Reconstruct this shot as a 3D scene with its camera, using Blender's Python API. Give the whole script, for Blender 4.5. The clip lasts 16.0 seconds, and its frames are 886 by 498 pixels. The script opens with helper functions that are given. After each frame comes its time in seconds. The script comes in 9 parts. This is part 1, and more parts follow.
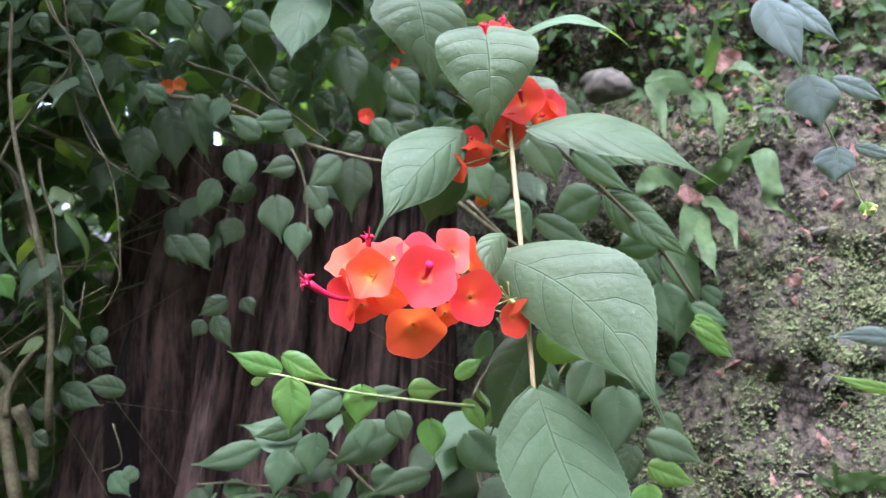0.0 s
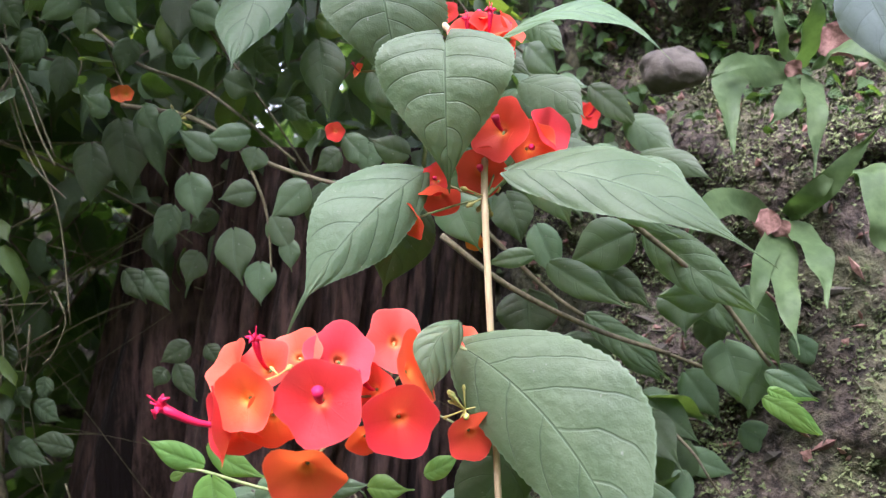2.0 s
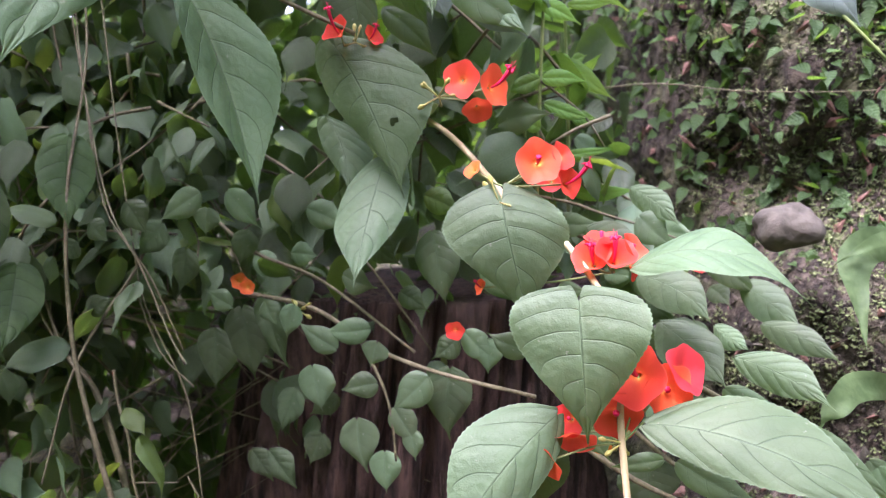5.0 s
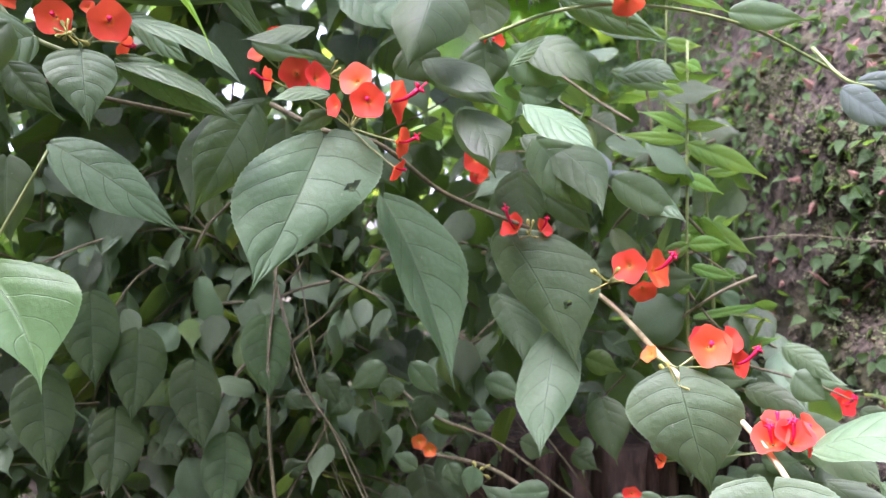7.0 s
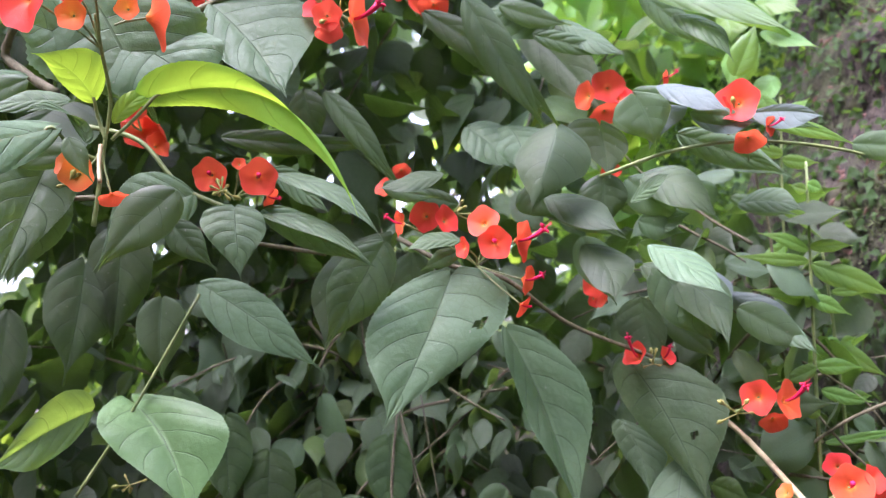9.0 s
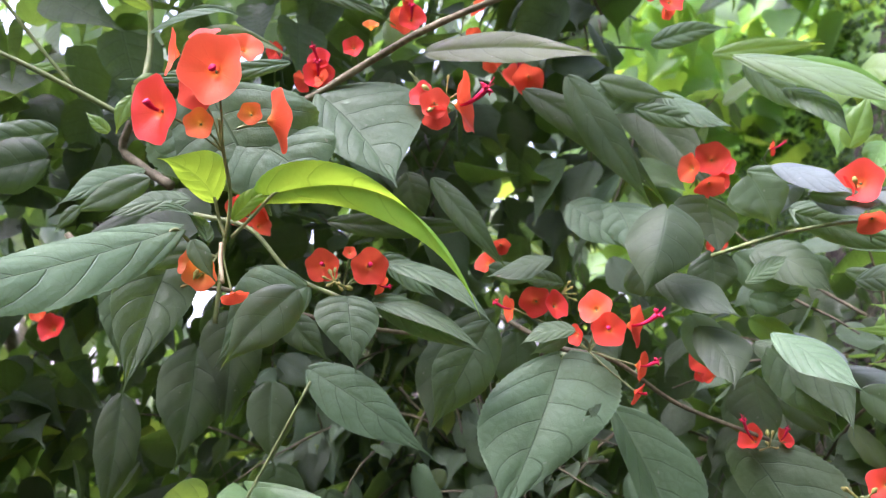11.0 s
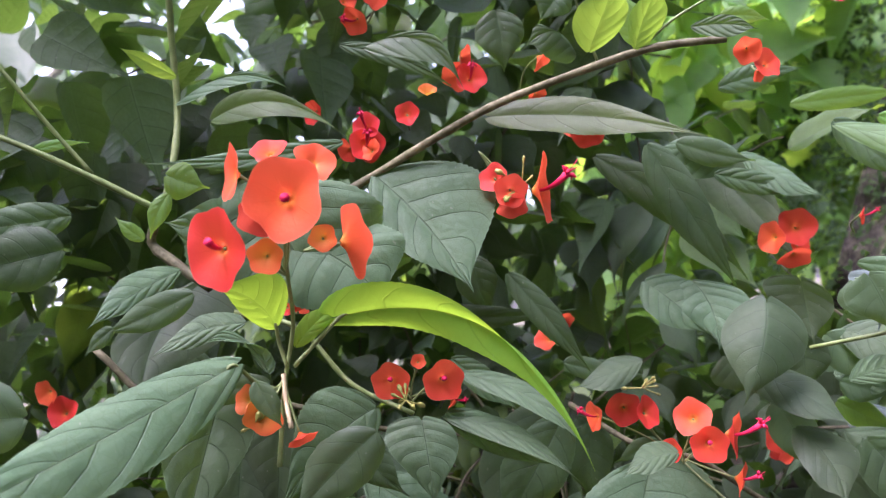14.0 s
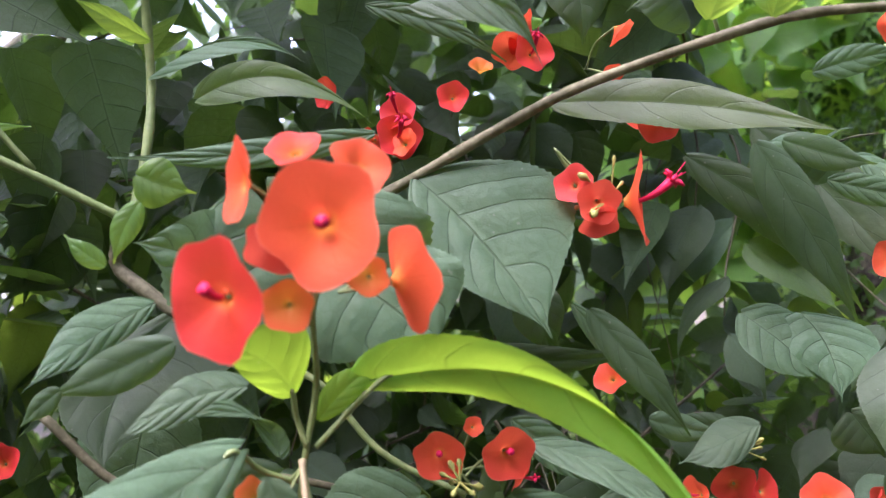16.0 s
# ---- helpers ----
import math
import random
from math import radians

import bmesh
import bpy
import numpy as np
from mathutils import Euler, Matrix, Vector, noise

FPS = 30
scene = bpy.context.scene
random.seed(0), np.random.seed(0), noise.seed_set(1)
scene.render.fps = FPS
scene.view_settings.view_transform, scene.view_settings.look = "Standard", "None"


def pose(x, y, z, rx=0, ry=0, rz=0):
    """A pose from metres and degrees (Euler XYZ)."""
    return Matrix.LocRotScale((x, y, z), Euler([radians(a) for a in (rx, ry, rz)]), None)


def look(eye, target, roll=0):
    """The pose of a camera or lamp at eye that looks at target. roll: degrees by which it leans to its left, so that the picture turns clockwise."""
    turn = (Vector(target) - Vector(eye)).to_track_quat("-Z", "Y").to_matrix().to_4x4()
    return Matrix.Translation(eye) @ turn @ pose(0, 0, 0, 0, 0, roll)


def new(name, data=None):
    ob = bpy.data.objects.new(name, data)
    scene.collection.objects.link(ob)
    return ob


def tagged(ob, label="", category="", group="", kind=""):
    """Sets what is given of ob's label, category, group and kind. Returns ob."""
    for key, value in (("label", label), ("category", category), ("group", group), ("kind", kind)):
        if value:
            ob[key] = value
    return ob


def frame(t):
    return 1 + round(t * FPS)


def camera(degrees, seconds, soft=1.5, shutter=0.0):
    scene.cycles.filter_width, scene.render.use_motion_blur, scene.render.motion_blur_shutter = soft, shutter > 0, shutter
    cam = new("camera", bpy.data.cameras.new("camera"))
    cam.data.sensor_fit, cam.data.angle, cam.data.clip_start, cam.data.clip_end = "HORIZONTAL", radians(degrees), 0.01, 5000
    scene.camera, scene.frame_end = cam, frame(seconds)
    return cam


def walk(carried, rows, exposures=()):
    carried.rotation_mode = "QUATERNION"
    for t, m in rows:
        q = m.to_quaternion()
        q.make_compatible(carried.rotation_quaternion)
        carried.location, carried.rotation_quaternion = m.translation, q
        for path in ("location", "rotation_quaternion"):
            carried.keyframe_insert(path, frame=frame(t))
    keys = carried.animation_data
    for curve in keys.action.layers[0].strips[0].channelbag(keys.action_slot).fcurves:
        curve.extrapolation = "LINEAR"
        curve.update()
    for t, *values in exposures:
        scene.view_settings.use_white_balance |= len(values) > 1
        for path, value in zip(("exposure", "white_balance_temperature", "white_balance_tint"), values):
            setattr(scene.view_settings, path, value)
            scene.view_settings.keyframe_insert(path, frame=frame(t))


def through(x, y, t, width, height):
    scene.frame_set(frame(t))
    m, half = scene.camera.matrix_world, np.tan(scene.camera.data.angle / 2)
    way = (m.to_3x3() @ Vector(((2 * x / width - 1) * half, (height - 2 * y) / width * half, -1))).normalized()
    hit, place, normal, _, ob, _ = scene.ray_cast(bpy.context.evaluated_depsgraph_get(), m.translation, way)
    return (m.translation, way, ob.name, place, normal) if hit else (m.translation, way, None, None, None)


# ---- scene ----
cam = camera(57.0, 16.0, soft=1.2)
cam.data.dof.use_dof, cam.data.dof.focus_distance, cam.data.dof.aperture_fstop = True, 0.3, 18.0
PATH = [
    (0, (0.0000, 0.0000, 1.0000), (0.0000, 1.0000, 1.0000), 0.00),
    (0.5, (0.0024, 0.0113, 1.0034), (0.0016, 1.0113, 1.0020), 0.06),
    (0.6, (0.0449, 0.0372, 1.0123), (-0.0597, 1.0314, 0.9868), 0.13),
    (1, (0.0496, 0.0558, 1.0202), (-0.0774, 1.0471, 0.9845), 0.49),
    (1.5, (0.0575, 0.0811, 1.0318), (-0.0889, 1.0688, 0.9781), 0.29),
    (2, (0.0701, 0.1026, 1.0546), (-0.1112, 1.0819, 0.9640), 0.11),
    (2.5, (0.0778, 0.1071, 1.0686), (-0.1307, 1.0802, 0.9710), -0.39),
    (3, (0.0788, 0.1117, 1.0881), (-0.1507, 1.0786, 0.9766), -1.22),
    (3.2, (0.0785, 0.1125, 1.0917), (-0.1581, 1.0780, 0.9832), -1.46),
    (5.3, (0.0428, 0.1015, 1.1547), (-0.2266, 1.0601, 1.0622), -3.33),
    (5.5, (0.0403, 0.0998, 1.1607), (-0.2413, 1.0555, 1.0754), -3.59),
    (6, (0.0293, 0.0851, 1.1750), (-0.2713, 1.0368, 1.1118), -4.31),
    (6.5, (0.0238, 0.0651, 1.1867), (-0.2978, 1.0114, 1.1532), -4.78),
    (7, (0.0158, 0.0553, 1.2009), (-0.3245, 0.9956, 1.1954), -5.24),
    (7.5, (0.0138, 0.0505, 1.2080), (-0.3496, 0.9817, 1.2376), -5.56),
    (8, (0.0090, 0.0466, 1.2151), (-0.3730, 0.9688, 1.2745), -5.65),
    (8.5, (0.0088, 0.0427, 1.2201), (-0.3965, 0.9530, 1.3044), -5.68),
    (9, (0.0094, 0.0396, 1.2278), (-0.4251, 0.9349, 1.3262), -5.57),
    (9.5, (0.0060, 0.0334, 1.2323), (-0.4556, 0.9129, 1.3477), -5.54),
    (10, (0.0040, 0.0327, 1.2349), (-0.4803, 0.8971, 1.3700), -5.58),
    (10.2, (0.0013, 0.0320, 1.2374), (-0.4906, 0.8910, 1.3798), -5.58),
    (12.5, (-0.0179, 0.0170, 1.3013), (-0.5018, 0.8854, 1.4101), -6.88),
    (13, (-0.0149, 0.0110, 1.3092), (-0.5115, 0.8728, 1.4127), -7.57),
    (13.5, (-0.0290, 0.0220, 1.3151), (-0.5176, 0.8893, 1.4099), -7.49),
    (14, (-0.0578, 0.0402, 1.3266), (-0.5196, 0.9241, 1.4004), -7.04),
    (14.5, (-0.0850, 0.0663, 1.3259), (-0.5300, 0.9586, 1.4019), -6.95),
    (15, (-0.1113, 0.0883, 1.3313), (-0.5351, 0.9914, 1.4007), -6.65),
    (15.5, (-0.1208, 0.0944, 1.3387), (-0.5345, 1.0027, 1.4008), -6.82),
    (16, (-0.1178, 0.0968, 1.3490), (-0.5467, 0.9989, 1.3974), -6.39),
]
walk(cam, [(t, look(eye, target, roll)) for t, eye, target, roll in PATH], [(0.0, 3.42, 5400, 30), (0.5, 3.4, 5400, 30), (1.0, 3.28, 5550, 32), (3.0, 3.23, 5750, 35), (6.0, 3.74, 5850, 44), (8.5, 3.55, 5700, 43), (10.0, 3.42, 5800, 43), (13.0, 3.16, 5750, 45), (16.0, 3.12, 5750, 38)])

EYES = [Vector(eye) for _, eye, _, _ in PATH]


# ---- light ----
SUN_DIR = Vector((-0.3, -0.5, 1.0)).normalized()
world = bpy.data.worlds.new("sky")
world.use_nodes = True
scene.world = world
wn, wl = world.node_tree.nodes, world.node_tree.links
sky = wn.new("ShaderNodeTexSky")
sky.sky_type, sky.sun_disc = "NISHITA", False
sky.sun_elevation, sky.sun_rotation = math.asin(SUN_DIR.z), math.atan2(SUN_DIR.x, SUN_DIR.y)
sky.air_density, sky.dust_density = 1.0, 4.0
grey = wn.new("ShaderNodeHueSaturation")
grey.inputs["Saturation"].default_value = 0.6
wl.new(sky.outputs[0], grey.inputs["Color"])
wl.new(grey.outputs[0], wn["Background"].inputs[0])
wn["Background"].inputs[1].default_value = 0.135
sun = new("sun", bpy.data.lights.new("sun", "SUN"))
sun.data.energy, sun.data.angle, sun.data.color = 1.7, radians(60), (1.0, 0.97, 0.92)
sun.matrix_world = look(SUN_DIR * 5, (0, 0, 0))


# ---- materials ----
class Nodes:
    """A small wrapper for one node material."""

    def __init__(self, name):
        self.mat = bpy.data.materials.new(name)
        self.mat.use_nodes = True
        self.t = self.mat.node_tree
        self.bsdf = self.t.nodes["Principled BSDF"]
        self.out = self.t.nodes["Material Output"]

    def add(self, kind, **values):
        node = self.t.nodes.new(kind)
        for key, value in values.items():
            setattr(node, key, value)
        return node

    def link(self, a, b):
        self.t.links.new(a, b)

    def feed(self, socket, value):
        if isinstance(value, (int, float, tuple)):
            socket.default_value = value
        else:
            self.link(value, socket)

    def math(self, op, a, b=0.0, c=0.0):
        node = self.add("ShaderNodeMath", operation=op)
        for socket, value in zip(node.inputs, (a, b, c)):
            self.feed(socket, value)
        return node.outputs[0]

    def step(self, value, low, high):
        node = self.add("ShaderNodeMapRange", interpolation_type="SMOOTHSTEP")
        self.feed(node.inputs[0], value)
        node.inputs[1].default_value, node.inputs[2].default_value = low, high
        return node.outputs[0]

    def mix(self, fac, a, b, blend="MIX"):
        node = self.add("ShaderNodeMix", data_type="RGBA", blend_type=blend)
        for socket, value in ((node.inputs[0], fac), (node.inputs[6], a), (node.inputs[7], b)):
            self.feed(socket, value)
        return node.outputs[2]

    def noise(self, coords, scale, detail=4.0, rough=0.55):
        node = self.add("ShaderNodeTexNoise")
        self.link(coords, node.inputs["Vector"])
        node.inputs["Scale"].default_value, node.inputs["Detail"].default_value = scale, detail
        node.inputs["Roughness"].default_value = rough
        return node.outputs[0]

    def bump(self, height, strength, distance):
        node = self.add("ShaderNodeBump")
        node.inputs["Strength"].default_value, node.inputs["Distance"].default_value = strength, distance
        self.link(height, node.inputs["Height"])
        self.link(node.outputs[0], self.bsdf.inputs["Normal"])
        return node.outputs[0]

    def surface(self, color, rough, spec=0.5, through=None, amount=0.3, normal=None):
        self.feed(self.bsdf.inputs["Base Color"], color)
        self.feed(self.bsdf.inputs["Roughness"], rough)
        self.bsdf.inputs["Specular IOR Level"].default_value = spec
        if through is not None:
            glow = self.add("ShaderNodeBsdfTranslucent")
            self.feed(glow.inputs[0], through)
            if normal is not None:
                self.link(normal, glow.inputs["Normal"])
            both = self.add("ShaderNodeMixShader")
            both.inputs[0].default_value = amount
            self.link(self.bsdf.outputs[0], both.inputs[1])
            self.link(glow.outputs[0], both.inputs[2])
            self.link(both.outputs[0], self.out.inputs[0])
        return self.mat


def rgb(r, g, b):
    return (r, g, b, 1.0)


def leaf_material(name, deep, pale, through, amount, rough, vein, veins=6.3, relief=1.0, shine=0.5):
    """A leaf blade with a midrib, arching side veins and puckered cells between them."""
    n = Nodes(name)
    uv = n.add("ShaderNodeUVMap", uv_map="blade").outputs[0]
    sep = n.add("ShaderNodeSeparateXYZ")
    n.link(uv, sep.inputs[0])
    geo = n.add("ShaderNodeTexCoord").outputs["Object"]
    info = n.add("ShaderNodeObjectInfo")
    stray = n.noise(geo, 70.0, 2.0)
    across = n.math("ABSOLUTE", n.math("MULTIPLY_ADD", sep.outputs[0], 2.0, -1.0))
    along = n.math("MULTIPLY_ADD", stray, 0.05, n.math("ADD", sep.outputs[1], -0.025))
    arch = n.math("MULTIPLY_ADD", n.math("POWER", across, 2.4), 0.1, n.math("MULTIPLY", across, 0.13))
    right = n.math("GREATER_THAN", sep.outputs[0], 0.5)
    phase = n.math("MULTIPLY_ADD", n.math("SUBTRACT", n.math("POWER", n.math("MAXIMUM", along, 0.0), 0.85), arch), veins, n.math("MULTIPLY", right, 0.35))
    tri = n.math("ABSOLUTE", n.math("SUBTRACT", n.math("FRACT", n.math("ADD", phase, 20.0)), 0.5))
    side = n.math("MULTIPLY", n.step(tri, 0.455, 0.495), n.step(across, 1.0, 0.75))
    rib = n.step(across, 0.022, 0.006)
    lines = n.math("MAXIMUM", n.math("MULTIPLY", side, 0.75), rib)
    net = n.add("ShaderNodeTexVoronoi", feature="DISTANCE_TO_EDGE")
    n.link(geo, net.inputs["Vector"])
    net.inputs["Scale"].default_value = 210.0
    web = n.step(net.outputs[0], 0.0, 0.07)
    dome = n.step(net.outputs[0], 0.0, 0.4)
    fine = n.add("ShaderNodeTexVoronoi", feature="DISTANCE_TO_EDGE")
    n.link(geo, fine.inputs["Vector"])
    fine.inputs["Scale"].default_value = 900.0
    blotch = n.noise(geo, 60.0, 5.0)
    base = n.mix(n.step(blotch, 0.3, 0.7), rgb(*deep), rgb(*pale))
    vary = n.add("ShaderNodeHueSaturation")
    n.link(base, vary.inputs["Color"])
    n.link(n.math("MULTIPLY_ADD", info.outputs["Random"], 0.5, 0.72), vary.inputs["Value"])
    n.link(n.math("MULTIPLY_ADD", info.outputs["Random"], 0.03, 0.485), vary.inputs["Hue"])
    color = n.mix(n.math("MULTIPLY_ADD", web, -0.24 * relief, 0.24 * relief), vary.outputs[0], rgb(*[c * 0.5 for c in deep]))
    color = n.mix(n.math("MULTIPLY", side, 0.42 * relief), color, rgb(*[c * 0.4 for c in deep]))
    color = n.mix(n.math("MULTIPLY", n.step(across, 0.1, 0.02), 0.3), color, rgb(*vein))
    color = n.mix(n.math("MULTIPLY", rib, 0.5), color, rgb(*[c * 0.5 for c in deep]))
    color = n.mix(n.math("MULTIPLY", n.step(across, 0.955, 1.0), 0.4), color, rgb(*[c * 1.9 for c in pale]))
    worn = n.step(n.noise(geo, 26.0, 5.0, 0.7), 0.64, 0.74)
    color = n.mix(n.math("MULTIPLY", worn, 0.35), color, rgb(pale[0] * 1.5, pale[1] * 1.25, pale[2] * 0.8))
    spots = n.step(n.noise(geo, 420.0, 2.0), 0.72, 0.77)
    color = n.mix(n.math("MULTIPLY", spots, 0.4), color, rgb(0.35, 0.36, 0.25))
    pillow = n.math("MULTIPLY", n.step(tri, 0.5, 0.1), n.step(across, 0.0, 0.25))
    height = n.math("SUBTRACT", n.math("MULTIPLY_ADD", dome, 0.16, n.math("MULTIPLY", pillow, 0.3)), n.math("MULTIPLY", lines, 0.3))
    height = n.math("MULTIPLY_ADD", n.step(fine.outputs[0], 0.0, 0.3), 0.03, height)
    height = n.math("MULTIPLY_ADD", n.noise(geo, 110.0, 3.0), 0.3, height)
    normal = n.bump(height, 0.8 * relief, 0.001)
    through_color = n.mix(n.math("MULTIPLY", lines, 0.5 * relief), rgb(*through), rgb(*[c * 0.5 for c in through]))
    gloss = n.math("MULTIPLY_ADD", n.noise(geo, 35.0, 3.0), 0.25, rough - 0.1)
    return n.surface(color, gloss, shine, through_color, amount, normal)


M_LEAF = leaf_material("leaf_green", (0.066, 0.118, 0.06), (0.096, 0.155, 0.083), (0.26, 0.45, 0.05), 0.26, 0.52, (0.14, 0.21, 0.11), shine=0.24)
# leaf green with deep shade put into its colour, for the thicket
M_DEEPSHADE = leaf_material("leaf_deepshade", (0.026, 0.05, 0.02), (0.05, 0.086, 0.032), (0.16, 0.32, 0.03), 0.35, 0.62, (0.05, 0.09, 0.04), shine=0.2)
# the same leaf as leaf_green, its colour darkened to stand for shade
M_SHADE = leaf_material("leaf_shade", (0.04, 0.066, 0.034), (0.067, 0.098, 0.051), (0.16, 0.32, 0.03), 0.32, 0.52, (0.07, 0.13, 0.06), 5.6, 0.6, 0.28)
M_SMALL = leaf_material("leaf_small", (0.062, 0.106, 0.056), (0.09, 0.142, 0.076), (0.26, 0.45, 0.05), 0.26, 0.52, (0.13, 0.21, 0.12), 4.2, 0.4, 0.3)
M_OLIVE = leaf_material("leaf_olive", (0.055, 0.1, 0.028), (0.09, 0.15, 0.045), (0.34, 0.5, 0.04), 0.42, 0.5, (0.1, 0.17, 0.06), 5.0, 0.5)
# blue-grey sky reflection put into the base colour of a green leaf
M_SKYSHEEN = leaf_material("leaf_skysheen", (0.085, 0.115, 0.105), (0.115, 0.152, 0.138), (0.3, 0.45, 0.12), 0.2, 0.62, (0.14, 0.19, 0.16), 5.0, 0.5, 0.12)
M_FRESH = leaf_material("leaf_fresh", (0.1, 0.24, 0.05), (0.14, 0.3, 0.07), (0.4, 0.6, 0.05), 0.5, 0.48, (0.2, 0.36, 0.12), 5.6, 0.45)
M_FRESHLEAF = leaf_material("leaf_young", (0.085, 0.17, 0.06), (0.12, 0.22, 0.085), (0.36, 0.58, 0.06), 0.38, 0.46, (0.17, 0.3, 0.12), 5.6, 0.8)
M_LIME = leaf_material("leaf_lime", (0.13, 0.3, 0.03), (0.18, 0.36, 0.04), (0.46, 0.72, 0.04), 0.55, 0.5, (0.24, 0.42, 0.08), 5.6, 0.5, 0.3)


def calyx_material(name, deep, edge, heart, through, amount=0.4):
    n = Nodes(name)
    uv = n.add("ShaderNodeUVMap", uv_map="blade").outputs[0]
    sep = n.add("ShaderNodeSeparateXYZ")
    n.link(uv, sep.inputs[0])
    ray = n.math("ABSOLUTE", n.math("SUBTRACT", n.math("FRACT", n.math("MULTIPLY", sep.outputs[0], 10.0)), 0.5))
    geo = n.add("ShaderNodeTexCoord").outputs["Object"]
    fine = n.noise(geo, 240.0, 4.0)
    body = n.mix(n.step(sep.outputs[1], 0.25, 1.0), rgb(*deep), rgb(*edge))
    body = n.mix(n.step(n.math("ADD", sep.outputs[1], n.math("MULTIPLY", fine, 0.12)), 0.34, 0.1), body, rgb(*heart))
    vein = n.math("MULTIPLY", n.step(ray, 0.42, 0.5), n.step(sep.outputs[1], 1.0, 0.3))
    body = n.mix(n.math("MULTIPLY", n.step(sep.outputs[1], 0.95, 1.0), 0.3), body, rgb(0.92, 0.32, 0.24))
    body = n.mix(n.math("MULTIPLY", vein, 0.14), body, rgb(*[c * 0.6 for c in deep]))
    info = n.add("ShaderNodeObjectInfo")
    vary = n.add("ShaderNodeHueSaturation")
    n.link(body, vary.inputs["Color"])
    n.link(n.math("MULTIPLY_ADD", info.outputs["Random"], 0.35, 0.72), vary.inputs["Value"])
    n.link(n.math("MULTIPLY_ADD", info.outputs["Random"], 0.02, 0.49), vary.inputs["Hue"])
    normal = n.bump(n.math("ADD", fine, n.math("MULTIPLY", vein, -0.2)), 0.3, 0.0008)
    return n.surface(vary.outputs[0], 0.55, 0.2, rgb(*through), amount, normal)


M_HAT = calyx_material("calyx_red", (0.84, 0.096, 0.034), (0.84, 0.078, 0.046), (0.88, 0.3, 0.05), (0.95, 0.14, 0.05))
M_HATPINK = calyx_material("calyx_pink", (0.82, 0.07, 0.046), (0.82, 0.08, 0.062), (0.88, 0.26, 0.08), (0.95, 0.15, 0.08))
M_HATORANGE = calyx_material("calyx_orange", (0.84, 0.14, 0.03), (0.84, 0.085, 0.04), (0.88, 0.42, 0.06), (0.95, 0.18, 0.03))
M_BUD = calyx_material("calyx_bud", (0.66, 0.2, 0.035), (0.74, 0.13, 0.04), (0.5, 0.34, 0.05), (0.8, 0.3, 0.03))


def plain(name, dark, light, rough, scale, relief=0.4, depth=0.001, stretch=(1, 1, 1), spec=0.4, through=None, amount=0.3):
    n = Nodes(name)
    geo = n.add("ShaderNodeTexCoord").outputs["Object"]
    grow = n.add("ShaderNodeMapping")
    n.link(geo, grow.inputs[0])
    grow.inputs["Scale"].default_value = stretch
    small = n.noise(grow.outputs[0], scale * 6, 5.0)
    large = n.noise(grow.outputs[0], scale, 3.0)
    both = n.math("MULTIPLY_ADD", small, 0.5, n.math("MULTIPLY", large, 0.5))
    color = n.mix(n.step(both, 0.36, 0.64), rgb(*dark), rgb(*light))
    normal = n.bump(both, relief, depth)
    return n.surface(color, rough, spec, through and rgb(*through), amount, normal)


M_COROLLA = plain("corolla", (0.5, 0.012, 0.05), (0.6, 0.015, 0.07), 0.5, 200.0, 0.2, 0.001, (1, 1, 1), 0.25)
M_BUDS = plain("bud_yellow", (0.2, 0.24, 0.05), (0.36, 0.32, 0.08), 0.5, 200.0)
M_STALK = plain("stalk_pale", (0.26, 0.2, 0.1), (0.42, 0.36, 0.2), 0.6, 60.0, 0.5, 0.001, (1, 1, 0.12))
M_STEM = plain("stem_green", (0.13, 0.19, 0.055), (0.22, 0.28, 0.1), 0.5, 60.0)
M_TWIG = plain("twig_brown", (0.06, 0.056, 0.024), (0.14, 0.13, 0.07), 0.75, 90.0, 0.5, 0.001, (1, 1, 1))
M_STONE = plain("stone", (0.034, 0.032, 0.023), (0.08, 0.074, 0.056), 0.85, 30.0, 0.6, 0.004)
M_FERN = plain("fern_green", (0.035, 0.066, 0.024), (0.07, 0.115, 0.045), 0.6, 50.0, 0.3, 0.001, (1, 1, 1), 0.2, (0.14, 0.28, 0.04), 0.22)
M_DRY = plain("dry_leaf", (0.1, 0.055, 0.042), (0.25, 0.15, 0.12), 0.85, 90.0, 0.7, 0.001, (1, 1, 1), 0.2, (0.2, 0.1, 0.06), 0.1)


def bank_material():
    n = Nodes("bank_soil")
    geo = n.add("ShaderNodeTexCoord").outputs["Object"]
    big, mid, fine = n.noise(geo, 6.0, 5.0), n.noise(geo, 28.0, 6.0, 0.65), n.noise(geo, 160.0, 5.0, 0.7)
    soil = n.mix(n.step(fine, 0.35, 0.68), rgb(0.01, 0.008, 0.006), rgb(0.09, 0.075, 0.056))
    grey = n.mix(n.step(mid, 0.5, 0.72), soil, rgb(0.12, 0.1, 0.08))
    moss = n.mix(n.step(fine, 0.3, 0.7), rgb(0.02, 0.03, 0.008), rgb(0.09, 0.105, 0.04))
    where = n.step(n.math("MULTIPLY_ADD", mid, 0.7, n.math("MULTIPLY", big, 0.55)), 0.58, 0.7)
    color = n.mix(n.math("MULTIPLY", where, 0.65), grey, moss)
    normal = n.bump(n.math("MULTIPLY_ADD", fine, 0.35, mid), 0.9, 0.012)
    return n.surface(color, 0.92, 0.25, None, 0.3, normal)


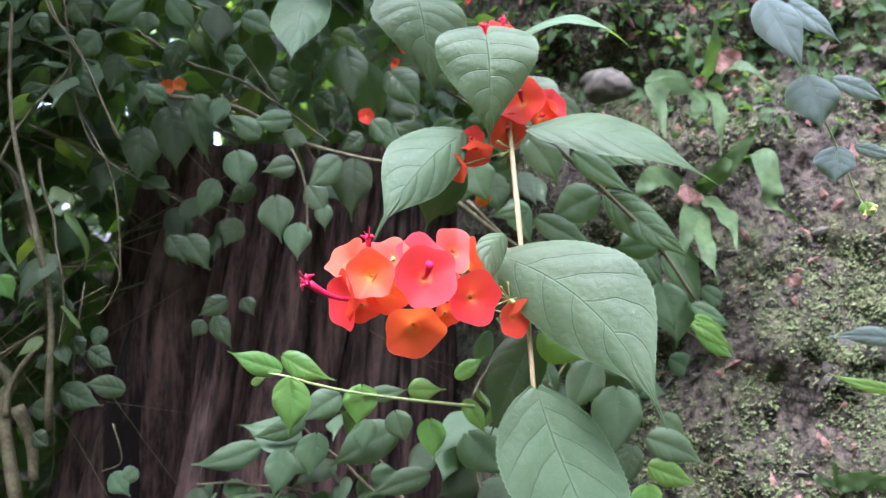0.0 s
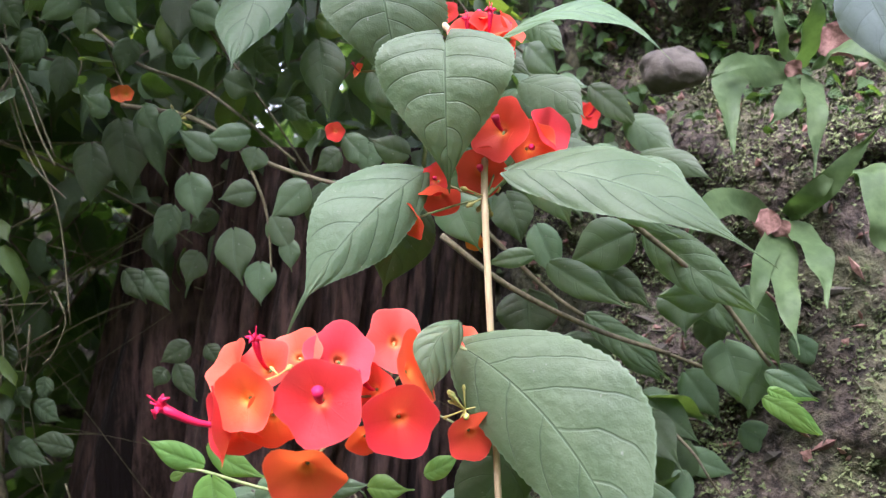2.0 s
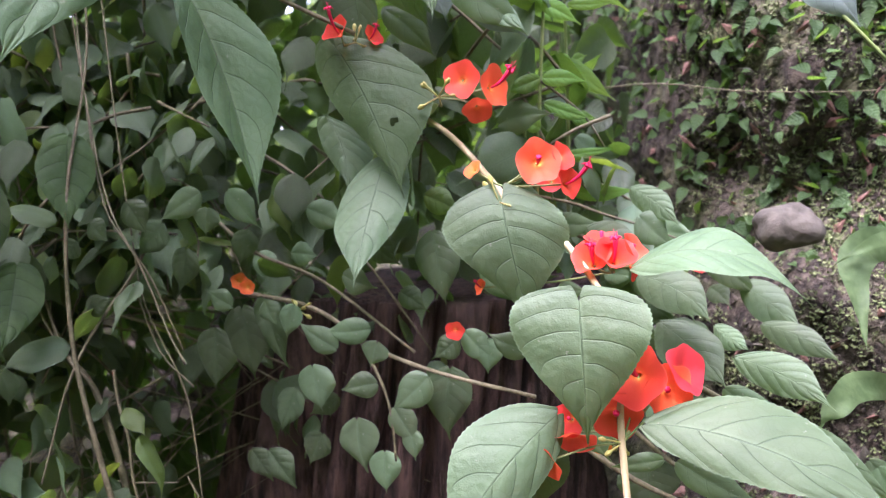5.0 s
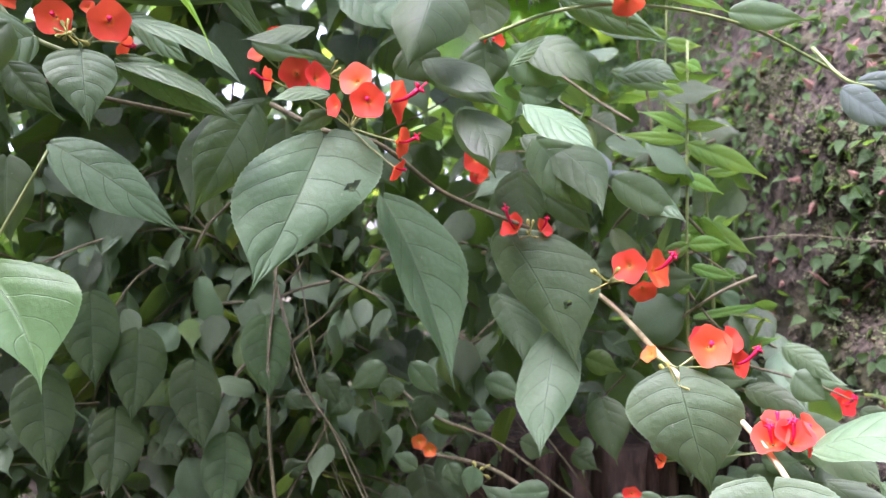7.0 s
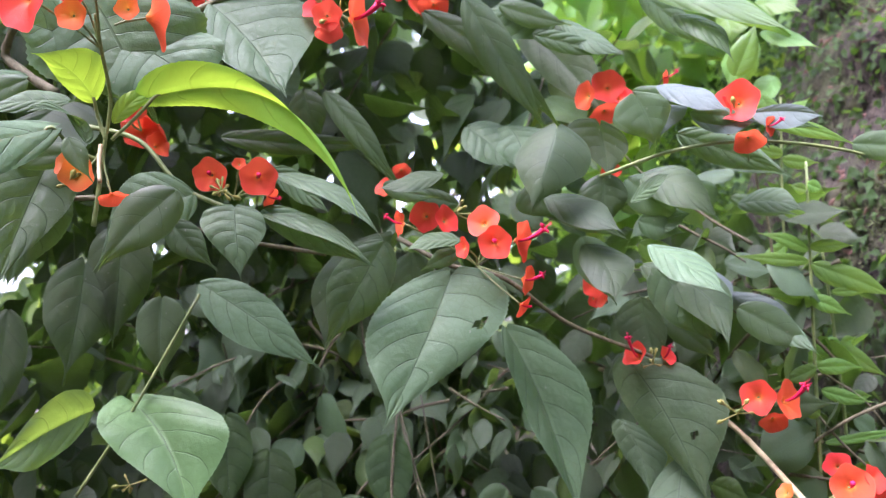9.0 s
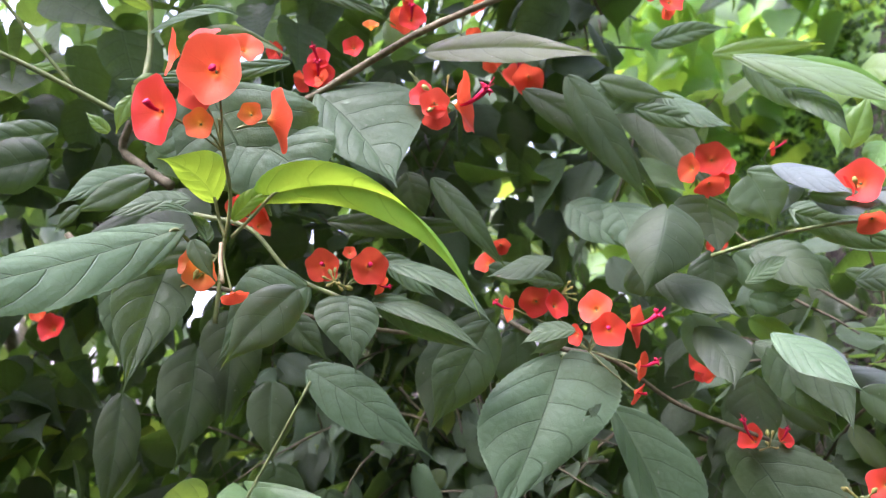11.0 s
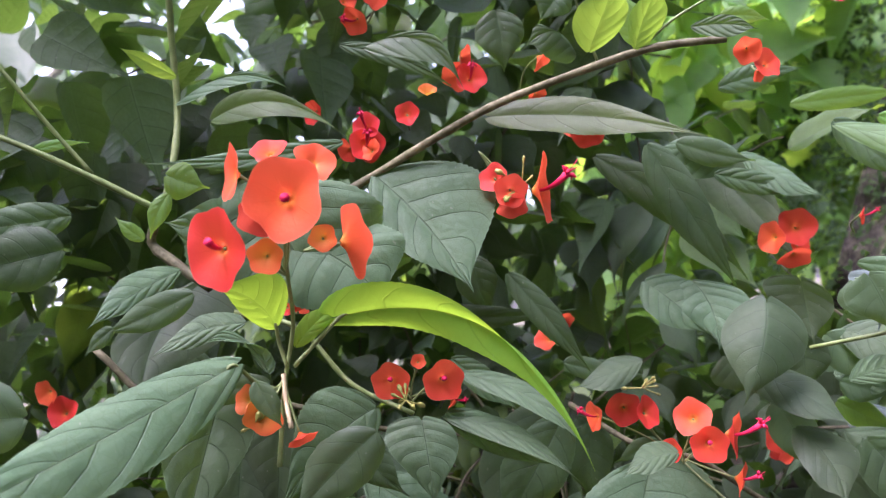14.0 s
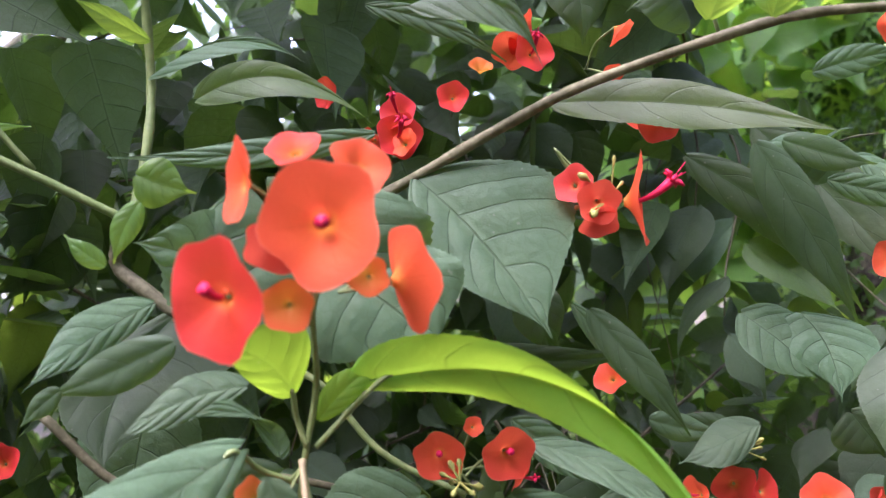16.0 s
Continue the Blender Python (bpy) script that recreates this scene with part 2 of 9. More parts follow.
def trunk_material():
    n = Nodes("weathered_wood")
    geo = n.add("ShaderNodeTexCoord").outputs["Object"]
    grow = n.add("ShaderNodeMapping")
    n.link(geo, grow.inputs[0])
    grow.inputs["Scale"].default_value = (1, 1, 0.07)
    fibre, crack = n.noise(grow.outputs[0], 230.0, 6.0, 0.7), n.noise(grow.outputs[0], 45.0, 5.0, 0.6)
    patch = n.noise(geo, 14.0, 4.0)
    chop = n.add("ShaderNodeMapping")
    n.link(geo, chop.inputs[0])
    chop.inputs["Scale"].default_value = (1, 1, 0.3)
    flake = n.noise(chop.outputs[0], 120.0, 6.0, 0.75)
    fibre = n.math("MULTIPLY_ADD", flake, 0.5, n.math("MULTIPLY", fibre, 0.5))
    color = n.mix(n.step(fibre, 0.4, 0.62), rgb(0.013, 0.008, 0.006), rgb(0.095, 0.058, 0.045))
    color = n.mix(n.step(patch, 0.5, 0.75), color, rgb(0.125, 0.085, 0.072))
    color = n.mix(n.step(crack, 0.42, 0.36), color, rgb(0.008, 0.005, 0.004))
    normal = n.bump(n.math("MULTIPLY_ADD", fibre, 0.7, crack), 1.0, 0.01)
    return n.surface(color, 0.88, 0.25, None, 0.3, normal)


M_BANK, M_TRUNK = bank_material(), trunk_material()
M_GROUND = plain("ground_litter", (0.03, 0.026, 0.014), (0.1, 0.085, 0.045), 0.95, 14.0, 0.8, 0.02)
M_MOSS = plain("moss", (0.045, 0.065, 0.02), (0.15, 0.19, 0.075), 0.95, 60.0, 0.7, 0.003)
M_PALETWIG = plain("twig_tan", (0.085, 0.08, 0.036), (0.2, 0.188, 0.1), 0.75, 70.0, 0.5, 0.001)


# ---- shapes ----
def mesh_from(name, verts, faces, mat, uvs=None, smooth=True):
    me = bpy.data.meshes.new(name)
    me.from_pydata([tuple(v) for v in verts], [], faces)
    if uvs is not None:
        layer = me.uv_layers.new(name="blade")
        loops = np.zeros(len(me.loops), dtype=np.int32)
        me.loops.foreach_get("vertex_index", loops)
        layer.data.foreach_set("uv", np.asarray(uvs, np.float32)[loops].ravel())
    me.materials.append(mat)
    if smooth:
        me.polygons.foreach_set("use_smooth", [True] * len(me.polygons))
    me.update()
    return me


def part(name, me, parent, label="", m=None):
    ob = new(name, me)
    ob.parent = parent
    if m is not None:
        ob.matrix_basis = m
    return tagged(ob, label)


def thing(name, label, category, at=(0, 0, 0), group="", kind=""):
    ob = new(name)
    ob.empty_display_size = 0.01
    ob.location = at
    return tagged(ob, label, category, group, kind)


def grid_faces(rows, cols, closed=False):
    out = []
    for i in range(rows - 1):
        for j in range(cols if closed else cols - 1):
            k = (j + 1) % cols
            out.append((i * cols + j, i * cols + k, (i + 1) * cols + k, (i + 1) * cols + j))
    return out


def tube_data(points, radii, sides=7):
    """A bent tube through points; its ends are closed by its last rings drawn together."""
    pts = [Vector(p) for p in points]
    verts, side = [], Vector((0.31, 0.17, 0.94))
    for i, p in enumerate(pts):
        way = (pts[min(i + 1, len(pts) - 1)] - pts[max(i - 1, 0)]).normalized()
        a = way.cross(side)
        a = a.normalized() if a.length > 1e-3 else way.orthogonal().normalized()
        b = way.cross(a)
        r = radii[i]
        for k in range(sides):
            t = math.tau * k / sides
            verts.append(p + r * (math.cos(t) * a + math.sin(t) * b))
    faces = grid_faces(len(pts), sides, True)
    faces += [tuple(range(sides - 1, -1, -1)), tuple(range(len(verts) - sides, len(verts)))]
    return verts, faces


def smooth_line(points, per=6):
    """Points along a soft curve through the given ones."""
    p = [Vector(q) for q in points]
    p = [p[0] * 2 - p[1]] + p + [p[-1] * 2 - p[-2]]
    out = []
    for i in range(1, len(p) - 2):
        for k in range(per):
            t = k / per
            a, b, c, d = p[i - 1 : i + 3]
            out.append(0.5 * (2 * b + (c - a) * t + (2 * a - 5 * b + 4 * c - d) * t * t + (3 * b - a - 3 * c + d) * t**3))
    return out + [p[-2]]


def stem(name, points, r0, r1, mat, parent, label="", knots=0.0, sides=7):
    line = smooth_line(points)
    rng = random.Random(len(line) + int(abs(line[0].x) * 9999))
    radii = [(r0 + (r1 - r0) * i / (len(line) - 1)) * (1 + knots * rng.uniform(-0.3, 0.6)) for i in range(len(line))]
    v, f = tube_data(line, radii, sides)
    return part(name, mesh_from(name, v, f, mat), parent, label)


def outline(v, wide, neck=1.0, point=0.8):
    """Half the width of a blade at v along it, 1 at its widest: a rounded base and a long drawn-out point."""
    if v < wide:
        return max(0.02, (1 - (1 - v / wide) ** 2.2)) ** 0.5
    u = (v - wide) / (1 - wide)
    body = max(0.0, 0.5 + 0.5 * math.cos(math.pi * min(1.0, u / neck))) ** point
    return max(body, 0.13 * (1 - u) ** 0.7)


def quilt(v, b, right):
    """The blade's relief between its side veins."""
    return abs(math.sin(math.pi * (6.3 * (v**0.85 - 0.13 * b - 0.1 * b**2.4) + (0.35 if right else 0))))


def leaf_mesh(length, width, fold, arch, tipbend, seed, mat, rows=44, cols=17, ruffle=0.03, twist=0.0, hole=None, sway=None, skew=0.0):
    """A pointed blade from the origin along +y, its upper face to +z."""
    rng = random.Random(seed)
    heart = min(1.0, max(0.0, (width / length - 0.42) / 0.25)) * (0.5 if length < 0.046 or length == 1.0 else 1.0)
    wide, neck = rng.uniform(0.32, 0.42) - 0.06 * heart, rng.uniform(0.86, 0.97)
    ph, lean = rng.uniform(0, 6.28), rng.uniform(-0.05, 0.05) if sway is None else sway
    verts, uvs = [], []
    flat = 1 / math.cos(fold * 0.8)
    for i in range(rows):
        v = (i / (rows - 1)) ** 1.15
        half = 0.5 * width * flat * outline(v, wide, neck, 0.8 if rows > 30 else 1.2) + 0.0002
        half *= 1 + 0.04 * noise.noise(Vector((v * 9, seed * 0.37, 0)))
        bend = arch * 4 * v * (1 - v) - tipbend * max(0.0, v - 0.55) ** 2 * 4
        for j in range(cols):
            a = 2 * j / (cols - 1) - 1
            b = abs(a)
            tooth = 1 + (0.011 if (i % 2) else -0.011) * (b > 0.95) * (rows > 30)
            x = a * half * tooth * math.cos(fold * 0.8) + lean * length * math.sin(3.1 * v)
            y = v * length - (0.04 + 0.09 * heart) * width * math.sin(2.4 * b) * max(0.0, 1 - v / wide) ** 2
            y += skew * x * (1 - v * v)
            z = bend * length + half * math.sin(fold) * b - half * 0.34 * b**2.6
            z += (0.009 if rows > 30 and length > 0.05 else 0.002) * width * (quilt(v, b, a > 0) - 0.5) * (1 - b) * min(1, b * 5)
            z += ruffle * width * b**2 * math.sin(v * 11 + ph + (2.1 if a > 0 else 0))
            z += twist * x * (v - 0.2)
            verts.append((x, y, z))
            uvs.append((0.5 + a / 2, v))
    faces = grid_faces(rows, cols)
    if hole:
        faces = [f for f in faces if math.hypot(uvs[f[0]][0] - hole[0], (uvs[f[0]][1] - hole[1]) * 1.3) > hole[2]]
    return mesh_from("leaf", verts, faces, mat, uvs)


def blade(parent, base, mid, tip, one, two, w=0.38, lobe=0.03, neck=0.95, mat=None, label="", petiole=None, hole=None, rows=64, cols=25):
    """A large leaf whose midrib bends from its base through mid to its tip, and whose margins swing out to one and two where it is widest."""
    SEED[0] += 1
    seed = SEED[0]
    rng = random.Random(seed)
    base, mid, tip, one, two = (Vector(p) for p in (base, mid, tip, one, two))
    knee = (mid - base * 0.2916 - tip * 0.2116) / 0.4968

    def rib(v):
        return base * (1 - v) ** 2 + knee * (2 * v * (1 - v)) + tip * v * v

    length, root = (tip - base).length, rib(w)
    sides = (one - root, two - root)
    up = (two - one).cross(rib(w + 0.1) - rib(w - 0.1)).normalized()
    start = (rib(0.12) - base).normalized()
    reach = 0.5 * (sides[0].length + sides[1].length)
    ph = rng.uniform(0, 6.28)
    verts, uvs = [], []
    for i in range(rows):
        v = (i / (rows - 1)) ** 1.1
        half = outline(v, w, neck) + 0.004
        for j in range(cols):
            a = 2 * j / (cols - 1) - 1
            b = abs(a)
            side = sides[0] if a < 0 else sides[1]
            edge = 1 + 0.03 * noise.noise(Vector((v * 8, seed * 0.37, a))) + (0.012 if i % 2 else -0.012) * (b > 0.97)
            p = rib(v) + side * (b * half * edge)
            p -= start * (lobe * length * math.sin(2.2 * b) * max(0.0, 1 - v / w) ** 2)
            puff = 0.22 * b * (1 - b) * half + 0.007 * (quilt(v, b, a > 0) - 0.5) * (1 - b) * min(1, b * 5)
            puff += 0.05 * b * b * half * math.sin(v * 12 + ph + (2.1 if a > 0 else 0))
            verts.append(p + up * reach * puff - base)
            uvs.append((0.5 + a / 2, v))
    faces = grid_faces(rows, cols)
    if hole:
        faces = [f for f in faces if math.hypot(uvs[f[0]][0] - hole[0], (uvs[f[0]][1] - hole[1]) * 1.3) > hole[2] * (1 + 0.4 * noise.noise(Vector((f[0] * 0.7, 0, 0))))]
    ob = part("leaf", mesh_from("leaf", verts, faces, mat or M_LEAF, uvs), parent, label, Matrix.Translation(base - parent.location))
    if petiole is not None:
        back = Vector(petiole) - base
        stem("petiole", [back, back * 0.5 - up * 0.002, Vector((0, 0, 0)), rib(0.03) - base - up * 0.0008], 0.0008, 0.0006, M_STEM, ob)
    return ob


def frame_of(base, tip, normal):
    y = (Vector(tip) - Vector(base)).normalized()
    n = Vector(normal)
    z = (n - y * n.dot(y)).normalized()
    x = y.cross(z)
    return Matrix((x, y, z)).transposed().to_4x4()


SEED = [100]


def leaf(parent, base, tip, normal, width, mat=None, fold=0.25, arch=0.04, tipbend=0.08, label="", petiole=None, hole=None, twist=0.0, sway=None, skew=0.0):
    """One blade under a branch, from its base to its tip; petiole: where its stalk meets the branch."""
    SEED[0] += 1
    mat = mat or M_LEAF
    length = (Vector(tip) - Vector(base)).length
    if mat is M_LEAF and length < 0.046:
        mat = M_SMALL
    me = leaf_mesh(length, width, fold, arch, tipbend, SEED[0], mat, hole=hole, twist=twist, sway=sway, skew=skew)
    m = Matrix.Translation(Vector(base) - parent.location) @ frame_of(base, tip, normal)
    ob = part("leaf", me, parent, label, m)
    if petiole is not None:
        back = m.inverted() @ (Vector(petiole) - parent.location)
        line = [back, back * 0.5 + Vector((0, -0.001, -0.002)), Vector((0, 0, 0.0002)), Vector((0, length * 0.05, 0.0002))]
        stem("petiole", line, 0.001, 0.0005, M_STEM, ob)
    return ob


def calyx_mesh(radius, cup, seed, mat, oval=1.0, bent=0.0):
    """The flat hat: a shallow bell with a faintly five-cornered, wavy rim and a short neck behind."""
    rng = random.Random(seed)
    ph, rings, cols = rng.uniform(0, 6.28), 9, 30
    verts, uvs = [], []
    for i in range(rings):
        s = i / (rings - 1)
        for j in range(cols):
            t = math.tau * j / cols
            rim = 1 + 0.065 * s * math.cos(5 * t + ph) + 0.035 * s * math.sin(3 * t + ph * 2) + 0.02 * s * math.sin(7 * t - ph)
            r = radius * (0.07 + 0.93 * s) * rim
            z = cup * radius * (s**1.6 - 0.25 * s**5) - 0.22 * radius * (1 - s) ** 6
            z += radius * s * s * (0.07 * math.sin(2 * t + ph) + 0.04 * math.sin(5 * t - ph)) + bent * radius * s * s * math.cos(t) ** 2
            verts.append((r * math.cos(t), r * oval * math.sin(t), z))
            uvs.append((j / cols, s))
    faces = grid_faces(rings, cols, True) + [tuple(range(cols))]
    return mesh_from("calyx", verts, faces, mat, uvs)


def corolla_mesh(length, radius, curve, seed, mouth):
    """A curved tube that widens to a two-lipped mouth, with fine stamens past it."""
    rng = random.Random(seed)
    line = [Vector((0, curve * length * (k / 6) ** 2, length * k / 6)) for k in range(7)]
    v, f = tube_data(line, [radius * (0.55 + 0.75 * (k / 6) ** 1.5) for k in range(7)], 8)
    end, way = line[-1], (line[-1] - line[-2]).normalized()
    for k in range(5 if mouth else 0):
        t = math.tau * k / 5 + rng.uniform(-0.3, 0.3)
        out = way.orthogonal().normalized()
        out.rotate(Matrix.Rotation(t, 3, way))
        lip = [end + out * radius * 0.8, end + out * radius * 1.7 + way * radius * 1.2, end + out * radius * 3.1 + way * radius * rng.uniform(-0.4, 1.4)]
        w2, f2 = tube_data(lip, [radius * 0.6, radius * 0.75, radius * 0.22], 6)
        f += [tuple(i + len(v) for i in face) for face in f2]
        v += w2
    for k in range(3 if mouth else 0):
        far = end + way * radius * rng.uniform(3, 5) + Vector((rng.uniform(-1, 1), rng.uniform(-1, 1), 0)) * radius * 1.5
        w2, f2 = tube_data([end, (end + far) / 2, far], [radius * 0.16, radius * 0.14, radius * 0.2], 5)
        f += [tuple(i + len(v) for i in face) for face in f2]
        v += w2
    return mesh_from("corolla", v, f, M_COROLLA)


def flower(parent, place, facing, radius, cup=0.35, tube=0.9, mat=None, oval=1.0, spin=0.0, bent=0.0, back=None, label=""):
    """A hat-shaped calyx that faces a way, with its tube; tube: its length in radii, 0 for none."""
    SEED[0] += 1
    mat = mat or M_HAT
    m = Matrix.Translation(Vector(place) - parent.location) @ Vector(facing).to_track_quat("Z", "Y").to_matrix().to_4x4() @ Matrix.Rotation(radians(spin), 4, "Z")
    ob = part("flower", calyx_mesh(radius, cup, SEED[0], mat, oval, bent), parent, label, m)
    if tube > 0:
        part("corolla", corolla_mesh(radius * tube, radius * 0.105, 0.45 if tube > 0.3 else 0.1, SEED[0], tube > 0.85), ob, "crimson tubular corolla")
    if back is not None:
        q = m.inverted() @ (Vector(back) - parent.location)
        stem("flower_stalk", [Vector((0, 0, -0.18 * radius)), q * 0.5 + Vector((0, 0, -0.003)), q], 0.00045, 0.0004, M_STEM, ob)
    return ob


def buds(parent, place, count, spread, size=0.0015, mat=None):
    """A knot of small unopened buds on thread-like stalks."""
    SEED[0] += 1
    rng = random.Random(SEED[0])
    verts, faces = [], []
    for _ in range(count):
        d = Vector((rng.uniform(-1, 1), rng.uniform(-1, 1), rng.uniform(-0.6, 1))).normalized() * spread * rng.uniform(0.4, 1)
        s = size * rng.uniform(0.6, 1.3)
        w = d.normalized()
        line = [Vector((0, 0, 0)), d * 0.5, d, d + w * s, d + w * s * 2]
        v, f = tube_data(line, [0.0003, 0.0003, 0.0004, s * 0.7, s * 0.35], 6)
        faces += [tuple(i + len(verts) for i in face) for face in f]
        verts += v
    ob = part("bud_tuft", mesh_from("bud_tuft", verts, faces, mat or M_BUDS), parent, "yellow-green buds", Matrix.Translation(Vector(place) - parent.location))
    return tagged(ob, kind="stuff")


def dry_leaf(place, tip, normal, width, label):
    SEED[0] += 1
    length = (Vector(tip) - Vector(place)).length
    ob = new("dry_leaf", leaf_mesh(length, width, 0.5, 0.1, 0.3, SEED[0], M_DRY, 14, 7, 0.12))
    ob.matrix_basis = Matrix.Translation(Vector(place)) @ frame_of(place, tip, normal)
    return tagged(ob, label, "dry leaf", "dry leaves on the bank")


# ---- setting ----
def bank_y(x, z):
    """How far back the earth bank stands at a place across and a height."""
    y = 0.545 + 0.42 * (z - 1.05) + 0.45 * max(0.0, z - 1.3) ** 1.2
    y += 0.42 / (1 + math.exp((x + 0.0) / 0.045)) + 0.1 * max(0.0, -x)
    p = Vector((x * 5, z * 5, 0.3))
    return y + 0.05 * noise.noise(p) + 0.03 * noise.noise(p * 3.1) + 0.013 * noise.noise(p * 8.0) + 0.006 * noise.noise(p * 21.0) + 0.003 * noise.noise(p * 50.0)


def build_bank():
    across = list(np.linspace(-6, -1.7, 30)) + list(np.linspace(-1.6, -0.12, 50)) + list(np.linspace(-0.11, 0.5, 230)) + list(np.linspace(0.52, 6, 70))
    cols, rows = len(across), 230
    verts = []
    for i in range(rows):
        for x in across:
            crest = 1.0 + max(0.0, x + 0.22) * 2.6
            z = 0.3 + (min(crest, 1.75) - 0.3) * i / (rows - 1)
            verts.append((x, bank_y(x, z), z))
    for k in range(1, 13):
        for x in across:
            crest = min(1.0 + max(0.0, x + 0.22) * 2.6, 1.75)
            back = 8.0 * (k / 12) ** 1.6
            verts.append((x, bank_y(x, crest) + back, crest + 0.08 * noise.noise(Vector((x, back, 4.0))) - (0.9 * (k / 12) ** 4 * (crest - 0.3) if k < 12 else crest - 0.25)))
    return tagged(new("earth_bank", mesh_from("earth_bank", verts, grid_faces(rows + 12, cols), M_BANK)),
                  "mossy brown earth bank behind the shrub", "bank", kind="structure")


def build_ground():
    verts, n = [], 60
    for i in range(n):
        for j in range(n):
            u, v = 2 * j / (n - 1) - 1, 2 * i / (n - 1) - 1
            x, y = math.copysign(abs(u) ** 3 * 60, u), math.copysign(abs(v) ** 3 * 60, v) + 0.6
            verts.append((x, y, 0.36 + 0.03 * noise.noise(Vector((x * 3, y * 3, 0)))))
    return tagged(new("ground", mesh_from("ground", verts, grid_faces(n, n), M_GROUND)), "brown forest floor with leaf litter", "ground", kind="structure")


def build_trunk():
    """An old leaning stump with deep lengthwise splits."""
    rows, cols = 90, 260
    foot, head = Vector((-0.24, 0.62, 0.3)), Vector((-0.1, 0.62, 1.07))
    verts = []
    for i in range(rows):
        s = i / (rows - 1)
        mid = foot.lerp(head, s)
        r = 0.2 - 0.09 * s
        for j in range(cols):
            t = math.tau * j / cols
            g = noise.noise(Vector((math.cos(t) * 3.2, math.sin(t) * 3.2, s * 0.8)))
            f = noise.noise(Vector((math.cos(t) * 11, math.sin(t) * 11, s * 1.4)))
            split = max(0.0, abs(noise.noise(Vector((math.cos(t) * 5.1 + 9, math.sin(t) * 5.1, s * 0.9)))) * -8 + 1)
            crease = abs(noise.noise(Vector((math.cos(t) * 17, math.sin(t) * 17, s * 2.0 + 4))))
            k = 1 + 0.17 * g + 0.05 * f - 0.26 * split + 0.07 * crease
            verts.append(mid + Vector((math.cos(t), 0.75 * math.sin(t), 0)) * r * k)
    faces = grid_faces(rows, cols, True) + [tuple(range(len(verts) - cols, len(verts)))]
    ob = new("tree_stump", mesh_from("tree_stump", verts, faces, M_TRUNK))
    return tagged(ob, "weathered brown tree stump with deep lengthwise splits", "stump")


build_ground()
build_bank()
build_trunk()


# ---- foliage behind ----
def leaf_set(mat, count, first):
    rng = random.Random(first)
    return [leaf_mesh(1.0, rng.uniform(0.46, 0.66), rng.uniform(0.05, 0.6), rng.uniform(-0.02, 0.1), rng.uniform(0.0, 0.25), first + k, mat, 16, 7, 0.04) for k in range(count)]


SET_LEAF, SET_SHADE, SET_FRESH = leaf_set(M_SMALL, 5, 900), leaf_set(M_SHADE, 6, 930), leaf_set(M_FRESH, 3, 960)
SET_OLIVE = leaf_set(M_OLIVE, 4, 980)


def clear_of_camera(p, least):
    return all((p - e).length > least for e in EYES)


def spray(start, way, length, rng, sets, size, least, label, droop=0.5, name="leafy_branch", group="shrub branches", mat=None):
    """A leafy side branch: a thin drooping stem with leaves in pairs."""
    way = Vector(way).normalized()
    pts = [Vector(start)]
    for k in range(6):
        way = (way + Vector((rng.uniform(-0.25, 0.25), rng.uniform(-0.25, 0.25), -droop * 0.16 + rng.uniform(-0.1, 0.1)))).normalized()
        pts.append(pts[-1] + way * length / 6)
    reach = next((k for k, p in enumerate(pts) if not clear_of_camera(p, least)), 7)
    if reach < 4:
        return None
    pts = pts[:reach]
    ob = thing(name, label, "branch", pts[0], group)
    loc = [p - pts[0] for p in pts]
    stem("stem", loc, 0.0011, 0.0005, mat or M_TWIG, ob, sides=5)
    for k in range(1, len(pts)):
        for s in (-1, 1):
            if rng.random() < 0.14:
                continue
            p = pts[k] + Vector((rng.uniform(-1, 1), rng.uniform(-1, 1), rng.uniform(-1, 1))) * 0.008
            out = way.cross(Vector((0, 0, 1)))
            out = (out.normalized() if out.length > 0.1 else Vector((1, 0, 0))) * s
            out.rotate(Matrix.Rotation(rng.uniform(-1.2, 1.2), 3, way))
            d = (out + way * rng.uniform(0.1, 0.6) + Vector((0, -0.25, rng.uniform(-1.5, -0.1) * (0.5 + droop)))).normalized()
            n = Vector((rng.uniform(-0.9, 0.9), rng.uniform(-1.2, 0.4), rng.uniform(0.1, 1.2)))
            leng = size * rng.uniform(0.65, 1.2) * (1.0 if k < 6 else 0.75)
            if not clear_of_camera(p + d * leng, least) or not clear_of_camera(p, least):
                continue
            if abs(d.dot(n.normalized())) > 0.93:
                n = d.orthogonal()
            part("leaf", rng.choice(sets), ob, "", Matrix.Translation(p + d * 0.006 - pts[0]) @ frame_of((0, 0, 0), d, n) @ Matrix.Diagonal((leng, leng, leng, 1)))
    return ob


def fill(count, low, high, sets, size, least, seed, label, length=(0.1, 0.2), aim=(0, -0.6, -0.2), keep=None, **more):
    rng = random.Random(seed)
    done = tries = 0
    while done < count and tries < count * 30:
        tries += 1
        p = Vector([rng.uniform(a, b) for a, b in zip(low, high)])
        if (keep and not keep(p)) or not clear_of_camera(p, least):
            continue
        way = Vector(aim) + Vector((rng.uniform(-1, 1), rng.uniform(-0.5, 0.5), rng.uniform(-0.6, 0.8)))
        done += spray(p, way, rng.uniform(*length), rng, sets, size, least, label, **more) is not None


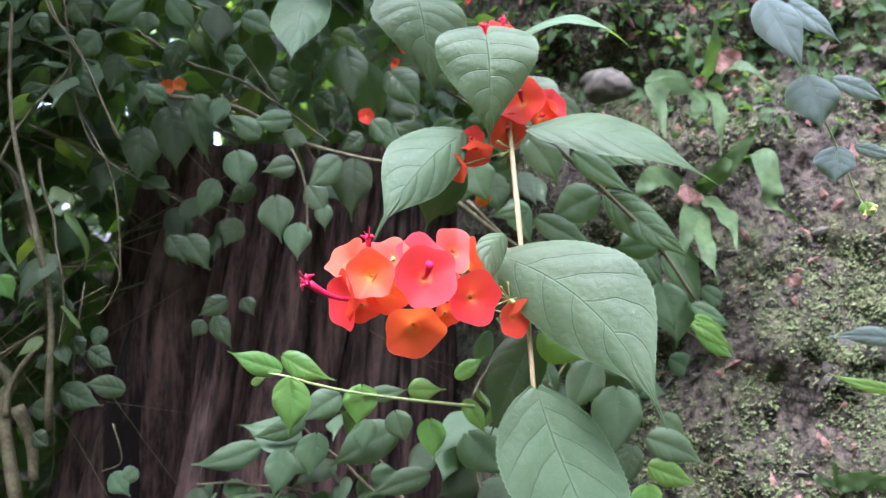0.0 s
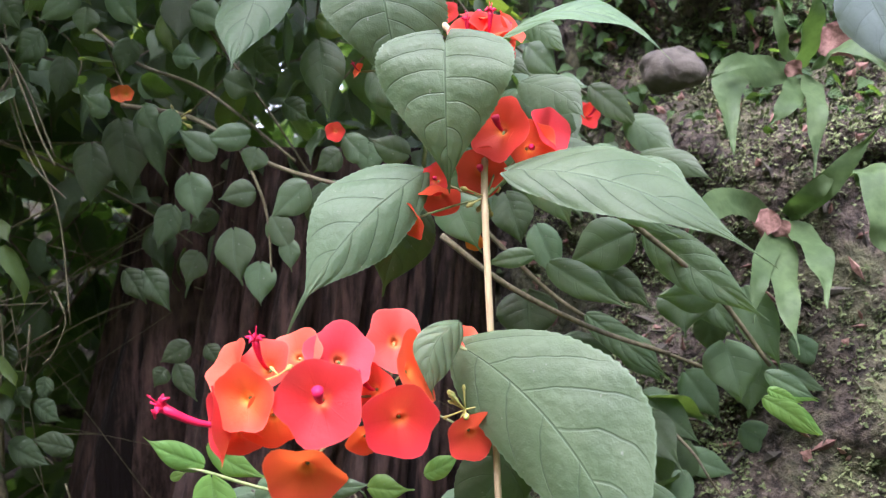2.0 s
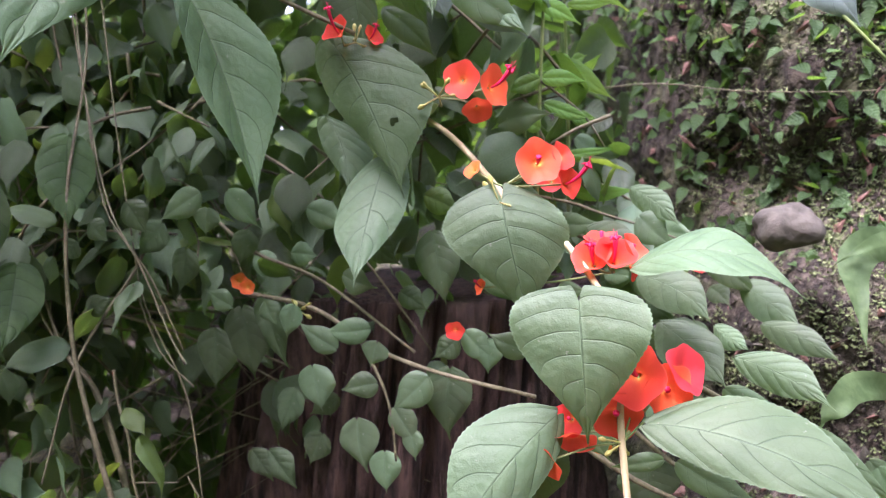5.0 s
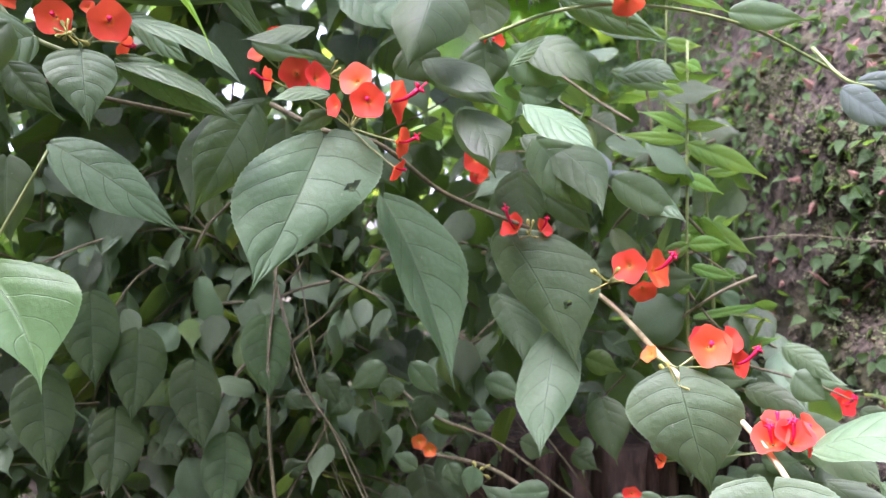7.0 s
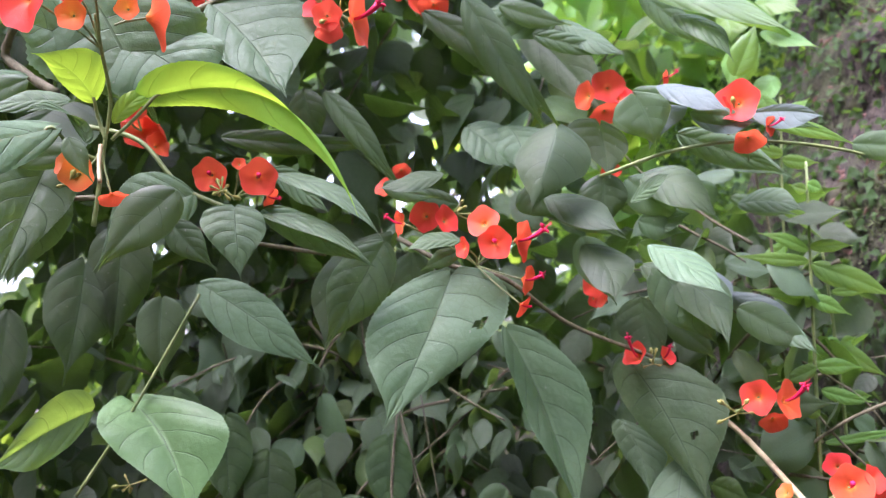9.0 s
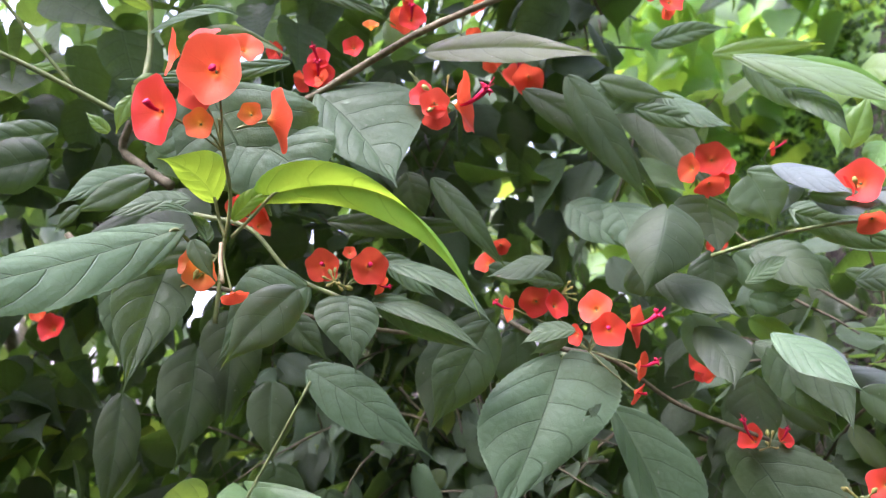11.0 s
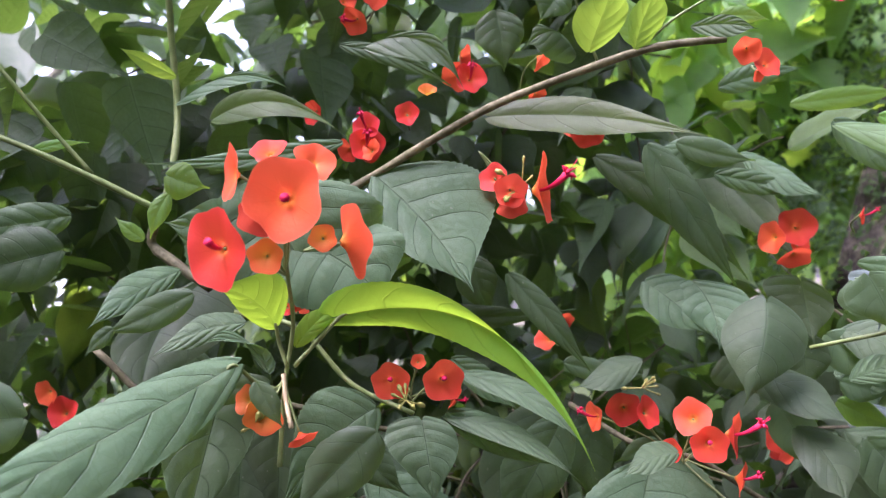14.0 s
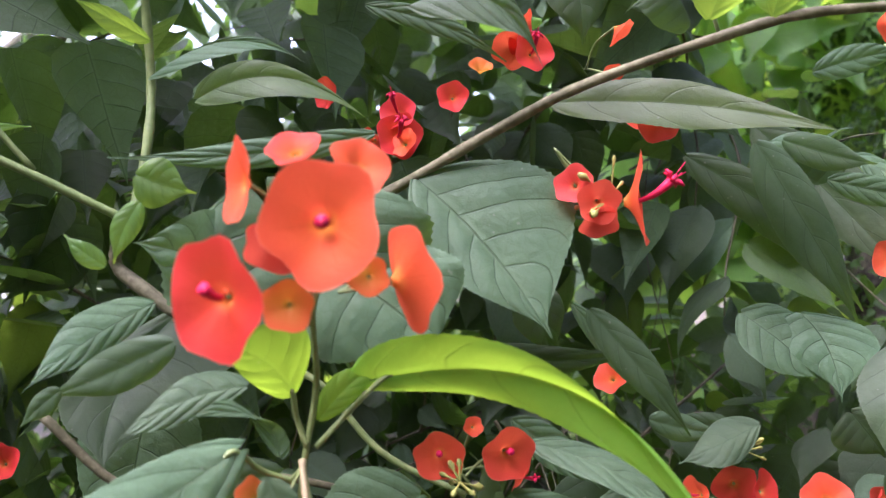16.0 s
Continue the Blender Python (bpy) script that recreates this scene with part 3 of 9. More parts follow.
# inner branches mix in leaves whose green already carries the shade
fill(70, (-0.42, 0.45, 1.05), (0.02, 0.53, 1.28), SET_SHADE + SET_LEAF + SET_OLIVE, 0.033, 0.425, 11, "shaded green leafy branch of the shrub", length=(0.08, 0.15), aim=(0, -0.1, -0.3), keep=lambda p: p.z > 1.13 or not -0.22 < p.x < -0.03)
fill(7, (-0.6, 0.55, 0.8), (-0.3, 0.75, 1.2), SET_SHADE, 0.04, 0.46, 12, "dark shaded leafy branch low in the shrub")
fill(46, (-0.75, 0.4, 1.12), (-0.06, 0.8, 1.62), SET_SHADE + SET_LEAF[:3] + SET_OLIVE, 0.06, 0.42, 13, "leafy branch inside the shrub, partly with shade-coloured leaves", keep=lambda p: p.z > 1.24 or p.x < -0.36)
fill(10, (-0.06, 0.45, 1.1), (0.03, 0.54, 1.26), SET_LEAF * 2 + SET_SHADE, 0.044, 0.42, 14, "grey-green leafy branch hanging before the bank")
fill(5, (0.02, 0.48, 0.86), (0.2, 0.52, 1.0), SET_LEAF + SET_SHADE, 0.036, 0.42, 15, "green leafy shoot low before the bank", length=(0.05, 0.1))
fill(12, (-0.4, 0.6, 1.45), (0.35, 1.5, 1.95), SET_FRESH * 2 + SET_LEAF, 0.06, 0.5, 16, "bright sunlit leafy branch behind the shrub")
fill(14, (0.03, 0.46, 0.94), (0.12, 0.5, 1.06), SET_LEAF * 2 + SET_SHADE, 0.034, 0.4, 18, "grey-green leafy shoot spilling over the foot of the bank", length=(0.05, 0.09))
fill(24, (-0.44, 0.45, 1.42), (-0.14, 0.78, 1.64), SET_SHADE * 2 + SET_LEAF, 0.05, 0.42, 19, "grey-green leafy branch high in the shrub")
fill(26, (-0.38, 0.47, 1.08), (-0.15, 0.62, 1.24), SET_LEAF * 2 + SET_SHADE, 0.034, 0.42, 20, "grey-green leafy branch beside the stump", length=(0.08, 0.14))
fill(6, (-0.06, 0.44, 0.82), (0.04, 0.47, 0.88), SET_LEAF + SET_SHADE, 0.034, 0.4, 17, "small leafy shoot before the stump", length=(0.06, 0.1), aim=(0, -0.2, 0.5))


def leaf_mass(name, label, count, pick, size, mat, seed, category="foliage", tangled=False):
    """Many loose simple leaves that nobody could count, as one mesh."""
    rng = random.Random(seed)
    verts, faces, uvs = [], [], []
    edge = ((0.17, 0.02), (0.27, 0.1), (0.31, 0.24), (0.285, 0.39), (0.205, 0.54), (0.1, 0.7), (0.03, 0.86))
    outline = ((0.0, 0.0), *((-x, y) for x, y in edge), (0.0, 1.0), *((x, y) for x, y in reversed(edge)))
    while count:
        p = pick(rng)
        if p is None:
            continue
        count -= 1
        d = Vector((rng.uniform(-0.8, 0.8), rng.uniform(-0.7, 0.3), rng.uniform(-1.2, 0.25))).normalized()
        nrm = Vector((rng.uniform(-0.8, 0.8), rng.uniform(-1.2, 0.2), rng.uniform(0.1, 1.3)))
        if tangled:
            nrm = Vector((rng.uniform(-1, 1), rng.uniform(-0.9, 0.9), rng.uniform(-0.5, 0.9)))
        s = size * rng.uniform(0.6, 1.3)
        m = Matrix.Translation(p) @ frame_of((0, 0, 0), d, nrm)
        k = len(verts)
        mid = [(0, 0.3, 0.05), (0, 0.65, 0.03)]
        for x, y in outline:
            verts.append(m @ Vector((x * s, y * s, (abs(x) * 0.3 - 0.35 * y * y * 0.4) * s)))
            uvs.append((0.5 + x * 1.6, y))
        for x, y, z in mid:
            verts.append(m @ Vector((0, y * s, (-0.14 * y * y - 0.04) * s)))
            uvs.append((0.5, y))
        faces += [tuple(k + i for i in f) for f in ((0, 1, 2, 3, 16), (3, 4, 5, 17, 16), (5, 6, 7, 8, 17), (8, 9, 10, 11, 17), (11, 12, 13, 16, 17), (13, 14, 15, 0, 16))]
    ob = new(name, mesh_from(name, verts, faces, mat, uvs))
    return tagged(ob, label, category, kind="stuff")


HUB = Vector((0, 0.03, 1.22))


def shell(az0, az1, el0, el1, r0, r1, keep=None):
    """A picker of places round the shrub's front: bearing to the left and height in degrees, distance in metres."""
    def pick(rng):
        az, el, r = radians(rng.uniform(az0, az1)), radians(rng.uniform(el0, el1)), rng.uniform(r0, r1)
        p = HUB + r * Vector((-math.sin(az) * math.cos(el), math.cos(az) * math.cos(el), math.sin(el)))
        return p if keep is None or keep(p, rng) else None
    return pick


def inner(p, rng):
    if p.z > 1.3 and math.degrees(math.atan2(-p.x, p.y)) < 20:
        return False
    return p.z > 0.5 and p.y < bank_y(p.x, min(p.z, 1.5)) - 0.02 and not (abs(p.x + 0.13) < 0.15 and p.z < 1.08)


def airy(p, rng):
    return noise.noise(p * 3.0) + 0.4 > rng.uniform(-0.2, 0.5)


# interior leaves: shade is put into their green
leaf_mass("shrub_interior", "dense leaves deep inside the shrub, shade put into their green", 2700, shell(-2, 85, -24, 24, 0.55, 0.95, inner), 0.038, M_SHADE, 31, tangled=True)
# undergrowth leaves: the deep shade is in their colour
leaf_mass("shrub_undergrowth", "leaves with deep shade in their colour, low in the thicket behind the shrub", 3300, shell(-2, 85, -32, 5, 0.7, 1.3, lambda p, rng: p.z > 0.4 and p.y < bank_y(p.x, min(p.z, 1.5)) - 0.02), 0.036, M_DEEPSHADE, 38, tangled=True)
leaf_mass("shrub_crown", "dense green leaves in the shrub's upper crown", 1350, shell(19, 85, 6, 58, 0.55, 1.2, airy), 0.052, M_LEAF, 32)
# added leaf layer out of view, blocks top light on the shrub's inside
leaf_mass("overhead_canopy", "unseen leaf layer added overhead to shade the shrub", 390,
          lambda rng: Vector((rng.uniform(-0.9, 0.1), rng.uniform(0.5, 1.1), rng.uniform(1.82, 2.2))), 0.085, M_SHADE, 36)
# added patch out of view, set towards the sun to darken the left
leaf_mass("outer_canopy", "unseen leaf patch added overhead to shade the shrub's left side", 110,
          lambda rng: Vector((rng.uniform(-0.95, -0.42), rng.uniform(0.0, 0.5), rng.uniform(1.85, 2.1))), 0.085, M_SHADE, 40)
leaf_mass("hillside_shrubs", "yellow-green shrubs on the slope above the bank", 1600, shell(-16, 19, 5, 26, 1.2, 2.0), 0.085, M_FRESH, 37)
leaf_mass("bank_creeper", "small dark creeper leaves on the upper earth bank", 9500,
          lambda rng: (lambda x, z: Vector((x, bank_y(x, z) - 0.006, z)))(rng.uniform(-0.2, 0.5), 1.08 + 0.67 * rng.random() ** 0.8), 0.011, M_DEEPSHADE, 33)
leaf_mass("far_trees", "bright blurred leaves of trees far behind", 1300, shell(-27, 20, -8, 24, 2.2, 4.5, lambda p, rng: airy(p * 0.4, rng)), 0.2, M_FRESH, 34)
# far foliage on this side gets the shade-coloured green
leaf_mass("far_thicket", "leafy thicket far behind the shrub in shade-coloured green", 2700, shell(14, 112, -8, 30, 2.0, 4.0, lambda p, rng: airy(p * 0.5, rng)), 0.17, M_SHADE, 39)
leaf_mass("sunlit_thicket", "bright yellow-green bushes glimpsed behind the shrub", 800, shell(18, 88, -16, 14, 1.5, 2.4, airy), 0.09, M_OLIVE, 42)
# made-up foliage behind and beside the camera, cuts low frontal light
leaf_mass("garden_trees", "unseen foliage ring added round the place to block low light", 7000, shell(100, 345, -14, 50, 2.4, 5.0), 0.32, M_SHADE, 35)


def tree(place, height, seed):
    """A bare-stemmed garden tree: a tapered trunk and limbs that reach into the foliage."""
    rng = random.Random(seed)
    ob = thing("tree", "slender brown tree trunk with spreading limbs in the garden", "tree", place, "garden trees")
    lean = Vector((rng.uniform(-0.15, 0.15), rng.uniform(-0.15, 0.15), 1))
    pts = [Vector((0, 0, -0.1))] + [lean * height * k / 5 + Vector((rng.uniform(-0.06, 0.06), rng.uniform(-0.06, 0.06), 0)) for k in range(1, 6)]
    stem("trunk", pts, 0.09, 0.03, M_TWIG, ob, sides=10)
    for k in range(2, 6):
        for _ in range(2):
            d = Vector((rng.uniform(-1, 1), rng.uniform(-1, 1), rng.uniform(0.2, 0.8))).normalized() * rng.uniform(0.6, 1.1)
            stem("limb", [pts[k], pts[k] + d * 0.5 + Vector((0, 0, 0.05)), pts[k] + d], 0.03, 0.008, M_TWIG, ob, sides=6)
    return ob


# unseen trunks, added under the light-blocking foliage ring
for k in range(13):
    bearing = radians(112 + k * 18)
    reach = 3.4 + 0.9 * ((k * 7) % 5) / 4
    tree((HUB.x - math.sin(bearing) * reach, HUB.y + math.cos(bearing) * reach, 0.36), 2.6 + 0.2 * (k % 4), 300 + k)
for k, (x, y) in enumerate(((-2.6, 1.6), (-1.9, 2.6), (-2.9, 0.2), (0.2, 3.4), (1.1, 3.0))):
    tree((x, y, 0.36), 2.2 + 0.2 * (k % 3), 330 + k)


# ---- undergrowth on the bank ----
def frond_mesh(points, width, seed, mat=M_FERN):
    """A strap-shaped fern frond with a wavy edge and a raised midrib."""
    line = smooth_line(points, 7)
    rng = random.Random(seed)
    ph = rng.uniform(0, 6)
    verts, uvs, n = [], [], len(line)
    for i, p in enumerate(line):
        s = i / (n - 1)
        way = (line[min(i + 1, n - 1)] - line[max(i - 1, 0)]).normalized()
        side = way.cross(Vector((0.15, -1, 0.3))).normalized()
        up = side.cross(way)
        half = 0.5 * width * (0.3 + 0.7 * math.sin(math.pi * min(1.0, s * 1.1 + 0.08)) ** 0.6) * (1 - s**6)
        for a in (-1, -0.5, 0, 0.5, 1):
            wave = 0.12 * width * abs(a) * math.sin(s * 17 + ph + (1.5 if a > 0 else 0))
            verts.append(p + side * half * a + up * (wave - 0.05 * width * (a == 0)))
            uvs.append((0.5 + a / 2, s))
    return mesh_from("frond", verts, grid_faces(n, 5), mat, uvs)


def frond(parent, points, width, mat=None):
    SEED[0] += 1
    return part("frond", frond_mesh([Vector(p) - parent.location for p in points], width, SEED[0], mat or M_FERN), parent)


def rock(name, place, size, label, seed, mat=None):
    bm = bmesh.new()
    bmesh.ops.create_icosphere(bm, subdivisions=4, radius=1.0)
    for v in bm.verts:
        n1 = noise.noise(v.co * 1.1 + Vector((seed, 0, 0))) * 0.28 + noise.noise(v.co * 3.5 + Vector((seed, 0, 0))) * 0.09
        v.co *= 1 + n1
        v.co = Vector((v.co.x * size[0], v.co.y * size[1], v.co.z * size[2]))
    me = bpy.data.meshes.new(name)
    bm.to_mesh(me)
    bm.free()
    me.materials.append(mat or M_STONE)
    me.polygons.foreach_set("use_smooth", [True] * len(me.polygons))
    ob = new(name, me)
    ob.location = place
    return tagged(ob, label, "stone", "stones in the bank")


def moss_tuft(seed, count, low, high, mat, size, name, label):
    """Short moss and liverwort blades that stand off the bank."""
    rng = random.Random(seed)
    verts, faces = [], []
    while count:
        x, z = rng.uniform(low[0], high[0]), rng.uniform(low[1], high[1])
        if noise.noise(Vector((x * 14, z * 14, 2.0))) + 0.5 * noise.noise(Vector((x * 40, z * 40, 5.0))) < rng.uniform(-0.35, 0.5):
            continue
        count -= 1
        p = Vector((x, bank_y(x, z) - 0.001, z))
        for _ in range(3):
            d = Vector((rng.uniform(-1, 1), rng.uniform(-1.3, -0.3), rng.uniform(-0.4, 1.0))).normalized() * size * rng.uniform(0.5, 1.4)
            s = d.orthogonal().normalized() * size * 0.3
            k = len(verts)
            verts += [p, p + d * 0.55 + s, p + d, p + d * 0.55 - s]
            faces.append((k, k + 1, k + 2, k + 3))
    return tagged(new(name, mesh_from(name, verts, faces, mat)), label, "moss", kind="stuff")


moss_tuft(41, 42000, (0.02, 0.78), (0.5, 1.32), M_MOSS, 0.0026, "moss_cover", "yellow-green moss tufts on the earth bank")


def twig_tangle(count, low, high, seed, label, r=0.0016, way=(0, 0, 1), mat=None):
    rng = random.Random(seed)
    for _ in range(count):
        p = Vector([rng.uniform(a, b) for a, b in zip(low, high)])
        d = (Vector(way) + Vector((rng.uniform(-0.8, 0.8), rng.uniform(-0.4, 0.4), rng.uniform(-0.5, 0.5)))).normalized()
        ob = thing("bare_twig", label, "twig", p, "bare twigs")
        pts, q = [Vector((0, 0, 0))], Vector((0, 0, 0))
        for _ in range(4):
            d = (d + Vector((rng.uniform(-0.35, 0.35), rng.uniform(-0.2, 0.2), rng.uniform(-0.3, 0.3)))).normalized()
            q = q + d * rng.uniform(0.05, 0.12)
            pts.append(q.copy())
        if not all(clear_of_camera(p + s, 0.47) for s in pts):
            bpy.data.objects.remove(ob)
            continue
        k = r * rng.uniform(0.5, 1.4)
        stem("stem", pts, k, k * 0.2, mat or M_TWIG, ob, sides=5)


twig_tangle(46, (-0.55, 0.5, 0.7), (-0.2, 0.8, 1.05), 51, "thin bare brown twig in the thicket", 0.0013)
twig_tangle(80, (-0.5, 0.46, 0.75), (-0.24, 0.6, 1.1), 54, "pale dead twig in the thicket", 0.0006, (0.3, 0, 0.5), M_PALETWIG)
twig_tangle(30, (-0.35, 0.46, 1.0), (0.0, 0.6, 1.2), 52, "thin brown twig among the shaded leaves", 0.0006, (0.6, 0, 0.3))
twig_tangle(14, (-0.6, 0.45, 1.1), (-0.1, 0.7, 1.4), 53, "thin brown twig inside the shrub", 0.0007, (0.3, 0, -0.6))
twig_tangle(60, (-0.5, 0.46, 0.95), (-0.02, 0.6, 1.3), 55, "pale twig between the shaded leaves", 0.0004, (0.5, 0, -0.5), M_PALETWIG)


def bank_litter(seed, count, low, high, size, mat, name, label):
    """Crumbs of soil, bark and dry leaf that lie on the bank."""
    rng = random.Random(seed)
    verts, faces = [], []
    for _ in range(count):
        x, z = rng.uniform(low[0], high[0]), rng.uniform(low[1], high[1])
        p = Vector((x, bank_y(x, z) - 0.001, z))
        a = Vector((rng.uniform(-1, 1), rng.uniform(-0.4, 0.4), rng.uniform(-1, 1))).normalized() * size * rng.uniform(0.4, 1.6)
        c = a.cross(Vector((rng.uniform(-0.4, 0.4), -1, rng.uniform(-0.2, 0.6)))).normalized() * size * rng.uniform(0.15, 0.6)
        up = Vector((0, -1, 0.4)) * size * rng.uniform(0.1, 0.5)
        k = len(verts)
        verts += [p - a, p - c, p + a, p + c, p + up]
        faces += [(k, k + 1, k + 4), (k + 1, k + 2, k + 4), (k + 2, k + 3, k + 4), (k + 3, k, k + 4)]
    return tagged(new(name, mesh_from(name, verts, faces, mat, None, False)), label, "litter", kind="stuff")


bank_litter(61, 5000, (0.0, 0.78), (0.55, 1.4), 0.0035, M_BANK, "soil_crumbs", "crumbs of brown soil on the bank")
bank_litter(62, 900, (0.0, 0.8), (0.55, 1.6), 0.006, M_DRY, "dry_litter", "small dry leaf scraps on the bank")
bank_litter(63, 260, (0.0, 0.8), (0.55, 1.4), 0.007, M_STONE, "bank_pebbles", "small grey pebbles in the bank")


# ---- flowering branches ----
stalk = thing('flowering_branch', 'cut pale flowering stalk with red hat flowers and large green leaves', 'branch', (0.0323, 0.3850, 1.0477), 'flowering branches')
stem('stem', [Vector((0.0411, 0.3660, 0.9323)) - stalk.location, Vector((0.0373, 0.3740, 0.9847)) - stalk.location, Vector((0.0323, 0.3860, 1.0478)) - stalk.location, Vector((0.0283, 0.4050, 1.0900)) - stalk.location, Vector((-0.0026, 0.4381, 1.1266)) - stalk.location, Vector((-0.0093, 0.4322, 1.1268)) - stalk.location, Vector((-0.0538, 0.5045, 1.1611)) - stalk.location, Vector((-0.0884, 0.5367, 1.1780)) - stalk.location, Vector((-0.1395, 0.5584, 1.1937)) - stalk.location], 0.0012, 0.0016, M_STALK, stalk, 'pale ribbed woody stem', 0.0)
leaf(stalk, (0.0044, 0.4000, 1.0418), (-0.0089, 0.4000, 1.0080), (-0.000, -1.000, 0.000), 0.0250, mat=M_SHADE, skew=0.12)
leaf(stalk, (0.0424, 0.3920, 0.9568), (0.0228, 0.3920, 0.9093), (-0.000, -1.000, 0.000), 0.0267, mat=M_SHADE)
leaf(stalk, (0.0473, 0.3880, 0.9600), (0.0701, 0.3880, 0.9465), (-0.000, -1.000, 0.000), 0.0198, mat=M_FRESH, skew=-0.16)
flower(stalk, (-0.0382, 0.3342, 0.9951), (-0.622, -0.547, 0.560), 0.0112, mat=M_HATPINK, tube=0, oval=0.8, back=(0.0023, 0.3690, 0.9792))
flower(stalk, (-0.0361, 0.3258, 0.9801), (-0.850, -0.522, -0.070), 0.0122, tube=1.5, bent=0.25, back=(0.0023, 0.3690, 0.9792))
flower(stalk, (-0.0284, 0.3208, 0.9897), (-0.110, -0.985, 0.134), 0.0099, tube=0, mat=M_HATORANGE, back=(0.0023, 0.3690, 0.9792))
flower(stalk, (-0.0226, 0.3257, 0.9829), (0.407, -0.901, -0.149), 0.0090, tube=0, mat=M_HATORANGE, back=(0.0023, 0.3690, 0.9792))
flower(stalk, (-0.0323, 0.3247, 0.9771), (0.253, -0.814, -0.522), 0.0071, tube=0, back=(0.0023, 0.3690, 0.9792))
flower(stalk, (-0.0292, 0.3384, 0.9943), (-0.203, -0.774, 0.600), 0.0094, tube=1.1, mat=M_HAT, back=(0.0023, 0.3690, 0.9792))
flower(stalk, (-0.0228, 0.3481, 0.9964), (-0.061, -0.752, 0.657), 0.0089, mat=M_HATPINK, tube=0, back=(0.0023, 0.3690, 0.9792))
flower(stalk, (-0.0099, 0.3506, 0.9955), (0.335, -0.704, 0.626), 0.0114, mat=M_HATPINK, tube=0, back=(0.0023, 0.3690, 0.9792))
flower(stalk, (-0.0072, 0.3250, 0.9888), (0.229, -0.963, 0.140), 0.0128, tube=0.75, mat=M_HATPINK, back=(0.0023, 0.3690, 0.9792))
flower(stalk, (-0.0116, 0.3237, 0.9685), (0.143, -0.874, -0.465), 0.0121, tube=0, mat=M_HATORANGE, back=(0.0023, 0.3690, 0.9792))
flower(stalk, (0.0009, 0.3423, 0.9727), (0.272, -0.908, -0.320), 0.0058, tube=0, mat=M_HATORANGE, back=(0.0023, 0.3690, 0.9792))
flower(stalk, (0.0123, 0.3419, 0.9797), (0.352, -0.935, -0.028), 0.0117, tube=0, back=(0.0023, 0.3690, 0.9792))
flower(stalk, (0.0131, 0.3533, 0.9921), (0.920, -0.261, 0.291), 0.0102, tube=0, oval=1.2, back=(0.0023, 0.3690, 0.9792))
flower(stalk, (0.0047, 0.3660, 0.9986), (0.257, -0.836, 0.485), 0.0099, mat=M_HATPINK, tube=0, oval=1.15, back=(0.0023, 0.3690, 0.9792))
flower(stalk, (0.0002, 0.3569, 0.9843), (-0.234, -0.955, 0.182), 0.0085, tube=1.0, back=(0.0023, 0.3690, 0.9792))
flower(stalk, (0.0316, 0.3623, 0.9698), (0.507, -0.835, -0.214), 0.0091, tube=0, back=(0.0023, 0.3690, 0.9792))
flower(stalk, (0.0279, 0.3761, 0.9981), (0.598, -0.450, 0.663), 0.0055, mat=M_HATPINK, tube=0, back=(0.0023, 0.3690, 0.9792))
flower(stalk, (0.0379, 0.3893, 1.0703), (-0.295, -0.933, 0.207), 0.0109, tube=0.6, oval=1.05, back=(0.0323, 0.3877, 1.0463))
flower(stalk, (0.0473, 0.3940, 1.0642), (0.551, -0.833, 0.048), 0.0098, tube=0.15, mat=M_HAT, back=(0.0323, 0.3877, 1.0463))
flower(stalk, (0.0533, 0.3987, 1.0697), (0.710, -0.563, 0.422), 0.0092, tube=0, mat=M_HATPINK, back=(0.0323, 0.3877, 1.0463))
flower(stalk, (0.0305, 0.3908, 1.0561), (0.025, -0.990, -0.138), 0.0090, tube=0.5, back=(0.0323, 0.3877, 1.0463))
flower(stalk, (0.0140, 0.3928, 1.0527), (-0.248, -0.918, 0.308), 0.0064, tube=0.3, back=(0.0323, 0.3877, 1.0463))
flower(stalk, (0.0155, 0.3902, 1.0469), (0.044, -0.690, -0.722), 0.0080, tube=0, back=(0.0323, 0.3877, 1.0463))
flower(stalk, (0.0072, 0.3866, 1.0389), (-0.581, -0.715, -0.388), 0.0060, tube=0, oval=1.2, back=(0.0323, 0.3877, 1.0463))
flower(stalk, (0.0517, 0.3881, 1.0586), (0.238, -0.645, -0.726), 0.0046, tube=0, back=(0.0323, 0.3877, 1.0463))
flower(stalk, (0.0218, 0.4185, 1.1059), (-0.139, -0.699, 0.702), 0.0078, cup=0.9, tube=0.9, mat=M_HAT, back=(0.0287, 0.4275, 1.1015))
flower(stalk, (0.0295, 0.4157, 1.1071), (0.256, -0.577, 0.775), 0.0081, cup=0.9, tube=1.0, mat=M_HAT, back=(0.0287, 0.4275, 1.1015))
flower(stalk, (0.0344, 0.4221, 1.1090), (0.798, -0.268, 0.540), 0.0074, cup=0.8, tube=0.6, mat=M_HAT, back=(0.0287, 0.4275, 1.1015))
flower(stalk, (0.0249, 0.4223, 1.1123), (0.039, -0.300, 0.953), 0.0066, cup=0.8, tube=0.8, mat=M_HAT, back=(0.0287, 0.4275, 1.1015))
flower(stalk, (0.0359, 0.4266, 1.1035), (0.964, -0.203, -0.172), 0.0053, tube=0, mat=M_HAT, back=(0.0287, 0.4275, 1.1015))
flower(stalk, (-0.0242, 0.4253, 1.0962), (-0.672, -0.639, 0.375), 0.0034, tube=1.0, back=(0.0287, 0.4275, 1.1015))
flower(stalk, (0.0002, 0.4281, 1.1457), (0.323, -0.924, 0.207), 0.0091, tube=0.4, back=(-0.0142, 0.4298, 1.1368))
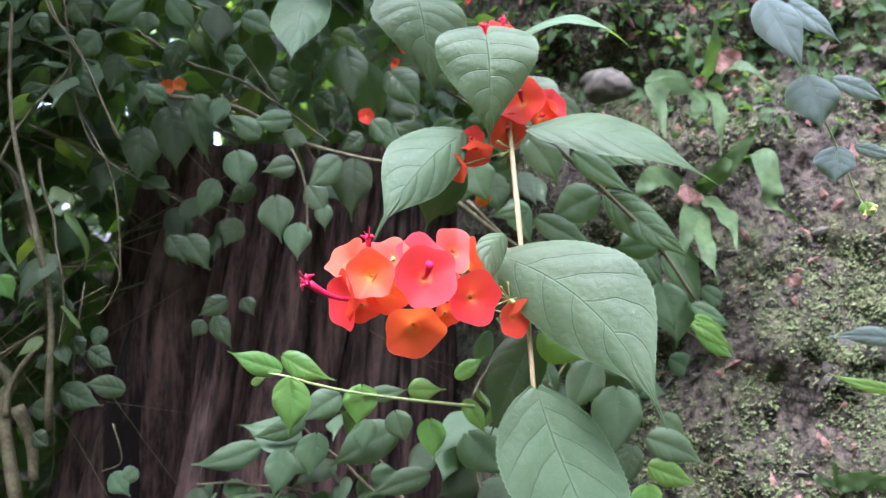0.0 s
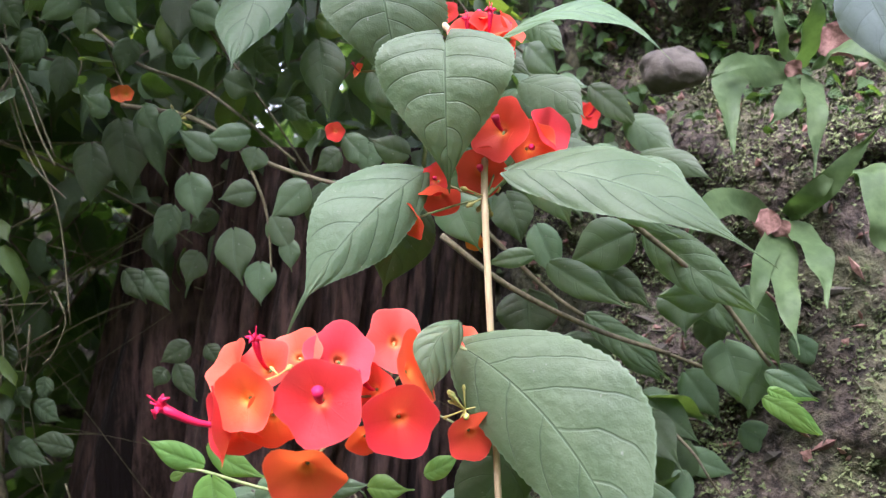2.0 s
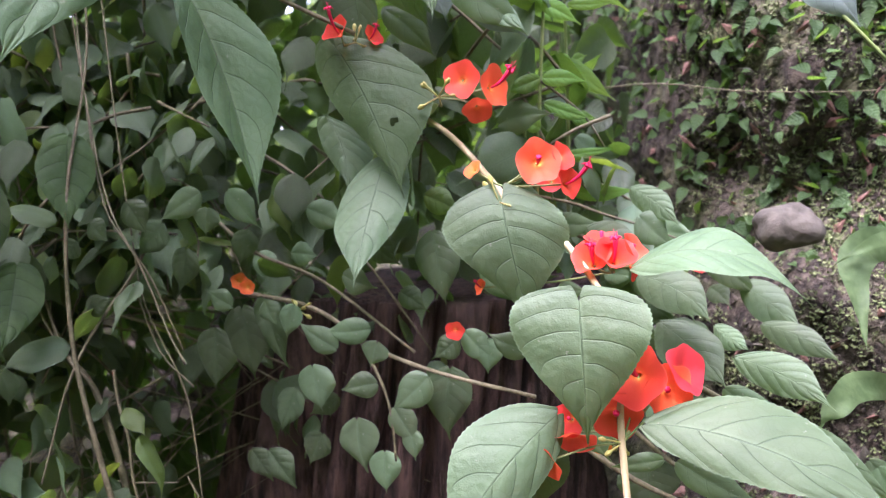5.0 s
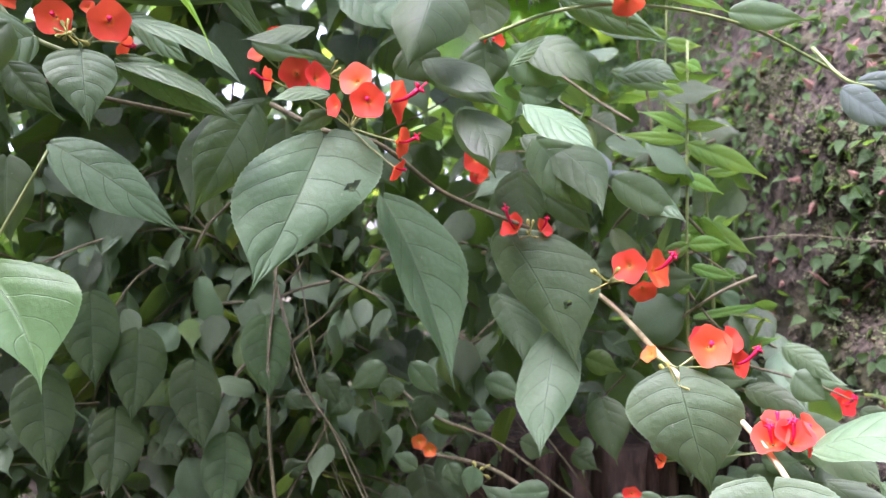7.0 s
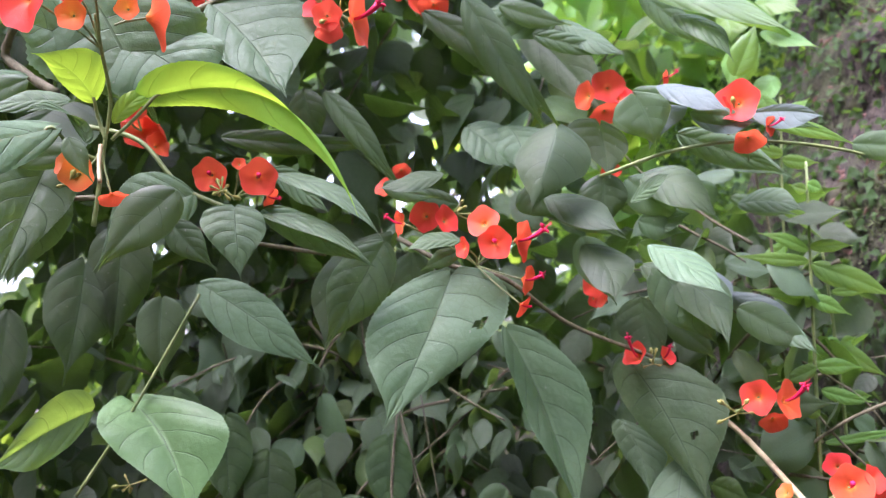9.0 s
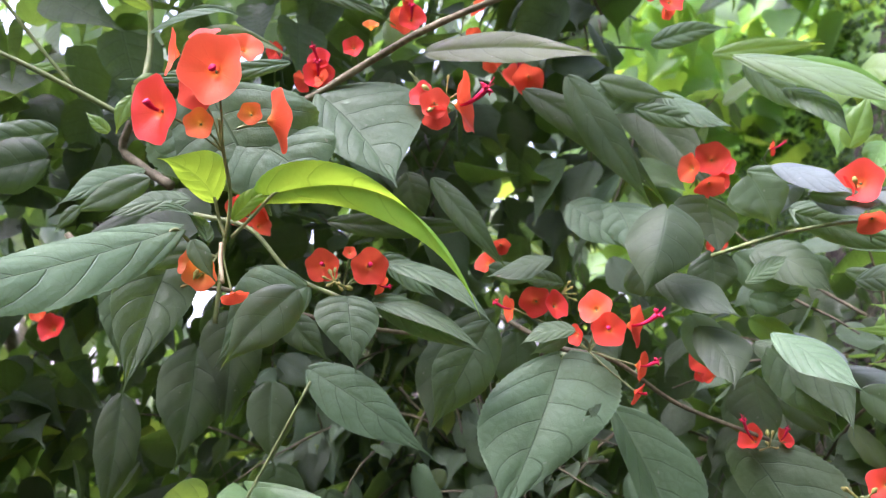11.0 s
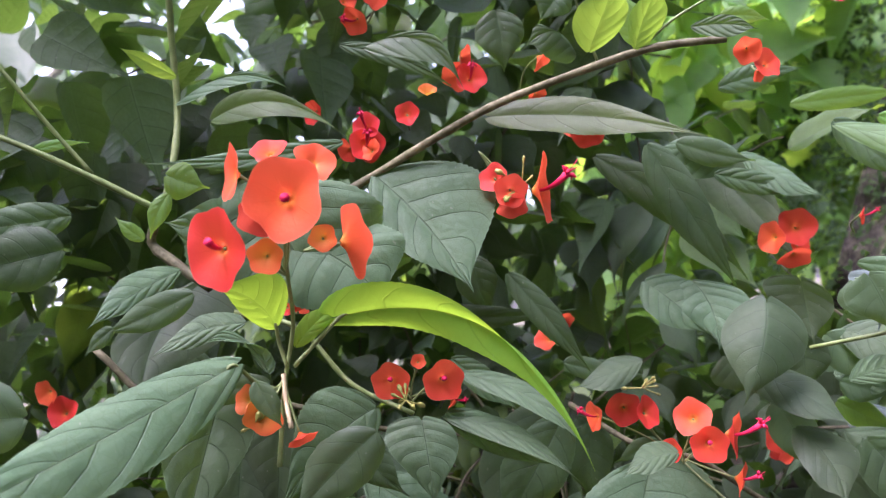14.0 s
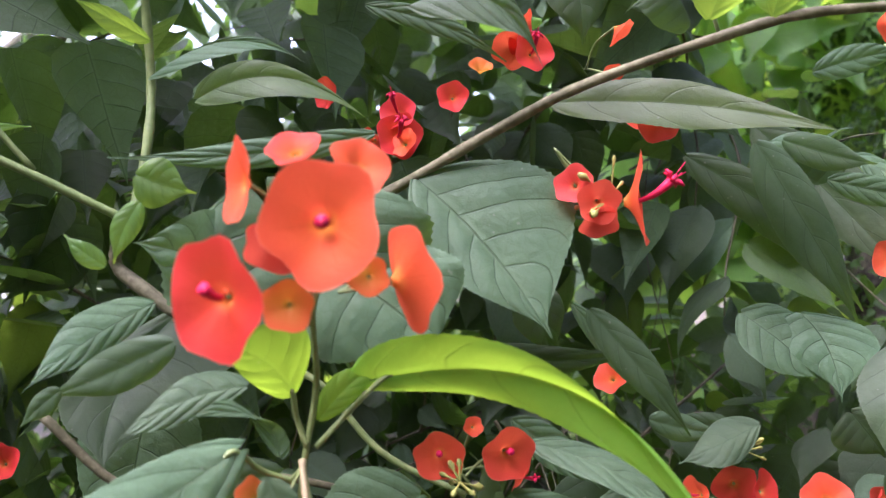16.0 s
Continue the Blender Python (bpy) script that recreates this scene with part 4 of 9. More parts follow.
flower(stalk, (0.0087, 0.4343, 1.1475), (0.766, -0.522, 0.375), 0.0060, tube=0, back=(-0.0142, 0.4298, 1.1368))
flower(stalk, (0.0104, 0.4345, 1.1367), (0.881, -0.447, 0.156), 0.0078, tube=1.4, oval=0.8, back=(-0.0142, 0.4298, 1.1368))
flower(stalk, (-0.0251, 0.4255, 1.1438), (-0.456, -0.671, 0.585), 0.0042, mat=M_BUD, tube=0, back=(-0.0142, 0.4298, 1.1368))
flower(stalk, (-0.0338, 0.4492, 1.1826), (-0.083, -0.993, 0.084), 0.0081, tube=0, back=(-0.0448, 0.4505, 1.1759))
flower(stalk, (-0.0231, 0.4576, 1.1793), (0.887, -0.447, 0.115), 0.0092, tube=1.2, back=(-0.0458, 0.4555, 1.1759))
flower(stalk, (-0.0295, 0.4571, 1.1708), (0.209, -0.738, -0.642), 0.0067, tube=0, back=(-0.0462, 0.4575, 1.1759))
blade(stalk, (0.0198, 0.3770, 1.0986), (0.0212, 0.3711, 1.0769), (0.0213, 0.3786, 1.0479), (0.0438, 0.3733, 1.0927), (-0.0039, 0.3750, 1.0917), w=0.25, lobe=0.1)
blade(stalk, (-0.0134, 0.4204, 1.1312), (-0.0097, 0.4161, 1.1129), (-0.0042, 0.4258, 1.0780), (0.0121, 0.4252, 1.1192), (-0.0363, 0.4139, 1.1202), w=0.3, lobe=0.16)
blade(stalk, (0.0370, 0.4082, 1.1060), (0.0645, 0.4003, 1.1122), (0.0957, 0.3962, 1.0931), (0.0658, 0.4149, 1.1185), (0.0634, 0.3856, 1.1067), w=0.4)
blade(stalk, (0.0411, 0.3792, 1.0561), (0.0781, 0.3711, 1.0516), (0.1252, 0.3621, 1.0264), (0.0834, 0.3854, 1.0623), (0.0713, 0.3655, 1.0426), w=0.38, neck=0.86)
blade(stalk, (0.0096, 0.3893, 1.0553), (-0.0135, 0.3713, 1.0326), (-0.0333, 0.3634, 0.9977), (0.0005, 0.3780, 1.0280), (-0.0239, 0.3823, 1.0496), w=0.3, neck=0.74)
blade(stalk, (0.0268, 0.3720, 0.9964), (0.0629, 0.3454, 0.9744), (0.0898, 0.3249, 0.9264), (0.0820, 0.3505, 0.9944), (0.0448, 0.3553, 0.9628), w=0.38, lobe=0.04, neck=0.87, petiole=(0.0312, 0.3720, 0.9990))
blade(stalk, (0.0272, 0.3628, 1.0067), (0.0206, 0.3518, 0.9994), (0.0218, 0.3500, 0.9831), (0.0257, 0.3555, 0.9933), (0.0148, 0.3533, 1.0025), w=0.4)
blade(stalk, (0.0419, 0.3643, 0.9372), (0.0532, 0.3555, 0.9042), (0.0772, 0.3420, 0.8534), (0.0807, 0.3632, 0.9009), (0.0268, 0.3544, 0.8972), w=0.42)

mid = thing('flowering_branch', 'drooping flowering branch with large pointed green leaves', 'branch', (-0.1658, 0.4051, 1.2582), 'flowering branches')
stem('stem', [Vector((-0.1912, 0.4023, 1.2763)) - mid.location, Vector((-0.1589, 0.3911, 1.2585)) - mid.location, Vector((-0.1353, 0.4015, 1.2493)) - mid.location, Vector((-0.1152, 0.4267, 1.2256)) - mid.location, Vector((-0.0791, 0.4431, 1.2050)) - mid.location], 0.0014, 0.0010, M_TWIG, mid, '', 0.0)
flower(mid, (-0.1237, 0.3662, 1.2631), (0.2980, -0.9460, -0.1260), 0.0073, tube=0.4, back=(-0.1360, 0.3718, 1.2546))
flower(mid, (-0.1290, 0.3684, 1.2727), (0.1230, -0.9130, 0.3900), 0.0074, tube=0, back=(-0.1378, 0.3760, 1.2550))
flower(mid, (-0.1363, 0.3610, 1.2625), (-0.4210, -0.9070, -0.0120), 0.0047, tube=0, back=(-0.1360, 0.3718, 1.2546))
flower(mid, (-0.1176, 0.3788, 1.2639), (0.9900, 0.0270, -0.1390), 0.0093, tube=1.2, back=(-0.1397, 0.3803, 1.2556))
flower(mid, (-0.1173, 0.3801, 1.2464), (0.9560, 0.0270, -0.2930), 0.0069, tube=1.0, back=(-0.1397, 0.3803, 1.2556))
flower(mid, (-0.1197, 0.3797, 1.2354), (0.8040, 0.0270, -0.5940), 0.0053, tube=0.8, back=(-0.1397, 0.3803, 1.2556))
flower(mid, (-0.1543, 0.3626, 1.2790), (0.2920, -0.9440, -0.1560), 0.0069, tube=0, back=(-0.1397, 0.3803, 1.2556))
flower(mid, (-0.1644, 0.3585, 1.2768), (-0.6470, -0.7620, 0.0270), 0.0059, tube=1.2, back=(-0.1397, 0.3803, 1.2556))
flower(mid, (-0.1466, 0.3659, 1.2762), (0.9010, -0.4040, 0.1590), 0.0064, tube=0, back=(-0.1397, 0.3803, 1.2556))
blade(mid, (-0.1511, 0.3758, 1.2521), (-0.1593, 0.3576, 1.2212), (-0.1746, 0.3427, 1.1876), (-0.1275, 0.3786, 1.2314), (-0.1795, 0.3476, 1.2331), w=0.34, lobe=0.06, hole=(0.14, 0.36, 0.045), label='large green leaf with an insect hole')
blade(mid, (-0.1979, 0.4082, 1.2794), (-0.2127, 0.3919, 1.2520), (-0.2249, 0.3742, 1.2200), (-0.2055, 0.4070, 1.2621), (-0.2272, 0.3800, 1.2611), w=0.38, mat=M_SHADE)
blade(mid, (-0.1410, 0.4116, 1.2252), (-0.1260, 0.4129, 1.1854), (-0.1137, 0.4113, 1.1319), (-0.1086, 0.4249, 1.1942), (-0.1298, 0.3952, 1.1882), w=0.38)
blade(mid, (-0.0895, 0.4464, 1.2000), (-0.0744, 0.4440, 1.1726), (-0.0620, 0.4468, 1.1325), (-0.0501, 0.4545, 1.1839), (-0.0969, 0.4491, 1.1822), w=0.34, lobe=0.1, hole=(0.32, 0.55, 0.035))
blade(mid, (-0.0746, 0.4626, 1.1523), (-0.0774, 0.4423, 1.1261), (-0.0796, 0.4242, 1.0967), (-0.0625, 0.4514, 1.1295), (-0.0933, 0.4434, 1.1263), w=0.42)
blade(mid, (-0.1048, 0.4670, 1.1720), (-0.0959, 0.4629, 1.1562), (-0.0919, 0.4559, 1.1353), (-0.0845, 0.4709, 1.1546), (-0.1073, 0.4652, 1.1595), w=0.4)
blade(mid, (-0.0985, 0.3916, 1.3134), (-0.1013, 0.3806, 1.2961), (-0.1110, 0.3788, 1.2747), (-0.0860, 0.3959, 1.2955), (-0.1165, 0.3847, 1.3033), w=0.3, lobe=0.1, mat=M_SHADE)
blade(mid, (-0.0874, 0.4273, 1.3194), (-0.0873, 0.4300, 1.3077), (-0.0859, 0.4280, 1.2917), (-0.0760, 0.4324, 1.3087), (-0.1026, 0.4233, 1.3189), w=0.3, lobe=0.1, mat=M_SHADE)
blade(mid, (-0.0847, 0.4591, 1.2342), (-0.0837, 0.4593, 1.2190), (-0.0806, 0.4590, 1.1974), (-0.0744, 0.4612, 1.2167), (-0.0987, 0.4557, 1.2205), w=0.4, mat=M_SHADE)
blade(mid, (-0.1314, 0.3460, 1.2641), (-0.1389, 0.3348, 1.2645), (-0.1470, 0.3245, 1.2599), (-0.1364, 0.3310, 1.2606), (-0.1410, 0.3431, 1.2688))
blade(mid, (-0.1450, 0.3645, 1.2968), (-0.1540, 0.3524, 1.2942), (-0.1663, 0.3405, 1.2906), (-0.1521, 0.3487, 1.2882), (-0.1564, 0.3601, 1.2990), mat=M_SHADE)

lef = thing('flowering_branch', 'flowering branch with paired green leaves and two round red flowers', 'branch', (-0.2023, 0.2908, 1.2825), 'flowering branches')
stem('stem', [Vector((-0.2913, 0.2967, 1.3361)) - lef.location, Vector((-0.2676, 0.3071, 1.3262)) - lef.location, Vector((-0.2480, 0.3109, 1.3023)) - lef.location, Vector((-0.2235, 0.3159, 1.2880)) - lef.location], 0.0012, 0.0010, M_STEM, lef, '', 0.0)
flower(lef, (-0.2092, 0.3163, 1.3004), (0.6750, -0.6950, -0.2480), 0.0081, tube=0.4, back=(-0.2237, 0.3167, 1.2929))
flower(lef, (-0.2250, 0.3048, 1.3026), (0.4410, -0.8700, -0.2200), 0.0073, tube=0.4, back=(-0.2207, 0.3133, 1.2919))
flower(lef, (-0.2191, 0.3165, 1.3078), (0.6530, -0.7120, 0.2590), 0.0030, tube=0, back=(-0.2267, 0.3202, 1.2940))
flower(lef, (-0.2087, 0.3217, 1.2924), (0.7420, 0.2040, -0.6390), 0.0047, tube=0.9, back=(-0.2267, 0.3202, 1.2940))
stem('stem', [Vector((-0.2995, 0.2902, 1.1718)) - lef.location, Vector((-0.2755, 0.3033, 1.2077)) - lef.location, Vector((-0.2473, 0.3174, 1.2541)) - lef.location], 0.0008, 0.0007, M_STEM, lef, '', 0.0)
blade(lef, (-0.2581, 0.3312, 1.2594), (-0.2328, 0.3386, 1.2397), (-0.2061, 0.3522, 1.2120), (-0.2334, 0.3438, 1.2525), (-0.2429, 0.3304, 1.2332), w=0.36, neck=0.9)
blade(lef, (-0.2792, 0.3071, 1.2083), (-0.2580, 0.3039, 1.1888), (-0.2441, 0.2997, 1.1570), (-0.2325, 0.3114, 1.1987), (-0.2771, 0.2873, 1.1967), w=0.32, lobe=0.12, mat=M_FRESHLEAF)
blade(lef, (-0.2957, 0.2974, 1.2073), (-0.2953, 0.2734, 1.2011), (-0.2954, 0.2458, 1.1895), (-0.2918, 0.2680, 1.1887), (-0.2928, 0.2778, 1.2163), w=0.4, mat=M_FRESHLEAF)
blade(lef, (-0.2139, 0.3052, 1.2868), (-0.2108, 0.3012, 1.2737), (-0.2102, 0.3016, 1.2552), (-0.2023, 0.3099, 1.2778), (-0.2252, 0.2965, 1.2813), w=0.34, lobe=0.05)
blade(lef, (-0.2276, 0.2956, 1.2935), (-0.2384, 0.2802, 1.2843), (-0.2509, 0.2633, 1.2632), (-0.2331, 0.2871, 1.2771), (-0.2433, 0.2779, 1.3011), w=0.38)
blade(lef, (-0.2116, 0.3205, 1.2853), (-0.1885, 0.3265, 1.2770), (-0.1654, 0.3358, 1.2551), (-0.1907, 0.3303, 1.2816), (-0.1871, 0.3220, 1.2726), w=0.4)
blade(lef, (-0.2041, 0.3226, 1.3013), (-0.1804, 0.3294, 1.2902), (-0.1618, 0.3365, 1.2671), (-0.1814, 0.3338, 1.2948), (-0.1810, 0.3235, 1.2872), w=0.4)
blade(lef, (-0.2122, 0.3317, 1.3064), (-0.2016, 0.3357, 1.2961), (-0.1895, 0.3406, 1.2832), (-0.1990, 0.3363, 1.3017), (-0.2051, 0.3341, 1.2922), w=0.4)

near = thing('flowering_branch', 'near flowering shoot with orange-red hats and backlit green leaves', 'branch', (-0.2194, 0.2421, 1.3020), 'flowering branches')
flower(near, (-0.2048, 0.2279, 1.3641), (0.424, -0.903, -0.069), 0.0113, tube=0.16, oval=1.1, back=(-0.2264, 0.2514, 1.3439))
flower(near, (-0.2231, 0.2187, 1.3520), (0.074, -0.994, -0.074), 0.0100, tube=0.55, oval=1.2, back=(-0.2264, 0.2514, 1.3439))
flower(near, (-0.2224, 0.2364, 1.3622), (0.205, -0.811, -0.548), 0.0067, mat=M_HATPINK, tube=0, back=(-0.2264, 0.2514, 1.3439))
flower(near, (-0.2190, 0.2335, 1.3492), (0.408, -0.897, -0.168), 0.0055, mat=M_BUD, tube=0, back=(-0.2264, 0.2514, 1.3439))
flower(near, (-0.2053, 0.2573, 1.3519), (0.558, 0.825, 0.091), 0.0108, tube=0.5, oval=1.15, back=(-0.2183, 0.2514, 1.3508))
flower(near, (-0.2082, 0.2485, 1.3534), (0.517, -0.856, -0.031), 0.0044, mat=M_BUD, tube=0, back=(-0.2183, 0.2514, 1.3508))
flower(near, (-0.2218, 0.2267, 1.3743), (-0.482, -0.862, 0.157), 0.0066, tube=0, oval=1.35, back=(-0.2181, 0.2448, 1.3625))
flower(near, (-0.2136, 0.2337, 1.3799), (0.287, -0.641, 0.711), 0.0056, mat=M_HATORANGE, tube=0, back=(-0.2181, 0.2448, 1.3625))
flower(near, (-0.2050, 0.2433, 1.3760), (0.790, -0.459, 0.407), 0.0067, tube=0, back=(-0.2181, 0.2448, 1.3625))
flower(near, (-0.2485, 0.2522, 1.3043), (0.043, -0.957, 0.288), 0.0051, mat=M_BUD, tube=0, back=(-0.2406, 0.2626, 1.3100))
flower(near, (-0.2427, 0.2525, 1.2992), (0.495, -0.850, -0.178), 0.0065, mat=M_BUD, tube=0, back=(-0.2406, 0.2626, 1.3100))
flower(near, (-0.2351, 0.2607, 1.2906), (0.499, -0.049, -0.865), 0.0063, tube=0, oval=0.7, back=(-0.2406, 0.2626, 1.3100))
stem('stem', [Vector((-0.2454, 0.2604, 1.2804)) - near.location, Vector((-0.2439, 0.2633, 1.2984)) - near.location, Vector((-0.2409, 0.2638, 1.3120)) - near.location, Vector((-0.2344, 0.2621, 1.3285)) - near.location, Vector((-0.2262, 0.2516, 1.3436)) - near.location, Vector((-0.2205, 0.2447, 1.3536)) - near.location], 0.0010, 0.0006, M_STEM, near, '', 0.2)
stem('cut_stem', [Vector((-0.2404, 0.2616, 1.3113)) - near.location, Vector((-0.2375, 0.2577, 1.3036)) - near.location, Vector((-0.2327, 0.2532, 1.2945)) - near.location], 0.0009, 0.0008, M_STALK, near, 'dry cut stem end', 0.3)
blade(near, (-0.2213, 0.2719, 1.3287), (-0.1749, 0.2839, 1.3202), (-0.1439, 0.2888, 1.2705), (-0.1963, 0.2726, 1.3374), (-0.2004, 0.2804, 1.3216), w=0.3, lobe=0.08, mat=M_LIME, neck=1.0, petiole=(-0.2381, 0.2648, 1.3136))
blade(near, (-0.2384, 0.2579, 1.3280), (-0.2393, 0.2483, 1.3377), (-0.2453, 0.2364, 1.3426), (-0.2431, 0.2479, 1.3329), (-0.2331, 0.2564, 1.3447), w=0.36, mat=M_LIME, petiole=(-0.2399, 0.2635, 1.3139))
blade(near, (-0.2366, 0.2651, 1.3204), (-0.2293, 0.2680, 1.3276), (-0.2219, 0.2727, 1.3327), (-0.2324, 0.2660, 1.3302), (-0.2271, 0.2694, 1.3250), w=0.4, mat=M_LIME)
blade(near, (-0.2477, 0.2464, 1.3169), (-0.2591, 0.1955, 1.3003), (-0.2587, 0.1384, 1.2878), (-0.2536, 0.2023, 1.2878), (-0.2644, 0.2048, 1.3114), w=0.4, petiole=(-0.2435, 0.2611, 1.3063))
blade(near, (-0.2521, 0.2573, 1.3305), (-0.2602, 0.2434, 1.3292), (-0.2675, 0.2284, 1.3222), (-0.2596, 0.2411, 1.3244), (-0.2613, 0.2492, 1.3349), w=0.4)
blade(near, (-0.2447, 0.2585, 1.3130), (-0.2474, 0.2545, 1.3231), (-0.2572, 0.2393, 1.3254), (-0.2432, 0.2578, 1.3202), (-0.2512, 0.2515, 1.3277), w=0.4)
blade(near, (-0.2944, 0.2716, 1.3539), (-0.2988, 0.2530, 1.3462), (-0.3023, 0.2336, 1.3347), (-0.2973, 0.2550, 1.3415), (-0.3038, 0.2541, 1.3532), w=0.4)

back = thing('shrub_branch', 'long bare brown twig with large grey-green leaves', 'branch', (-0.2223, 0.3044, 1.3759), 'flowering branches')
leaf(back, (-0.2507, 0.2734, 1.3743), (-0.2381, 0.2882, 1.3249), (0.5330, -0.8380, -0.1150), 0.0730, skew=-0.18)
stem('stem', [Vector((-0.2434, 0.3109, 1.3770)) - back.location, Vector((-0.2311, 0.3170, 1.3831)) - back.location, Vector((-0.2003, 0.3281, 1.3968)) - back.location, Vector((-0.1782, 0.3341, 1.4046)) - back.location, Vector((-0.1425, 0.3430, 1.4118)) - back.location, Vector((-0.1177, 0.3473, 1.4143)) - back.location, Vector((-0.0940, 0.3531, 1.4124)) - back.location], 0.0017, 0.0014, M_PALETWIG, back, '', 0.25)
stem('stem', [Vector((-0.1399, 0.3435, 1.4130)) - back.location, Vector((-0.1413, 0.3359, 1.4262)) - back.location, Vector((-0.1415, 0.3241, 1.4428)) - back.location], 0.0006, 0.0004, M_STEM, back, '', 0.25)
stem('stem', [Vector((-0.1250, 0.3461, 1.4141)) - back.location, Vector((-0.1104, 0.3435, 1.4216)) - back.location, Vector((-0.0951, 0.3434, 1.4266)) - back.location], 0.0006, 0.0004, M_STEM, back, '', 0.25)
stem('stem', [Vector((-0.2809, 0.2694, 1.4891)) - back.location, Vector((-0.2931, 0.2789, 1.4556)) - back.location, Vector((-0.2991, 0.2844, 1.4244)) - back.location, Vector((-0.2987, 0.2801, 1.4033)) - back.location, Vector((-0.3010, 0.2737, 1.3793)) - back.location], 0.0012, 0.0016, M_STEM, back, '', 0.25)
stem('stem', [Vector((-0.3546, 0.2179, 1.4215)) - back.location, Vector((-0.3354, 0.2355, 1.4087)) - back.location, Vector((-0.3198, 0.2539, 1.3951)) - back.location, Vector((-0.3019, 0.2729, 1.3789)) - back.location], 0.001, 0.0014, M_STEM, back, '', 0.25)
stem('stem', [Vector((-0.3483, 0.2213, 1.4612)) - back.location, Vector((-0.3378, 0.2339, 1.4383)) - back.location, Vector((-0.3308, 0.2466, 1.4172)) - back.location, Vector((-0.3222, 0.2587, 1.3962)) - back.location], 0.0007, 0.0009, M_STEM, back, '', 0.25)
stem('stem', [Vector((-0.3019, 0.2729, 1.3789)) - back.location, Vector((-0.3103, 0.2742, 1.3680)) - back.location, Vector((-0.3031, 0.2767, 1.3591)) - back.location, Vector((-0.2876, 0.2809, 1.3465)) - back.location], 0.0018, 0.0022, M_TWIG, back, '', 0.25)
blade(back, (-0.2282, 0.3171, 1.3826), (-0.2091, 0.3188, 1.3597), (-0.1920, 0.3175, 1.3316), (-0.1887, 0.3379, 1.3754), (-0.2178, 0.3090, 1.3531), w=0.4)
blade(back, (-0.2990, 0.3048, 1.4203), (-0.2716, 0.3120, 1.4228), (-0.2445, 0.3240, 1.4028), (-0.2804, 0.3090, 1.4299), (-0.2741, 0.3065, 1.4157), w=0.35, mat=M_OLIVE)
blade(back, (-0.1958, 0.3658, 1.4078), (-0.1530, 0.3713, 1.3992), (-0.1076, 0.3690, 1.3807), (-0.1597, 0.3728, 1.4094), (-0.1625, 0.3669, 1.3933), w=0.42, mat=M_OLIVE)
blade(back, (-0.1415, 0.4806, 1.4033), (-0.1172, 0.4762, 1.3710), (-0.0872, 0.4675, 1.3240), (-0.1039, 0.4754, 1.3784), (-0.1304, 0.4762, 1.3670), w=0.4, mat=M_SHADE)
blade(back, (-0.1314, 0.4177, 1.3258), (-0.1241, 0.4126, 1.3136), (-0.1217, 0.4061, 1.2951), (-0.1080, 0.4179, 1.3148), (-0.1392, 0.4118, 1.3163), w=0.35)
blade(back, (-0.2536, 0.2750, 1.3556), (-0.2654, 0.2628, 1.3637), (-0.2774, 0.2501, 1.3695), (-0.2691, 0.2610, 1.3532), (-0.2609, 0.2640, 1.3760), w=0.5)
blade(back, (-0.2483, 0.2781, 1.3614), (-0.2288, 0.2852, 1.3492), (-0.2150, 0.2914, 1.3310), (-0.2105, 0.2998, 1.3567), (-0.2443, 0.2760, 1.3349), w=0.5)
blade(back, (-0.2978, 0.2831, 1.4233), (-0.2769, 0.2927, 1.4313), (-0.2571, 0.3069, 1.4229), (-0.2756, 0.2934, 1.4325), (-0.2748, 0.2900, 1.4261), w=0.4)
blade(back, (-0.2953, 0.2809, 1.4336), (-0.2975, 0.2686, 1.4375), (-0.3026, 0.2600, 1.4426), (-0.2984, 0.2699, 1.4333), (-0.2959, 0.2691, 1.4398), w=0.4, mat=M_FRESH)
blade(back, (-0.2164, 0.3015, 1.4300), (-0.1972, 0.3083, 1.4288), (-0.1851, 0.3177, 1.4074), (-0.1943, 0.3089, 1.4314), (-0.1967, 0.3059, 1.4205), w=0.4)
blade(back, (-0.1415, 0.3393, 1.4170), (-0.1340, 0.3341, 1.4261), (-0.1232, 0.3274, 1.4378), (-0.1420, 0.3296, 1.4297), (-0.1251, 0.3375, 1.4256), w=0.4, mat=M_FRESH)
blade(back, (-0.1252, 0.3436, 1.4148), (-0.1200, 0.3399, 1.4235), (-0.1098, 0.3331, 1.4342), (-0.1238, 0.3376, 1.4264), (-0.1122, 0.3424, 1.4231), w=0.4, mat=M_FRESH)
blade(back, (-0.1044, 0.3464, 1.4181), (-0.0929, 0.3467, 1.4160), (-0.0823, 0.3483, 1.4116), (-0.0921, 0.3458, 1.4191), (-0.0934, 0.3461, 1.4112), w=0.4)
blade(back, (-0.1468, 0.3394, 1.4173), (-0.1509, 0.3302, 1.4250), (-0.1627, 0.3248, 1.4194), (-0.1547, 0.3297, 1.4158), (-0.1546, 0.3274, 1.4278), w=0.4, mat=M_SHADE)
flower(back, (-0.1851, 0.3347, 1.3753), (0.004, -0.962, 0.271), 0.0061, mat=M_HATPINK, tube=0, back=(-0.1896, 0.3333, 1.3873))
flower(back, (-0.1782, 0.3330, 1.3694), (0.466, -0.860, -0.207), 0.0065, mat=M_HATPINK, tube=0, back=(-0.1896, 0.3333, 1.3873))
flower(back, (-0.1795, 0.3355, 1.3642), (0.377, -0.620, -0.688), 0.0060, mat=M_HATPINK, tube=0, back=(-0.1896, 0.3333, 1.3873))
flower(back, (-0.1702, 0.3423, 1.3686), (0.979, 0.199, -0.046), 0.0116, tube=1.0, oval=1.2, back=(-0.1896, 0.3333, 1.3873))

